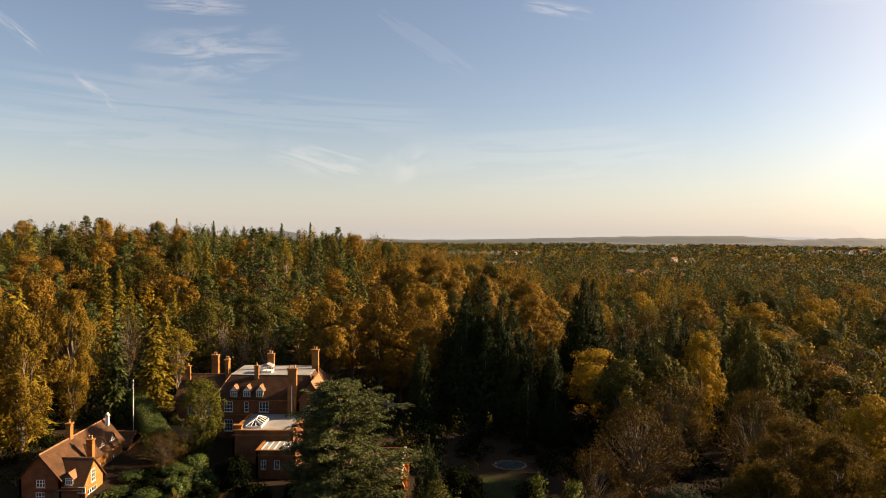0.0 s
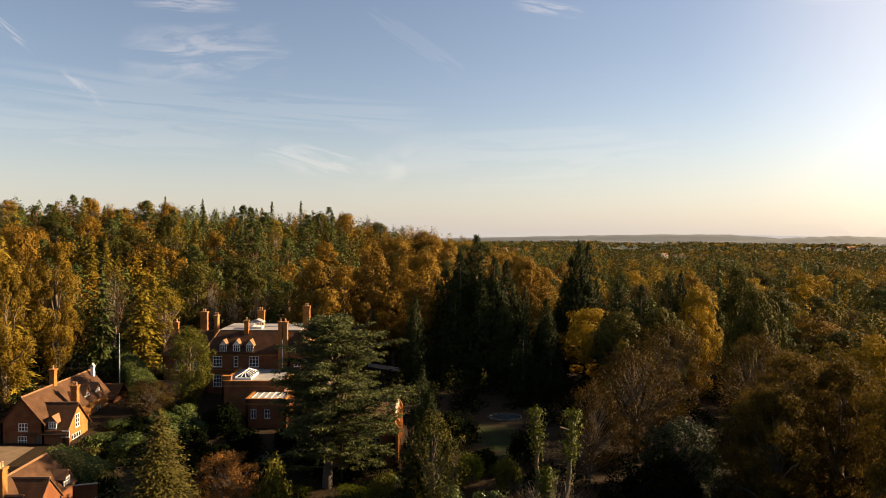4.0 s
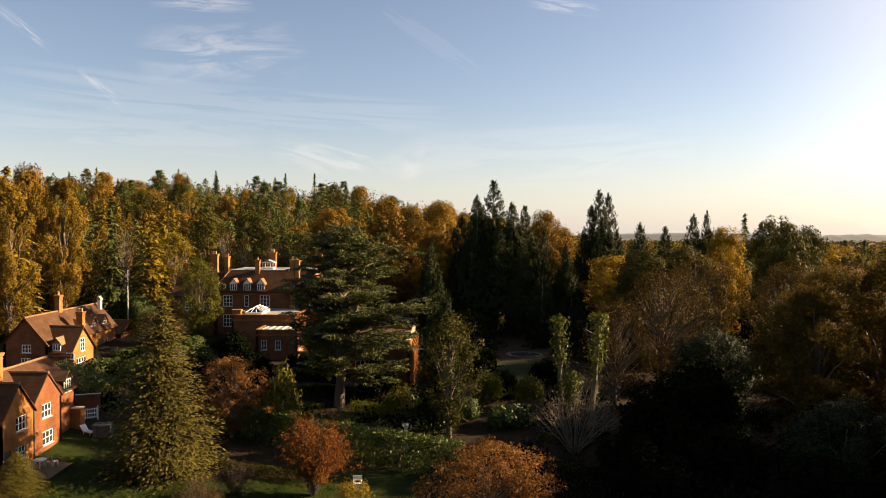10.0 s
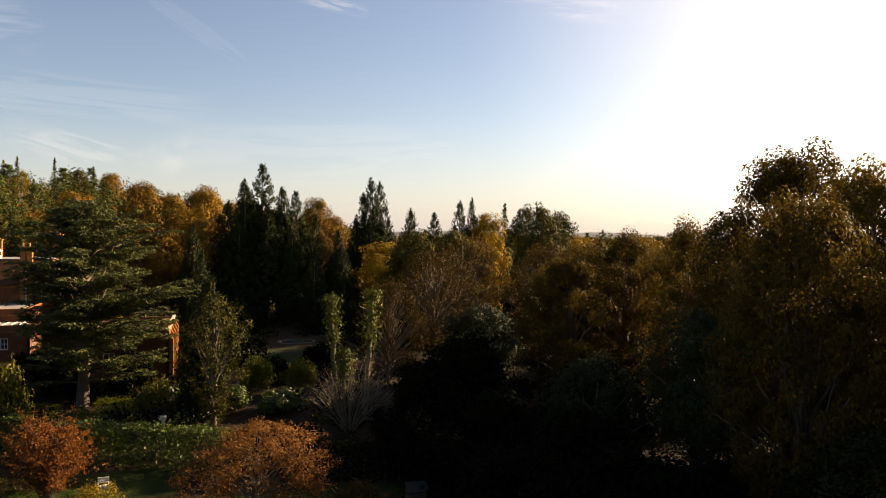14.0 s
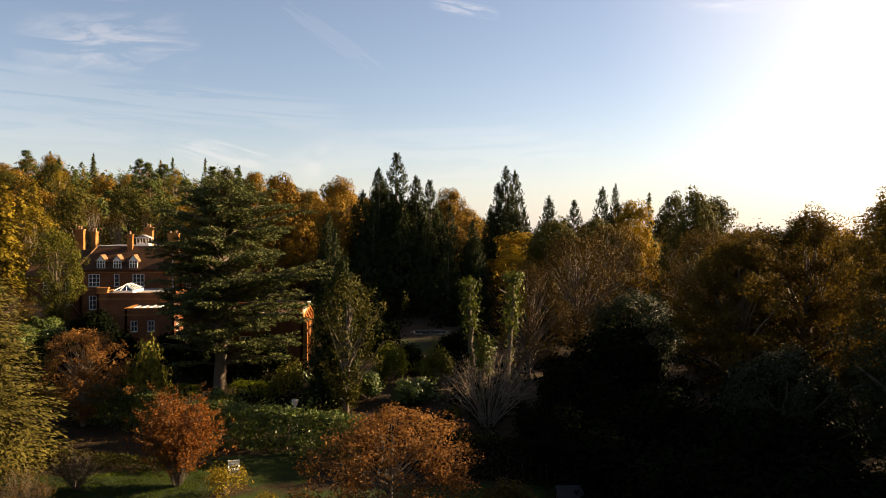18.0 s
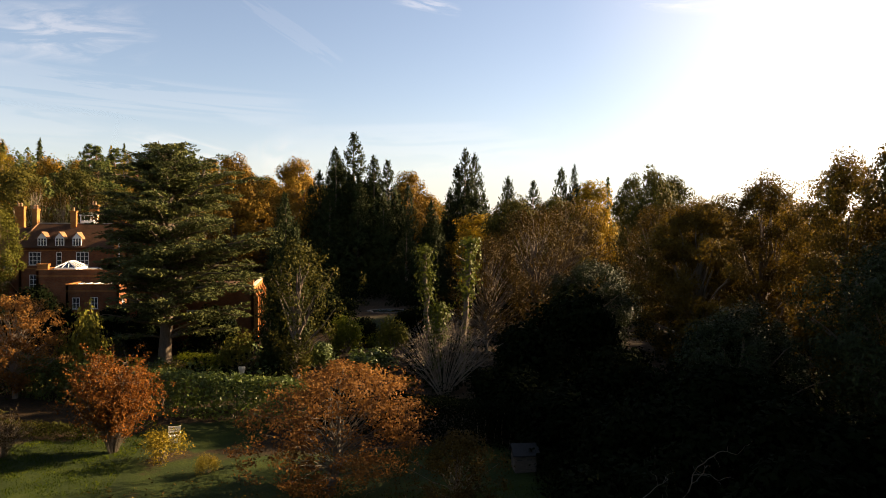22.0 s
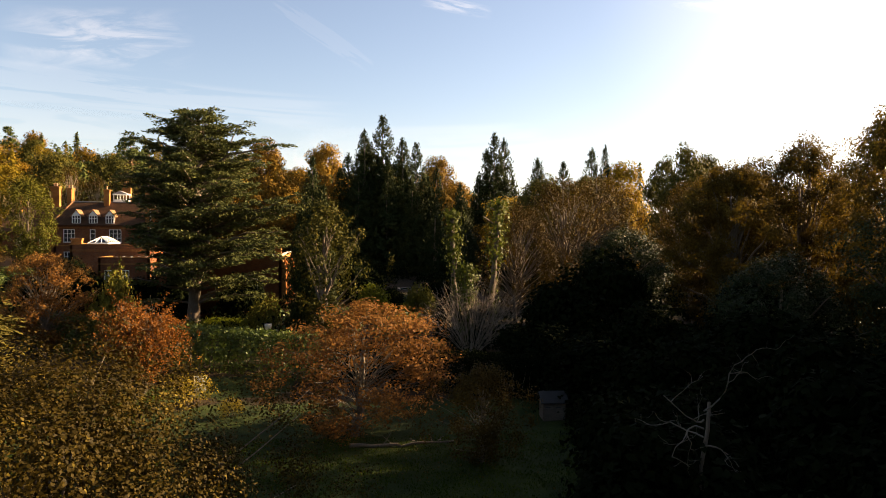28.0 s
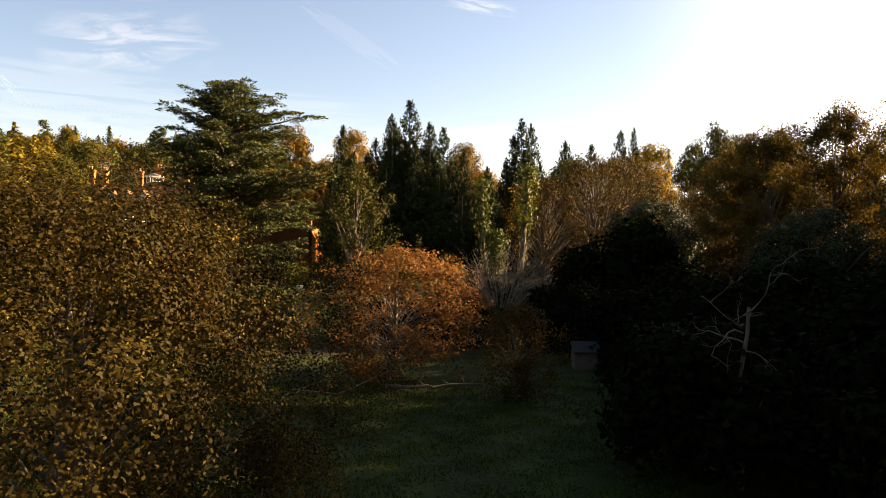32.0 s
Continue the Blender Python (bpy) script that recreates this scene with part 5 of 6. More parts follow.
for x, y, top, r in ((-43.0, 113.5, 6.4, 2.8), (-49.0, 111.5, 6.0, 2.4), (-40.5, 107.5, 6.2, 2.6), (-48.5, 106.0, 5.4, 2.2), (-44.0, 104.0, 5.6, 2.6), (-37.5, 110.5, 6.6, 2.8), (-41.0, 117.0, 6.8, 2.4), (6.0, 86.5, 4.0, 2.2), (1.5, 88.0, 4.2, 2.0), (-13.5, 86.0, 3.6, 1.6)):
    stand("laurel", x, y, top, r)
# Several are added where deep shade lies; their near-black leaves paint it.
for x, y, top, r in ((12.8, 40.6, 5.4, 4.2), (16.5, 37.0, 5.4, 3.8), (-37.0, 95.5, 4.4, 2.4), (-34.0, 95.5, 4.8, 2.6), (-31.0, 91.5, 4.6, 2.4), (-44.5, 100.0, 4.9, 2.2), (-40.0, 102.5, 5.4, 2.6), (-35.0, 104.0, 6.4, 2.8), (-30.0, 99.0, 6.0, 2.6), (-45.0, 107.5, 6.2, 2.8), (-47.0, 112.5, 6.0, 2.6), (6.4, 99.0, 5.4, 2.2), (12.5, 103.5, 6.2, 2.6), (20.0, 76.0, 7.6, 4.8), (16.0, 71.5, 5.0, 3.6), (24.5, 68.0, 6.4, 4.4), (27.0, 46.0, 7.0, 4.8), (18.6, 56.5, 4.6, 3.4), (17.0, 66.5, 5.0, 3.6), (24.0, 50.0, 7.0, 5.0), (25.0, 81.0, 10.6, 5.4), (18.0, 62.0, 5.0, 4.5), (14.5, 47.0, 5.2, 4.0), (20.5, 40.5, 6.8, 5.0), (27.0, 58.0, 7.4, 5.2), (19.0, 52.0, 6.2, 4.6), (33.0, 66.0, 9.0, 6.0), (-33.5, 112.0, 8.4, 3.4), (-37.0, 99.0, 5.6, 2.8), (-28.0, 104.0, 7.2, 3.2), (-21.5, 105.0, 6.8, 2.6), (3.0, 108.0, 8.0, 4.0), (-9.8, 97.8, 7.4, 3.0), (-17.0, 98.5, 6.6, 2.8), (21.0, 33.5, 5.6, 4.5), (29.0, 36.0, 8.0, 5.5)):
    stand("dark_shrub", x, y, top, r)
# Those with y below 52 are added, mostly unseen, to shade the lawn.
for x, y, top, r in ((38.0, 80.5, 18.2, 6.6), (46.0, 82.0, 20.4, 7.0), (49.5, 60.0, 28.2, 9.6), (47.0, 71.5, 21.5, 6.6), (49.0, 50.5, 26.0, 8.0), (54.0, 41.0, 28.0, 8.4), (34.0, 43.0, 23.0, 6.4), (38.0, 31.0, 25.0, 7.0), (36.0, 20.0, 24.0, 6.5), (57.0, 50.0, 27.0, 8.0), (66.0, 24.0, 28.0, 8.0), (68.0, 36.0, 29.0, 8.0), (48.0, 96.0, 19.0, 7.0)):
    stand("chestnut", x, y, top, r)
# The last one is added out of view to keep sun off the lawn.
for x, y, top, r in ((38.5, 57.0, 14.6, 6.2), (31.0, 62.5, 10.0, 5.0), (30.0, 88.0, 12.0, 6.0), (33.0, 36.0, 10.5, 6.0), (32.0, 24.0, 14.0, 5.5)):
    stand("holly", x, y, top, r)
for x, y, top, r in ((34.0, 131.0, 20.5, 6.5), (41.5, 133.0, 21.0, 6.0)):
    stand("oak", x, y, top, r)
for x, y, top, r in ((29.0, 104.0, 18.2, 8.5), (20.5, 96.0, 14.5, 5.6), (38.0, 118.0, 20.0, 8.0), (50.0, 112.0, 19.0, 7.5), (-46.0, 116.0, 11.0, 5.0)):
    stand("ash", x, y, top, r)
for x, y, top, r in ((8.8, 157.0, 34.4, 6.8), (5.2, 154.0, 31.0, 5.8), (12.4, 153.0, 29.6, 5.6), (15.2, 155.0, 29.0, 5.2), (2.2, 158.0, 27.0, 5.4), (18.6, 150.0, 24.0, 3.6), (23.0, 150.0, 21.0, 4.0), (33.6, 168.3, 33.2, 6.0), (36.6, 172.0, 32.6, 5.2), (-1.8, 87.6, 18.8, 2.6), (-4.2, 146.0, 22.0, 3.6), (9.5, 151.0, 25.0, 5.4), (4.0, 150.5, 22.0, 5.0), (14.0, 150.0, 21.0, 4.6), (17.0, 140.0, 16.0, 3.6), (22.0, 137.0, 13.0, 3.6), (29.8, 167.0, 24.0, 4.0),
                     (45.6, 141.0, 27.0, 4.4), (41.0, 143.0, 24.6, 4.6), (48.6, 142.0, 27.6, 3.6), (36.4, 144.0, 25.4, 5.0), (52.5, 146.0, 24.4, 3.4)):
    stand("cypress", x, y, top, r)

# ---- the wood behind and beside the houses, tree by tree ----
def woodland():
    rng = np.random.default_rng(77)
    taken = []
    def free(x, y, d):
        if -54 < x < -3 and y < 158 or -70 < x < -46 and y < 134:
            return False
        return all((x - a) ** 2 + (y - c) ** 2 > d * d for a, c in taken)
    for x, y, top, r, key in ((51.0, 139.5, 24.3, 5.5, "gold"), (70.0, 176.0, 28.0, 4.5, "fir"), (62.0, 76.0, 14.0, 6.0, "oak"), (67.0, 61.0, 21.0, 7.0, "oak"), (59.0, 90.0, 14.0, 5.5, "beech"), (73.0, 81.0, 17.0, 6.5, "oak"), (63.0, 103.0, 20.0, 6.0, "gold"), (76.0, 97.0, 20.0, 6.5, "oak"), (55.5, 125.0, 25.2, 5.5, "oak"), (60.5, 128.0, 24.6, 5.0, "oak"), (64.0, 150.0, 26.0, 5.0, "oak"),
                              (-70.0, 117.0, 32.0, 5.4, "tall_gold"), (-75.0, 125.0, 34.0, 6.0, "larch"), (-71.0, 135.0, 33.0, 5.0, "tall_gold"), (-79.0, 138.0, 35.0, 6.0, "beech"), (-73.0, 107.0, 27.0, 5.0, "tall_gold"), (-66.0, 143.0, 30.0, 3.8, "fir"), (-60.0, 147.0, 27.0, 5.0, "larch"), (-83.0, 128.0, 35.0, 6.0, "tall_gold"), (-80.0, 112.0, 31.0, 6.0, "tall_gold"),
                              (-70.5, 158.0, 26.5, 4.0, "bare"), (-57.0, 152.0, 23.0, 3.6, "birch"), (-45.0, 160.0, 22.0, 3.4, "bare"), (-40.0, 161.0, 23.0, 3.6, "bare"), (-50.5, 163.0, 24.0, 3.6, "bare"),
                              (-28.0, 166.0, 28.0, 6.8, "beech"), (-15.0, 170.0, 30.0, 7.5, "beech"), (-3.0, 172.0, 30.0, 7.0, "beech"), (22.0, 175.0, 28.0, 6.5, "beech")):
        stand(key, x, y, top, r)
        taken.append((x, y))
    left = ["pine", "larch", "pine", "beech", "fir", "pine", "larch", "oak"]
    edge = ["gold", "oak", "beech", "larch", "gold"]
    mid = ["pine", "pine", "fir", "birch", "pine", "beech", "oak", "pine", "fir", "larch"]
    right = ["beech", "beech", "beech", "oak", "beech", "beech"]
    low = ["oak", "gold", "oak", "fir", "beech", "ash", "pine", "oak", "birch"]
    n = 0
    for _ in range(9000):
        if n >= 260:
            break
        y = rng.uniform(96, 330)
        x = rng.uniform(-0.62 * y - 20, 0.85 * y + 10)
        if x < -64 and y < 150 and rng.uniform() < 0.3 or x > -64 and x < 30 and y < 160 or 0 <= x < 70 and y < 150 or x > 70 and y < 90:
            continue
        d = 5.6 if y < 190 else 7.8
        if not free(x, y, d):
            continue
        key = edge if x < -0.5 * y and y < 150 else left if x < -0.36 * y else mid if x < -0.13 * y else right if x < 0.2 * y else low
        key = key[rng.integers(len(key))]
        z = ground_z(x, y)
        H = rng.uniform(15, 21) * (1.12 if key in ("larch", "pine", "fir") else 1.0) * (0.85 if x > 0.2 * y else 1.0)
        r = {"larch": 4.2, "birch": 3.0, "bare": 3.0, "pine": 4.6, "fir": 4.4}.get(key, 7.0) * rng.uniform(0.8, 1.2)
        stand(key, x, y, z + H, r)
        taken.append((x, y))
        n += 1
    return taken


STOOD = woodland()


# ---- hedges, trunks and garden things ----
hedge("laurel_hedge", (-27.0, 86.5), (-17.0, 81.0), 2.2, 3.3, LEAF["laurel"], 0.26, "glossy laurel hedge, sunlit on top and dark below", seed=1)
hedge("laurel_hedge", (-14.5, 79.0), (0.6, 72.1), 2.4, 3.3, LEAF["laurel"], 0.26, "long glossy laurel hedge behind the lawn", seed=2)
# Shaded right part of the hedge: the near-black leaves paint that shade.
hedge("yew_hedge", (0.9, 71.9), (15.0, 65.5), 2.2, 2.9, LEAF["dark"], 0.16, "clipped hedge behind the lawn, shade put into its near-black leaves", 120, 0.06, 8)
hedge("low_hedge", (-26.0, 75.5), (-14.0, 71.0), 1.0, 0.9, LEAF["olive"], 0.14, "low brown-green clipped hedge beside the lawn", 120, 0.08, 3)
hedge("yew_hedge", (-50.0, 94.6), (-41.0, 90.0), 3.6, 3.0, LEAF["laurel"], 0.2, "broad green hedge between the houses", 75, 0.15, 4)
hedge("yew_hedge", (-66.0, 151.0), (-46.8, 119.0), 4.0, 4.2, LEAF["laurel"], 0.2, "tall broad hedge behind the cottage", 90, 0.2, 5)
hedge("box_hedge", (-12.6, 91.4), (-7.6, 89.6), 2.0, 1.5, LEAF["lime"], 0.14, "low sunlit bright green hedge under the cedar", 130, 0.1, 6)
hedge("box_hedge", (-20.0, 92.5), (-16.0, 91.5), 1.6, 1.2, LEAF["lime"], 0.14, "low bright green hedge beside the cedar's trunk", 130, 0.1, 7)
pollard(12.4, 87.2, 13.8, 1, (-0.5, 0.2))
pollard(14.9, 82.8, 14.8, 2, (0.6, 0))
pollard(12.0, 80.5, 8.6, 3, (0.2, 0.3))
gnarled(12.9, 39.4, 5, 8.3, 2.3)


def bench(x, y, turn, mat, label, w=1.3):
    ob = thing("garden_bench", pose(x, y, ground_z(x, y), 0, 0, turn), label, "bench")
    for i, z in enumerate((0.62, 0.78, 0.94)):
        part("back_slat", box(-w / 2, w / 2, 0.24, 0.28, z, z + 0.12, bev=0.01), mat, ob)
    for i in range(4):
        part("seat_slat", box(-w / 2, w / 2, -0.26 + 0.125 * i, -0.16 + 0.125 * i, 0.44, 0.48, bev=0.008), mat, ob)
    for sx in (-1, 1):
        part("leg", box(sx * w / 2 - 0.035, sx * w / 2 + 0.035, -0.27, -0.2, -0.1, 0.64), mat, ob)
        part("leg", box(sx * w / 2 - 0.035, sx * w / 2 + 0.035, 0.22, 0.29, -0.1, 1.08), mat, ob)
        part("armrest", box(sx * w / 2 - 0.04, sx * w / 2 + 0.04, -0.3, 0.22, 0.64, 0.68, bev=0.01), mat, ob)
    part("front_panel", box(-w / 2 + 0.04, w / 2 - 0.04, -0.245, -0.225, 0.0, 0.4), mat, ob)


def garden_table(x, y):
    ob = thing("garden_table", pose(x, y, ground_z(x, y) + 0.1), "round white garden table on the lodge terrace", "table")
    V, F = tube([(0, 0, 0.70), (0, 0, 0.705), (0, 0, 0.74), (0, 0, 0.745)], [0.02, 0.6, 0.6, 0.02], 20)
    o = new("tabletop", raw_mesh("tabletop", V, F, WHITE))
    o.parent = ob
    for k in range(4):
        a = k * math.pi / 2 + 0.5
        V, F = tube([(0.5 * math.cos(a), 0.5 * math.sin(a), 0), (0.3 * math.cos(a), 0.3 * math.sin(a), 0.71)], [0.03, 0.03], 6)
        o = new("leg", raw_mesh("leg", V, F, WHITE))
        o.parent = ob


def garden_chair(x, y, turn):
    ob = thing("garden_chair", pose(x, y, ground_z(x, y) + 0.1, 0, 0, turn), "white moulded garden chair beside the table", "chair", "terrace chairs")
    part("seat", box(-0.24, 0.24, -0.24, 0.22, 0.40, 0.44, bev=0.015), WHITE, ob)
    bm = bmesh.new()
    prism(bm, [(-0.24, 0.2, 0.44), (0.24, 0.2, 0.44), (0.2, 0.3, 0.88), (-0.2, 0.3, 0.88)], (0, 0.04, 0))
    part("backrest", bm, WHITE, ob)
    for sx in (-0.21, 0.21):
        for sy in (-0.2, 0.2):
            part("leg", box(sx - 0.02, sx + 0.02, sy - 0.02, sy + 0.02, 0, 0.4), WHITE, ob)


def sun_lounger(x, y, turn):
    ob = thing("sun_lounger", pose(x, y, ground_z(x, y), 0, 0, turn), "white sun lounger with raised back by the house wall", "sun lounger")
    part("frame", box(-0.32, 0.32, -0.9, 0.4, 0.28, 0.36, bev=0.02), WHITE, ob)
    bm = bmesh.new()
    prism(bm, [(-0.32, 0.4, 0.30), (-0.32, 1.0, 0.85), (-0.32, 0.97, 0.9), (-0.32, 0.37, 0.36)], (0.64, 0, 0))
    part("backrest", bm, WHITE, ob)
    for sx in (-0.27, 0.27):
        for sy in (-0.75, 0.3):
            part("leg", box(sx - 0.025, sx + 0.025, sy - 0.025, sy + 0.025, 0, 0.28), WHITE, ob)


def garden_gate(x, y, turn):
    ob = thing("garden_gate", pose(x, y, ground_z(x, y), 0, 0, turn), "white latticed timber gate beside the brick wall", "gate")
    for px in (-0.7, 0.7):
        part("post", box(px - 0.06, px + 0.06, -0.06, 0.06, -0.2, 1.5, bev=0.01), WHITE, ob)
    for z in (0.25, 0.7, 1.15):
        part("rail", box(-0.64, 0.64, -0.03, 0.03, z, z + 0.09), WHITE, ob)
    for k in range(6):
        cx = -0.55 + k * 0.22
        part("slat", box(cx - 0.035, cx + 0.035, -0.05, -0.031, 0.15, 1.35), WHITE, ob)


def storage_box(x, y, turn):
    ob = thing("storage_box", pose(x, y, ground_z(x, y), 0, 0, turn), "grey covered garden storage box on the grass", "storage box")
    part("body", box(-0.9, 0.9, -0.6, 0.6, 0, 1.3, bev=0.06), GREY_CLOTH, ob)
    part("lid", box(-0.96, 0.96, -0.66, 0.66, 1.3, 1.42, bev=0.04), GREY_CLOTH, ob)
    for cx in (-0.45, 0.45):
        part("strap", box(cx - 0.03, cx + 0.03, -0.615, -0.6, 0.05, 1.3), RUBBER, ob)


def garden_shed(x, y, turn):
    ob = thing("garden_shed", pose(x, y, ground_z(x, y), 0, 0, turn), "small weathered shed with two door panels under the shrubs", "shed")
    w, d, z = 1.35, 1.2, 1.15
    part("floor", box(-w / 2, w / 2, -d / 2, d / 2, -0.1, 0.05), WOOD, ob)
    for k in range(6):
        zz = 0.06 + k * 0.178
        part("front_board", box(-w / 2, w / 2, -d / 2, -d / 2 + 0.03, zz, zz + 0.17), WOOD, ob)
        part("side_board", box(-w / 2 - 0.03, -w / 2, -d / 2, d / 2, zz, zz + 0.17), WOOD, ob)
        part("side_board", box(w / 2, w / 2 + 0.03, -d / 2, d / 2, zz, zz + 0.17), WOOD, ob)
    part("back_panel", box(-w / 2, w / 2, d / 2 - 0.03, d / 2, 0.05, z), WOOD, ob)
    for cx in (-0.32, 0.32):
        leaf = part("door", box(cx - 0.28, cx + 0.28, -d / 2 - 0.045, -d / 2 - 0.004, 0.1, 1.02), WOOD, ob, "weathered door panel")
        part("hinge", box(cx - 0.26, cx + 0.06, -d / 2 - 0.06, -d / 2 - 0.046, 0.8, 0.85), RUBBER, leaf)
    for s in (-1, 1):
        bm = bmesh.new()
        prism(bm, [(-w / 2 - 0.2, s * (d / 2 + 0.2), z - 0.08), (-w / 2 - 0.2, 0, z + 0.5), (-w / 2 - 0.2, 0, z + 0.58), (-w / 2 - 0.2, s * (d / 2 + 0.2), z)], (w + 0.4, 0, 0))
        part("roof_slope", bm, DARK, ob)
    for sx in (-w / 2, w / 2 - 0.03):
        bm = bmesh.new()
        prism(bm, [(sx, -d / 2, z), (sx, d / 2, z), (sx, 0, z + 0.5)], (0.03, 0, 0))
        part("gable", bm, WOOD, ob)


def fallen_branch(a, b, seed):
    rng = np.random.default_rng(seed)
    o = Vector((*a, ground_z(*a)))
    e = np.array((b[0] - a[0], b[1] - a[1], 0.25))
    ob = thing("fallen_branch", Matrix.Translation(o), "dark fallen branch lying across the leaf-strewn lawn", "branch")
    c = new("stem", raw_mesh("stem", *bough(rng, (0, 0, 0.12), e, 0.13, 0.04, 9, wander=0.05, sides=7), BARK))
    c.parent = ob
    for k in range(5):
        s = rng.uniform(0.25, 0.95)
        p = e * s + np.array((0, 0, 0.1))
        c = new("twig", raw_mesh("twig", *bough(rng, p, p + rng.normal(size=3) * [0.6, 0.5, 0.2] + [0, 0, 0.45], 0.035, 0.01, 5, wander=0.15, sides=4), DEAD_WOOD))
        c.parent = ob


def pedestal(x, y):
    ob = thing("garden_urn", pose(x, y, ground_z(x, y)), "pale stone urn on a pedestal behind the hedge", "urn")
    part("pedestal", box(-0.22, 0.22, -0.22, 0.22, -0.1, 2.6, bev=0.03), COPING, ob)
    V, F = tube([(0, 0, 2.6), (0, 0, 2.7), (0, 0, 2.95), (0, 0, 3.3), (0, 0, 3.36)], [0.2, 0.09, 0.24, 0.3, 0.22], 14)
    o = new("urn", raw_mesh("urn", V, F, COPING))
    o.parent = ob


def laid_sheet(name, x0, x1, y0, y1, lift, mat, label, step=1.0):
    """A strip of paving or gravel that follows the ground."""
    xs, ys = np.arange(x0, x1 + 0.01, step), np.arange(y0, y1 + 0.01, step)
    X, Y = np.meshgrid(xs, ys)
    n, k = X.shape
    i = np.arange(n * k).reshape(n, k)
    F = np.stack([i[:-1, :-1], i[:-1, 1:], i[1:, 1:], i[1:, :-1]], -1).reshape(-1, 4)
    tagged(new(name, raw_mesh(name, np.stack([X, Y, height(X, Y) + lift], -1).reshape(-1, 3), F, mat)), label, "paving", kind="structure")


def outbuilding(x, y, turn):
    ob = thing("outbuilding", pose(x, y, 3.4, 0, 0, turn), "low brick outbuilding with a pale tiled roof", "outbuilding")
    wall(ob, (-4, -2.2), (4, -2.2), -0.5, 2.2, [(2, 0.6, 1.0, 1.1, 2, 2), (5.6, -0.4, 0.95, 2.1, 1, 1, True)])
    wall(ob, (4, -2.2), (4, 2.2), -0.5, 2.2, apex=4.0)
    wall(ob, (4, 2.2), (-4, 2.2), -0.5, 2.2)
    wall(ob, (-4, 2.2), (-4, -2.2), -0.5, 2.2, apex=4.0)
    gable_roof(ob, -4, 4, -2.2, 2.2, 2.2, 4.0, "x", 0.25, TILE_PALE)


laid_sheet("drive", -76, -56, 82, 101, 0.10, GRAVEL, "sunlit gravel drive before the cottage")
laid_sheet("terrace", -40, -36.5, 69.0, 73.0, 0.08, GRAVEL, "paved stone terrace beside the lodge", 0.5)
bench(-8.9, 69.6, 8, WHITE, "white painted garden bench before the dark hedge", 0.75)
garden_table(-38.6, 71.2)
garden_chair(-37.6, 72.0, 130)
garden_chair(-39.3, 70.3, -40)
sun_lounger(-38.9, 80.6, 60)
garden_gate(-40.6, 84.6, 35)
storage_box(-37.2, 80.4, 12)
garden_shed(14.2, 60.6, -4)
fallen_branch((1.5, 56.3), (7.2, 56.0), 3)
pedestal(-5.0, 77.6)
outbuilding(-47.0, 131.0, -10)


def garden_wall(x, y, turn, length, tall):
    ob = thing("garden_wall", pose(x, y, ground_z(x, y), 0, 0, turn), "low red brick garden wall beside the lodge", "wall")
    part("brickwork", box(0, length, -0.11, 0.11, -0.6, tall), BRICK, ob)
    part("coping", box(-0.03, length + 0.03, -0.15, 0.15, tall, tall + 0.09, bev=0.015), COPING, ob, "pale stone coping")


garden_wall(-44.2, 86.4, 20, 3.4, 1.7)


def terrace_wall(x, y, turn, length):
    ob = thing("terrace_wall", pose(x, y, ground_z(x, y), 0, 0, turn), "low pale stone terrace wall under the beeches", "wall")
    n = int(length / 1.6)
    for k in range(n):
        part("stone", box(k * 1.6, k * 1.6 + 1.57, -0.2, 0.2, -0.8, 0.6, bev=0.03), COPING, ob)
        part("coping", box(k * 1.6 - 0.01, k * 1.6 + 1.58, -0.26, 0.26, 0.604, 0.72, bev=0.02), COPING, ob)


terrace_wall(-15.4, 165.5, -36, 19.2)
for x, y, top, r in ((-11.0, 167.5, 8.4, 2.8), (-6.6, 164.6, 7.0, 2.2), (-3.2, 162.6, 7.6, 2.4)):
    stand("spindle", x, y, top, r, "rounded garden shrub in orange-brown leaf behind the terrace wall")


def pond(x, y, rx, ry):
    z = ground_z(x, y)
    ob = thing("garden_pond", pose(x, y, z), "small grey-blue pond with a dark stone rim on the lawn", "pond")
    n = 22
    ring = [(math.cos(k * 2 * math.pi / n), math.sin(k * 2 * math.pi / n)) for k in range(n)]
    bm = bmesh.new()
    prism(bm, [(rx * c * (1 + 0.06 * math.sin(3 * k)), ry * d * (1 + 0.06 * math.sin(3 * k)), -0.3) for k, (c, d) in enumerate(ring)], (0, 0, 0.36))
    part("water", bm, WATER, ob)
    for k, (c, d) in enumerate(ring):
        m_ = 1.06 + 0.06 * math.sin(3 * k)
        o = part("rim_stone", box(-0.36, 0.36, -0.15, 0.15, -0.3, 0.1, bev=0.04), DEAD_WOOD, ob)
        o.matrix_basis = pose(rx * c * m_, ry * d * m_, 0, 0, 0, math.degrees(math.atan2(ry * c, -rx * d)))


pond(12.0, 124.0, 2.6, 2.2)


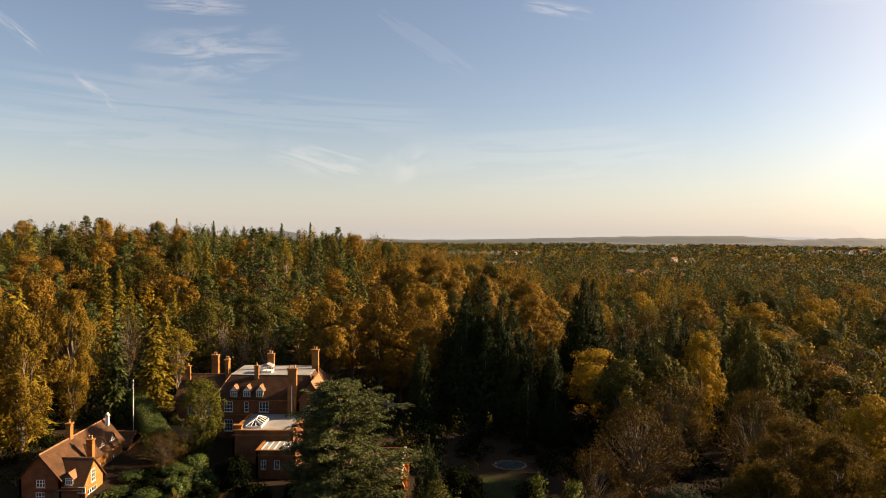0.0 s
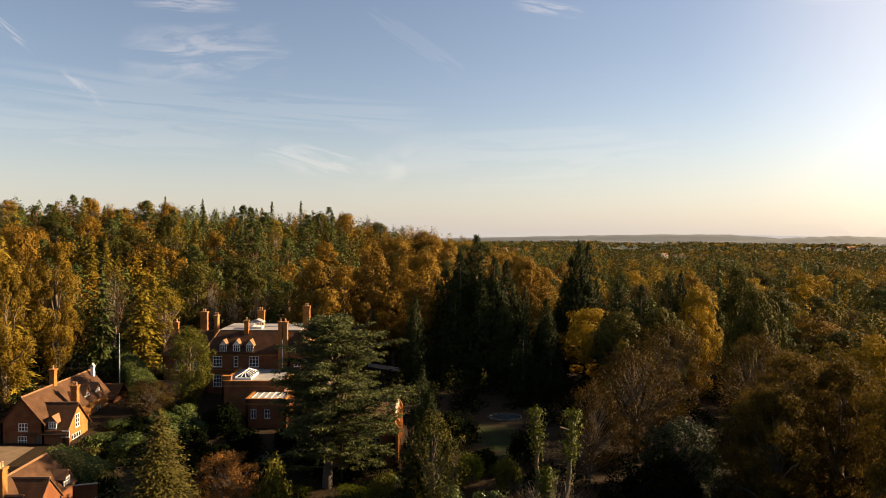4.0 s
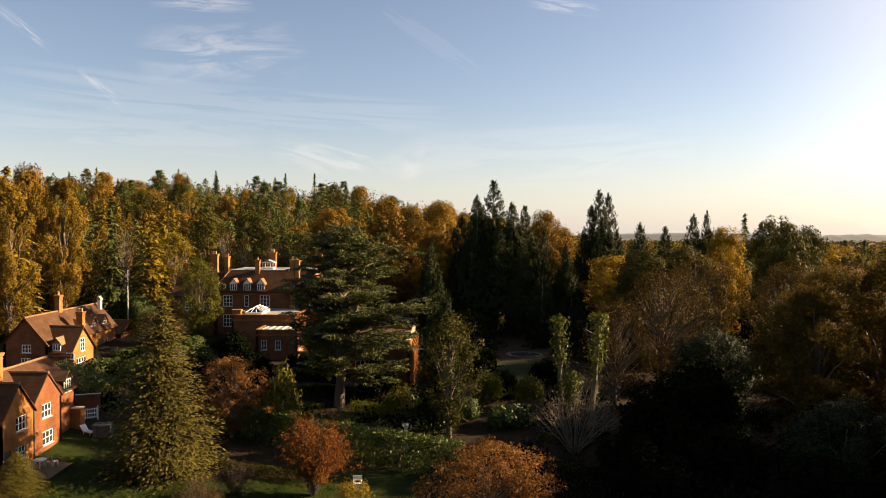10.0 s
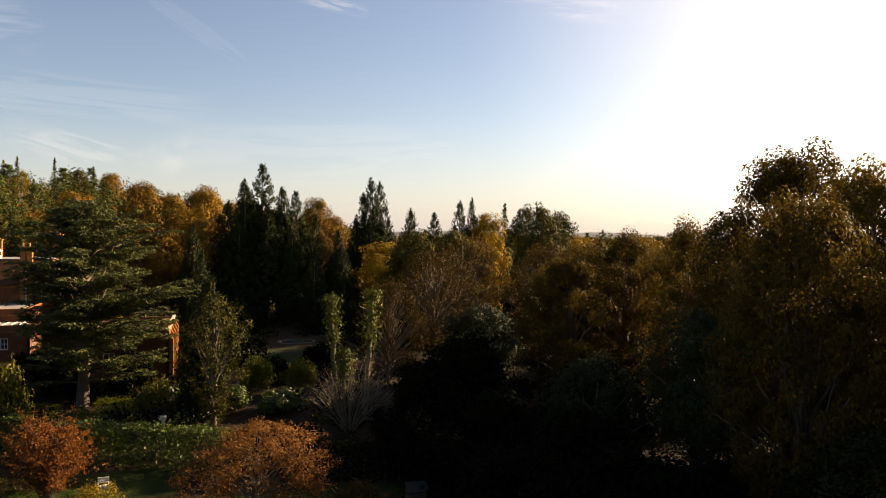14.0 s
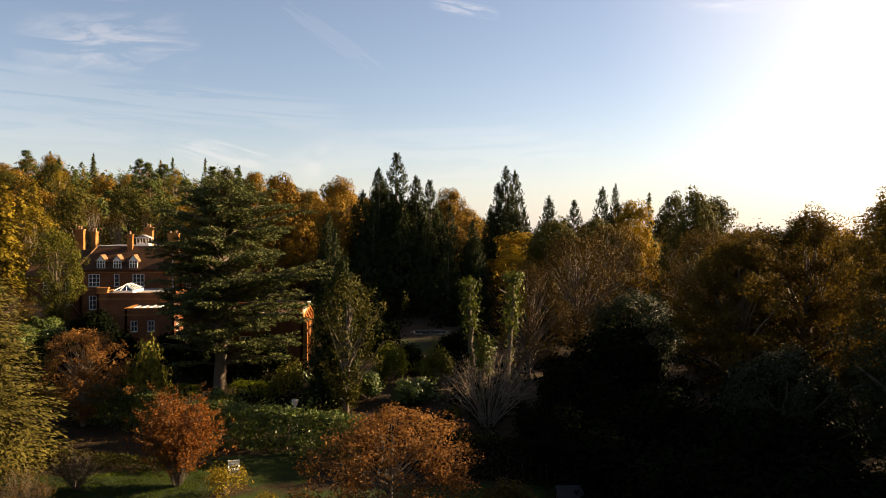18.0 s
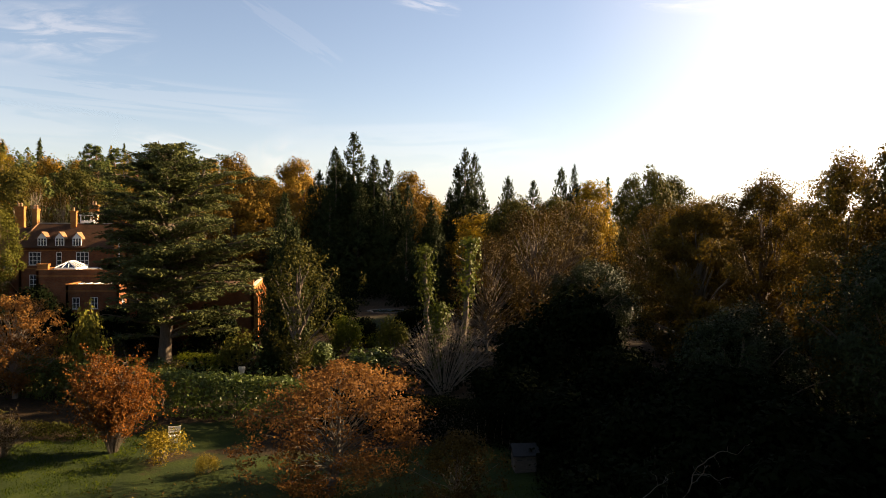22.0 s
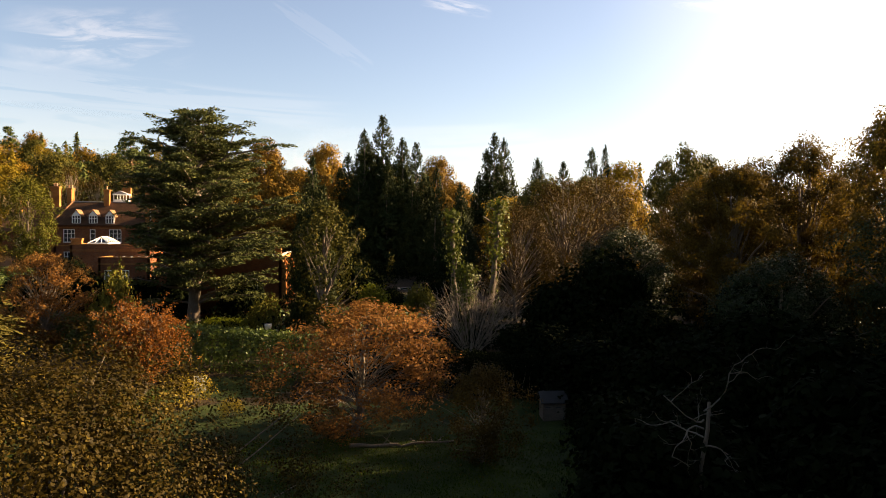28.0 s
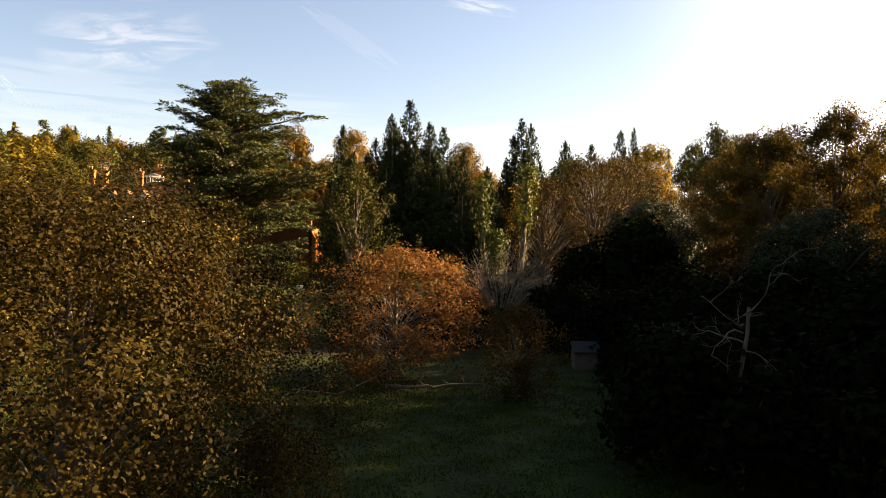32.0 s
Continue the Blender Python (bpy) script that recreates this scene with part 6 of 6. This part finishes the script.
def undergrowth():
    rng = np.random.default_rng(9)
    kinds = {"dark": [], "laurel": [], "olive": []}
    def clear(x, y):
        if -44 < x < -23 and 114 < y < 152 or -53 < x < -43 and 135 < y < 148 or -63 < x < -50 and 98 < y < 131 or -21 < x < -5 and 100 < y < 116 or -54 < x < -33 and 62 < y < 88:
            return True
        if y < min(78 - 0.45 * x, 85) and x < 14 or 5 < x < 13 and 92 < y < 122 or y < 62 and x < 12 + 0.12 * max(0, y - 35) or -75 < x < -53 and y < 103:
            return True
        if -18 < x < 4 and 152 < y < 171 or 6 < x < 17 and 119 < y < 129:
            return True
        return (x + 14.8) ** 2 + (y - 93) ** 2 < 10
    n = 0
    while n < 1750:
        y = rng.uniform(30, 185) if n < 1150 else rng.uniform(120, 185)
        x = rng.uniform(-0.55 * y - 12, 0.8 * y + 14)
        if clear(x, y):
            continue
        n += 1
        r, H = rng.uniform(1.0, 2.8), rng.uniform(1.0, 3.4) * (1.5 if x > 20 and y < 90 or y > 140 else 0.8)
        k = 120 if y > 75 else 420
        d = rng.normal(size=(k, 3))
        d /= np.linalg.norm(d, axis=1, keepdims=True)
        d[:, 2] = np.abs(d[:, 2])
        P = d * rng.uniform(0.55, 1.08, (k, 1)) * [r, r, H] + [x, y, ground_z(x, y) - 0.1]
        # Right of x 10 every bush takes the near-black leaves, as painted shade.
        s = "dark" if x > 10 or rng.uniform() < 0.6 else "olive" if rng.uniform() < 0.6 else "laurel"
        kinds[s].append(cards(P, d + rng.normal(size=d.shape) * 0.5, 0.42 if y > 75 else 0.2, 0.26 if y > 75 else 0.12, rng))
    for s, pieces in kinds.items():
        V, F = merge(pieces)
        tagged(new("undergrowth", raw_mesh("undergrowth", V, F, LEAF[s])), {"dark": "evergreen undergrowth between the garden trees, shade put into its near-black leaves", "laurel": "glossy green undergrowth on the garden bank", "olive": "brown-green undergrowth on the garden bank"}[s], "undergrowth", kind="stuff")


undergrowth()



def distant_wood():
    """The far woods, as joined crowns by species, coarser with distance."""
    rng = np.random.default_rng(5)
    proto = []
    for s in range(4):
        pr = np.random.default_rng(300 + s)
        c = pr.normal(size=(16, 3))
        c = c / np.linalg.norm(c, axis=1, keepdims=True) * [0.62, 0.62, 0.34] + [0, 0, 0.62]
        proto.append((c, pr))
    def crown(n, leaf, cone):
        d = rng.normal(size=(n, 3))
        d /= np.linalg.norm(d, axis=1, keepdims=True)
        if cone:
            u = rng.uniform(0, 1, n) ** 1.3
            a = rng.uniform(0, 2 * np.pi, n)
            r = (1 - u) ** 0.6 * rng.uniform(0.6, 1, n)
            P = np.stack([r * np.cos(a), r * np.sin(a), 0.1 + 0.9 * u], -1)
            d = np.stack([np.cos(a), np.sin(a), 0.7 + 0 * a], -1)
        else:
            c, _ = proto[rng.integers(4)]
            P = c[rng.integers(0, 16, n)] + d * rng.uniform(0.14, 0.34, (n, 1)) * [1, 1, 0.62]
        return P, d
    species = {"beech": [], "gold": [], "olive": [], "pine": [], "russet": []}
    names = list(species)
    def plant(x, y, H, r, n, leaf):
        hill = x < 0.15 * y and y < 480
        w = [0.45, 0.1, 0.12, 0.28, 0.05] if hill and x > -0.15 * y else [0.15, 0.08, 0.17, 0.5, 0.1] if hill else [0.07, 0.08, 0.48, 0.22, 0.15] if y > 420 else [0.12, 0.16, 0.40, 0.20, 0.12]
        s = names[rng.choice(5, p=w)]
        P, d = crown(n, leaf, s == "pine" and rng.uniform() < 0.6)
        if s == "pine":
            r *= 0.95
        P = P * [r, r, H] + [x, y, ground_z(x, y)]
        species[s].append(cards(P, d + rng.normal(size=d.shape) * 0.3, leaf, leaf * 0.62, rng))
    near = [p for p in STOOD if p[1] > 150]
    cells = {}
    for a, c in near:
        cells.setdefault((int(a // 8), int(c // 8)), []).append((a, c))
    for d0, d1, step, n, leaf in ((95, 480, 9.4, 460, 0.68), (480, 1000, 13, 105, 1.4), (1000, 1900, 18, 40, 2.6), (1900, 3400, 34, 22, 6.0)):
        y = d0 * 0.6
        while y < d1:
            y += step * 0.9
            x = -0.75 * y - 40
            while x < 0.95 * y + 60:
                x += step
                px, py = x + rng.uniform(-0.45, 0.45) * step, y + rng.uniform(-0.45, 0.45) * step
                dist = math.hypot(px, py)
                if not d0 <= dist < d1:
                    continue
                if px > -0.13 * py and py < 170 and px < 68 or -70 < px < 0 and py < 168 or px < -60 and py < 118 or px > 0 and py < 60:
                    continue
                if any((px - a) ** 2 + (py - c) ** 2 < 26 for i in (-1, 0, 1) for j in (-1, 0, 1) for a, c in cells.get((int(px // 8) + i, int(py // 8) + j), ())):
                    continue
                if dist > 700 and noise.noise(Vector((px * 0.0035, py * 0.0035, 0.3))) > 0.22:
                    continue
                H = rng.uniform(9, 18) * (1.12 if px < 0.15 * py and py < 480 else 1.0)
                plant(px, py, H, step * rng.uniform(0.42, 0.66), n, leaf)
    # unseen wood added round behind the lawn, to cut the sky light on it
    for _ in range(560):
        px, py = rng.uniform(-95, 110), rng.uniform(-70, 34)
        if abs(px) < 15 and py > -10 or py > 4 and (px > -22 - 0.5 * py and px < 20 + max(0, py - 12) * 1.3):
            continue
        plant(px, py, rng.uniform(18, 26), rng.uniform(4.0, 5.6), 170, 1.0)
    for s, pieces in species.items():
        V, F = merge(pieces)
        tagged(new("distant_wood", raw_mesh("distant_wood", V, F, LEAF[s])), {"beech": "far woodland in copper autumn leaf", "gold": "far trees in golden yellow leaf", "olive": "far woodland of green-brown oaks", "pine": "far dark green conifers of the wood", "russet": "far brown thinning woodland"}[s], "woodland", kind="stuff")


distant_wood()


def far_house(x, y, turn, w, d, tall, pale):
    ob = thing("far_house", pose(x, y, ground_z(x, y), 0, 0, turn), "distant %s house among the woods of the plain" % ("pale rendered" if pale else "red brick"), "house", "houses of the plain")
    part("wall", box(-w / 2, w / 2, -d / 2, d / 2, -1.0, tall), RENDERED if pale else BRICK, ob)
    for s_ in (-1, 1):
        bm = bmesh.new()
        prism(bm, [(-w / 2 - 0.4, s_ * (d / 2 + 0.5), tall - 0.2), (-w / 2 - 0.4, 0, tall + d * 0.42), (-w / 2 - 0.4, 0, tall + d * 0.42 + 0.3), (-w / 2 - 0.4, s_ * (d / 2 + 0.5), tall + 0.1)], (w + 0.8, 0, 0))
        part("roof_slope", bm, TILE_PALE, ob)
    for e in (-w / 2, w / 2 - 0.3):
        bm = bmesh.new()
        prism(bm, [(e, -d / 2, tall), (e, d / 2, tall), (e, 0, tall + d * 0.42)], (0.3, 0, 0))
        part("gable", bm, RENDERED if pale else BRICK, ob)
    for k in range(max(2, int(w / 4))):
        cx = -w / 2 + (k + 0.5) * w / max(2, int(w / 4))
        part("window", box(cx - 0.7, cx + 0.7, -d / 2 - 0.05, -d / 2 - 0.005, tall * 0.55, tall * 0.55 + 1.6), GLASS, ob)


def far_houses():
    rng = np.random.default_rng(41)
    n = 0
    for _ in range(4000):
        if n >= 44:
            break
        y = rng.uniform(900, 2300)
        x = rng.uniform(-0.05 * y, 0.62 * y)
        if noise.noise(Vector((x * 0.0035, y * 0.0035, 0.3))) < 0.24:
            continue
        far_house(x, y, rng.uniform(-40, 40), rng.uniform(10, 22), rng.uniform(8, 11), rng.uniform(5, 9), rng.uniform() < 0.6)
        n += 1


far_houses()


def turf():
    """Grass blades over the lawn, and leaves fallen from the trees."""
    rng = np.random.default_rng(15)
    n = 110000
    x, y = rng.uniform(-16, 15, n), 27 + 31 * rng.uniform(0, 1, n) ** 1.15
    x2, y2 = rng.uniform(-46, -11, 50000), rng.uniform(60, 75, 50000)
    x, y = np.concatenate([x, x2]), np.concatenate([y, y2])
    clump = np.sin(x * 1.7 + np.sin(y * 1.1)) * np.sin(y * 1.9 + x * 0.4)
    keep = (clump + rng.normal(size=len(x)) * 0.5 > -0.35) & ((x < -40) + (y > 80) < 1)
    x, y = x[keep], y[keep]
    P = np.stack([x, y, height(x, y) + 0.045], -1)
    N = rng.normal(size=P.shape) * [1, 1, 0.25]
    A = rng.normal(size=P.shape) * 0.4 + [0, 0, 1.0]
    tagged(new("grass", raw_mesh("grass", *cards(P, N, 0.13, 0.035, rng, A), GRASS)), "damp green grass of the garden lawn", "grass", kind="stuff")
    m = 1500
    a, r = rng.uniform(0, 2 * np.pi, m), 11 * np.sqrt(rng.uniform(0, 1, m))
    x, y = 1.0 + r * np.cos(a) * 1.1, 58 + r * np.sin(a) * 0.75
    x2, y2 = rng.uniform(-14, 14, 900), rng.uniform(28, 56, 900)
    x3, y3 = rng.uniform(-26, 12, 3000), rng.uniform(74, 95, 3000)
    x, y = np.concatenate([x, x2, x3]), np.concatenate([y, y2, y3])
    P = np.stack([x, y, height(x, y) + 0.05 + rng.uniform(0, 0.06, len(x))], -1)
    N = rng.normal(size=P.shape) * 0.45 + [0, 0, 1]
    tagged(new("fallen_leaves", raw_mesh("fallen_leaves", *cards(P, N, 0.12, 0.085, rng), LEAF["russet"])), "rusty fallen leaves scattered over lawn and beds", "leaves", kind="stuff")


turf()


# ---- the far ridges at the horizon ----
def ridge(y, base, crest, x0, x1, seed, mat):
    rng = np.random.default_rng(seed)
    n = 90
    xs = np.linspace(x0, x1, n)
    u = np.linspace(0, 1, n)
    h = crest * (0.55 + 0.45 * np.sin(u * np.pi) ** 0.7) * (0.75 + 0.25 * np.sin(u * 9 + seed)) + rng.normal(size=n) * 0.02 * crest
    ys = y + 60 * np.sin(u * 5 + seed)
    V = np.concatenate([np.stack([xs, ys - 260, 0 * xs + base], -1), np.stack([xs, ys, base + h * 0.8 + 0 * xs], -1), np.stack([xs, ys + 80, base + h], -1), np.stack([xs, ys + 300, 0 * xs + base], -1)])
    i = np.arange(n - 1)
    F = np.concatenate([np.stack([i + k * n, i + 1 + k * n, i + 1 + (k + 1) * n, i + (k + 1) * n], -1) for k in range(3)])
    tagged(new("backdrop", raw_mesh("backdrop", V, F, mat)), "low wooded ridge on the horizon, haze put into its blue-grey colour", "hill", kind="structure")


# Blue-grey stands for the haze of distance, put into the ridge colour.
HAZE_BLUE = surface("hazy_wooded_ridge", [(0.3, (0.032, 0.046, 0.060)), (0.7, (0.055, 0.072, 0.085))], 0.01, 0.95)
ridge(4350, -40, 76, -2600, 3300, 1, HAZE_BLUE)
ridge(3500, -40, 66, 500, 3000, 2, HAZE_BLUE)
ridge(2600, -30, 76, -900, -250, 4, HAZE_BLUE)


# ---- thin high cloud, far behind everything ----
def cloud_material(name, most):
    m, t, b, out = material(name)
    uv = t.nodes.new("ShaderNodeUVMap")
    uv.uv_map = "sheet"
    info = t.nodes.new("ShaderNodeObjectInfo")
    mp = t.nodes.new("ShaderNodeMapping")
    mp.inputs["Scale"].default_value = (1.6, 2.6, 1.0)
    t.links.new(uv.outputs[0], mp.inputs[0])
    off = t.nodes.new("ShaderNodeCombineXYZ")
    t.links.new(math_node(t, "MULTIPLY", info.outputs["Random"], 50.0), off.inputs[2])
    add = t.nodes.new("ShaderNodeVectorMath")
    t.links.new(mp.outputs[0], add.inputs[0])
    t.links.new(off.outputs[0], add.inputs[1])
    n = t.nodes.new("ShaderNodeTexNoise")
    n.inputs["Scale"].default_value, n.inputs["Detail"].default_value, n.inputs["Roughness"].default_value, n.inputs["Distortion"].default_value = 1.3, 7.0, 0.62, 0.9
    t.links.new(add.outputs[0], n.inputs["Vector"])
    sp = t.nodes.new("ShaderNodeSeparateXYZ")
    t.links.new(uv.outputs[0], sp.inputs[0])
    def fade(v):
        c = math_node(t, "ABSOLUTE", math_node(t, "MULTIPLY", math_node(t, "SUBTRACT", v, 0.5), 2.0), 0)
        return math_node(t, "SUBTRACT", 1.0, math_node(t, "POWER", c, 1.6))
    edge = math_node(t, "MULTIPLY", fade(sp.outputs[0]), fade(sp.outputs[1]))
    a = math_node(t, "MULTIPLY", math_node(t, "MAXIMUM", math_node(t, "SUBTRACT", n.outputs["Fac"], 0.42), 0.0), 1.15)
    a = math_node(t, "MINIMUM", math_node(t, "MULTIPLY", a, edge), most)
    em = t.nodes.new("ShaderNodeEmission")
    em.inputs["Color"].default_value, em.inputs["Strength"].default_value = (1.0, 0.97, 0.95, 1), 0.42
    tr = t.nodes.new("ShaderNodeBsdfTransparent")
    mx = t.nodes.new("ShaderNodeMixShader")
    t.links.new(a, mx.inputs[0])
    t.links.new(tr.outputs[0], mx.inputs[1])
    t.links.new(em.outputs[0], mx.inputs[2])
    t.links.new(mx.outputs[0], out.inputs["Surface"])
    return m


CIRRUS, THIN_CIRRUS = cloud_material("cirrus", 0.14), cloud_material("thin_cirrus", 0.05)


def painted_glare():
    """A smooth glowing sheet, added to paint the wide glare round the sun."""
    m, t, b, out = material("painted_glare")
    uv = t.nodes.new("ShaderNodeUVMap")
    uv.uv_map = "sheet"
    g = t.nodes.new("ShaderNodeTexGradient")
    g.gradient_type = "SPHERICAL"
    mp = t.nodes.new("ShaderNodeMapping")
    mp.vector_type = "POINT"
    mp.inputs["Location"].default_value, mp.inputs["Scale"].default_value = (-1.0, -1.0, 0), (2.0, 2.0, 1.0)
    t.links.new(uv.outputs[0], mp.inputs[0])
    t.links.new(mp.outputs[0], g.inputs[0])
    a = math_node(t, "MULTIPLY", math_node(t, "POWER", g.outputs["Fac"], 1.5), GLARE)
    em = t.nodes.new("ShaderNodeEmission")
    em.inputs["Color"].default_value, em.inputs["Strength"].default_value = (1.0, 0.96, 0.90, 1), 0.6
    tr = t.nodes.new("ShaderNodeBsdfTransparent")
    mx = t.nodes.new("ShaderNodeMixShader")
    t.links.new(a, mx.inputs[0])
    t.links.new(tr.outputs[0], mx.inputs[1])
    t.links.new(em.outputs[0], mx.inputs[2])
    t.links.new(mx.outputs[0], out.inputs["Surface"])
    return m


GLARE = 0.85


def painted_haze():
    """Glowing sheet added to paint pale autumn haze low along the sky, thinning upwards."""
    m, t, b, out = material("painted_haze")
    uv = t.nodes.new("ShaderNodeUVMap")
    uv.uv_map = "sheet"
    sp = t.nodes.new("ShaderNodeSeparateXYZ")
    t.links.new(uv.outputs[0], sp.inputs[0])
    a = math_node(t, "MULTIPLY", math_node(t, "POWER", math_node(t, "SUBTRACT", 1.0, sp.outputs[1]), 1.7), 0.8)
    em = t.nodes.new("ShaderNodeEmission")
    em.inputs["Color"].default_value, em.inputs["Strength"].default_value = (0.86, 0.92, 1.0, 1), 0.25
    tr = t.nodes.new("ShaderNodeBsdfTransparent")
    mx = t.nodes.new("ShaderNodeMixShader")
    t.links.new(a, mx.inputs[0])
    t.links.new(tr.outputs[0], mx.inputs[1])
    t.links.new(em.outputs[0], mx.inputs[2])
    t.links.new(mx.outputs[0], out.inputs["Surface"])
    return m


FAINT_CIRRUS = cloud_material("faint_cirrus", 0.025)


def cloud(azimuth, elevation, wide, tall, tilt, label, mat=CIRRUS):
    """A sheet of cirrus on the far sky: degrees to the right of +y, up, across and along, and its slant."""
    n, k = 25, 9
    u, v = np.meshgrid(np.linspace(0, 1, n), np.linspace(0, 1, k))
    c, s = math.cos(radians(tilt)), math.sin(radians(tilt))
    da, de = (u - 0.5) * wide, (v - 0.5) * tall
    az, el = np.radians(azimuth + da * c - de * s), np.radians(elevation + da * s + de * c)
    R = 4750.0
    P = np.stack([R * np.sin(az) * np.cos(el), R * np.cos(az) * np.cos(el), 25 + R * np.sin(el)], -1).reshape(-1, 3)
    i = np.arange(n * k).reshape(k, n)
    F = np.stack([i[:-1, :-1], i[:-1, 1:], i[1:, 1:], i[1:, :-1]], -1).reshape(-1, 4)
    me = raw_mesh("cloud", P, F, mat)
    lay = me.uv_layers.new(name="sheet")
    lay.data.foreach_set("uv", np.stack([u.ravel(), v.ravel()], -1)[F.ravel()].astype(np.float32).ravel())
    ob = tagged(new("backdrop", me), label, "cloud", kind="structure")
    ob.visible_shadow = False


cloud(-17.5, 13.4, 13, 4.5, 6, "feathered wisp of white cirrus cloud")
cloud(-16, 9.6, 34, 3.2, -2.5, "long thin band of cirrus cloud", THIN_CIRRUS)
cloud(-24, 7.2, 20, 3.0, -2, "faint veil of cirrus cloud", THIN_CIRRUS)
cloud(-9, 5.6, 11, 3.0, -12, "soft slanting wisp of cirrus cloud")
cloud(-2.8, 5.6, 4.0, 3.4, 25, "small wisp of cirrus cloud")
cloud(-1.5, 15.0, 9, 1.4, -30, "thin fading vapour trail", FAINT_CIRRUS)
cloud(-31.0, 13.8, 5, 0.8, -36, "short bright vapour trail")
cloud(-26.0, 10.2, 4, 0.7, -38, "short vapour trail")
cloud(9.0, 17.4, 6, 1.2, -10, "small streak of cirrus cloud")
cloud(27.0, 17.6, 12, 3.0, -8, "ragged white cirrus cloud near the sun")
cloud(-19, 16.8, 8, 1.4, 4, "thin streak of cirrus cloud")
cloud(8, 6.0, 24, 5.0, 2, "faint veil of cirrus cloud", THIN_CIRRUS)

cloud(0, 4.5, 150, 12, 0, "glowing sheet painting pale haze low along the horizon", painted_haze())
cloud(62, 19, 86, 76, 0, "glowing sheet painting the glare round the sun", painted_glare())
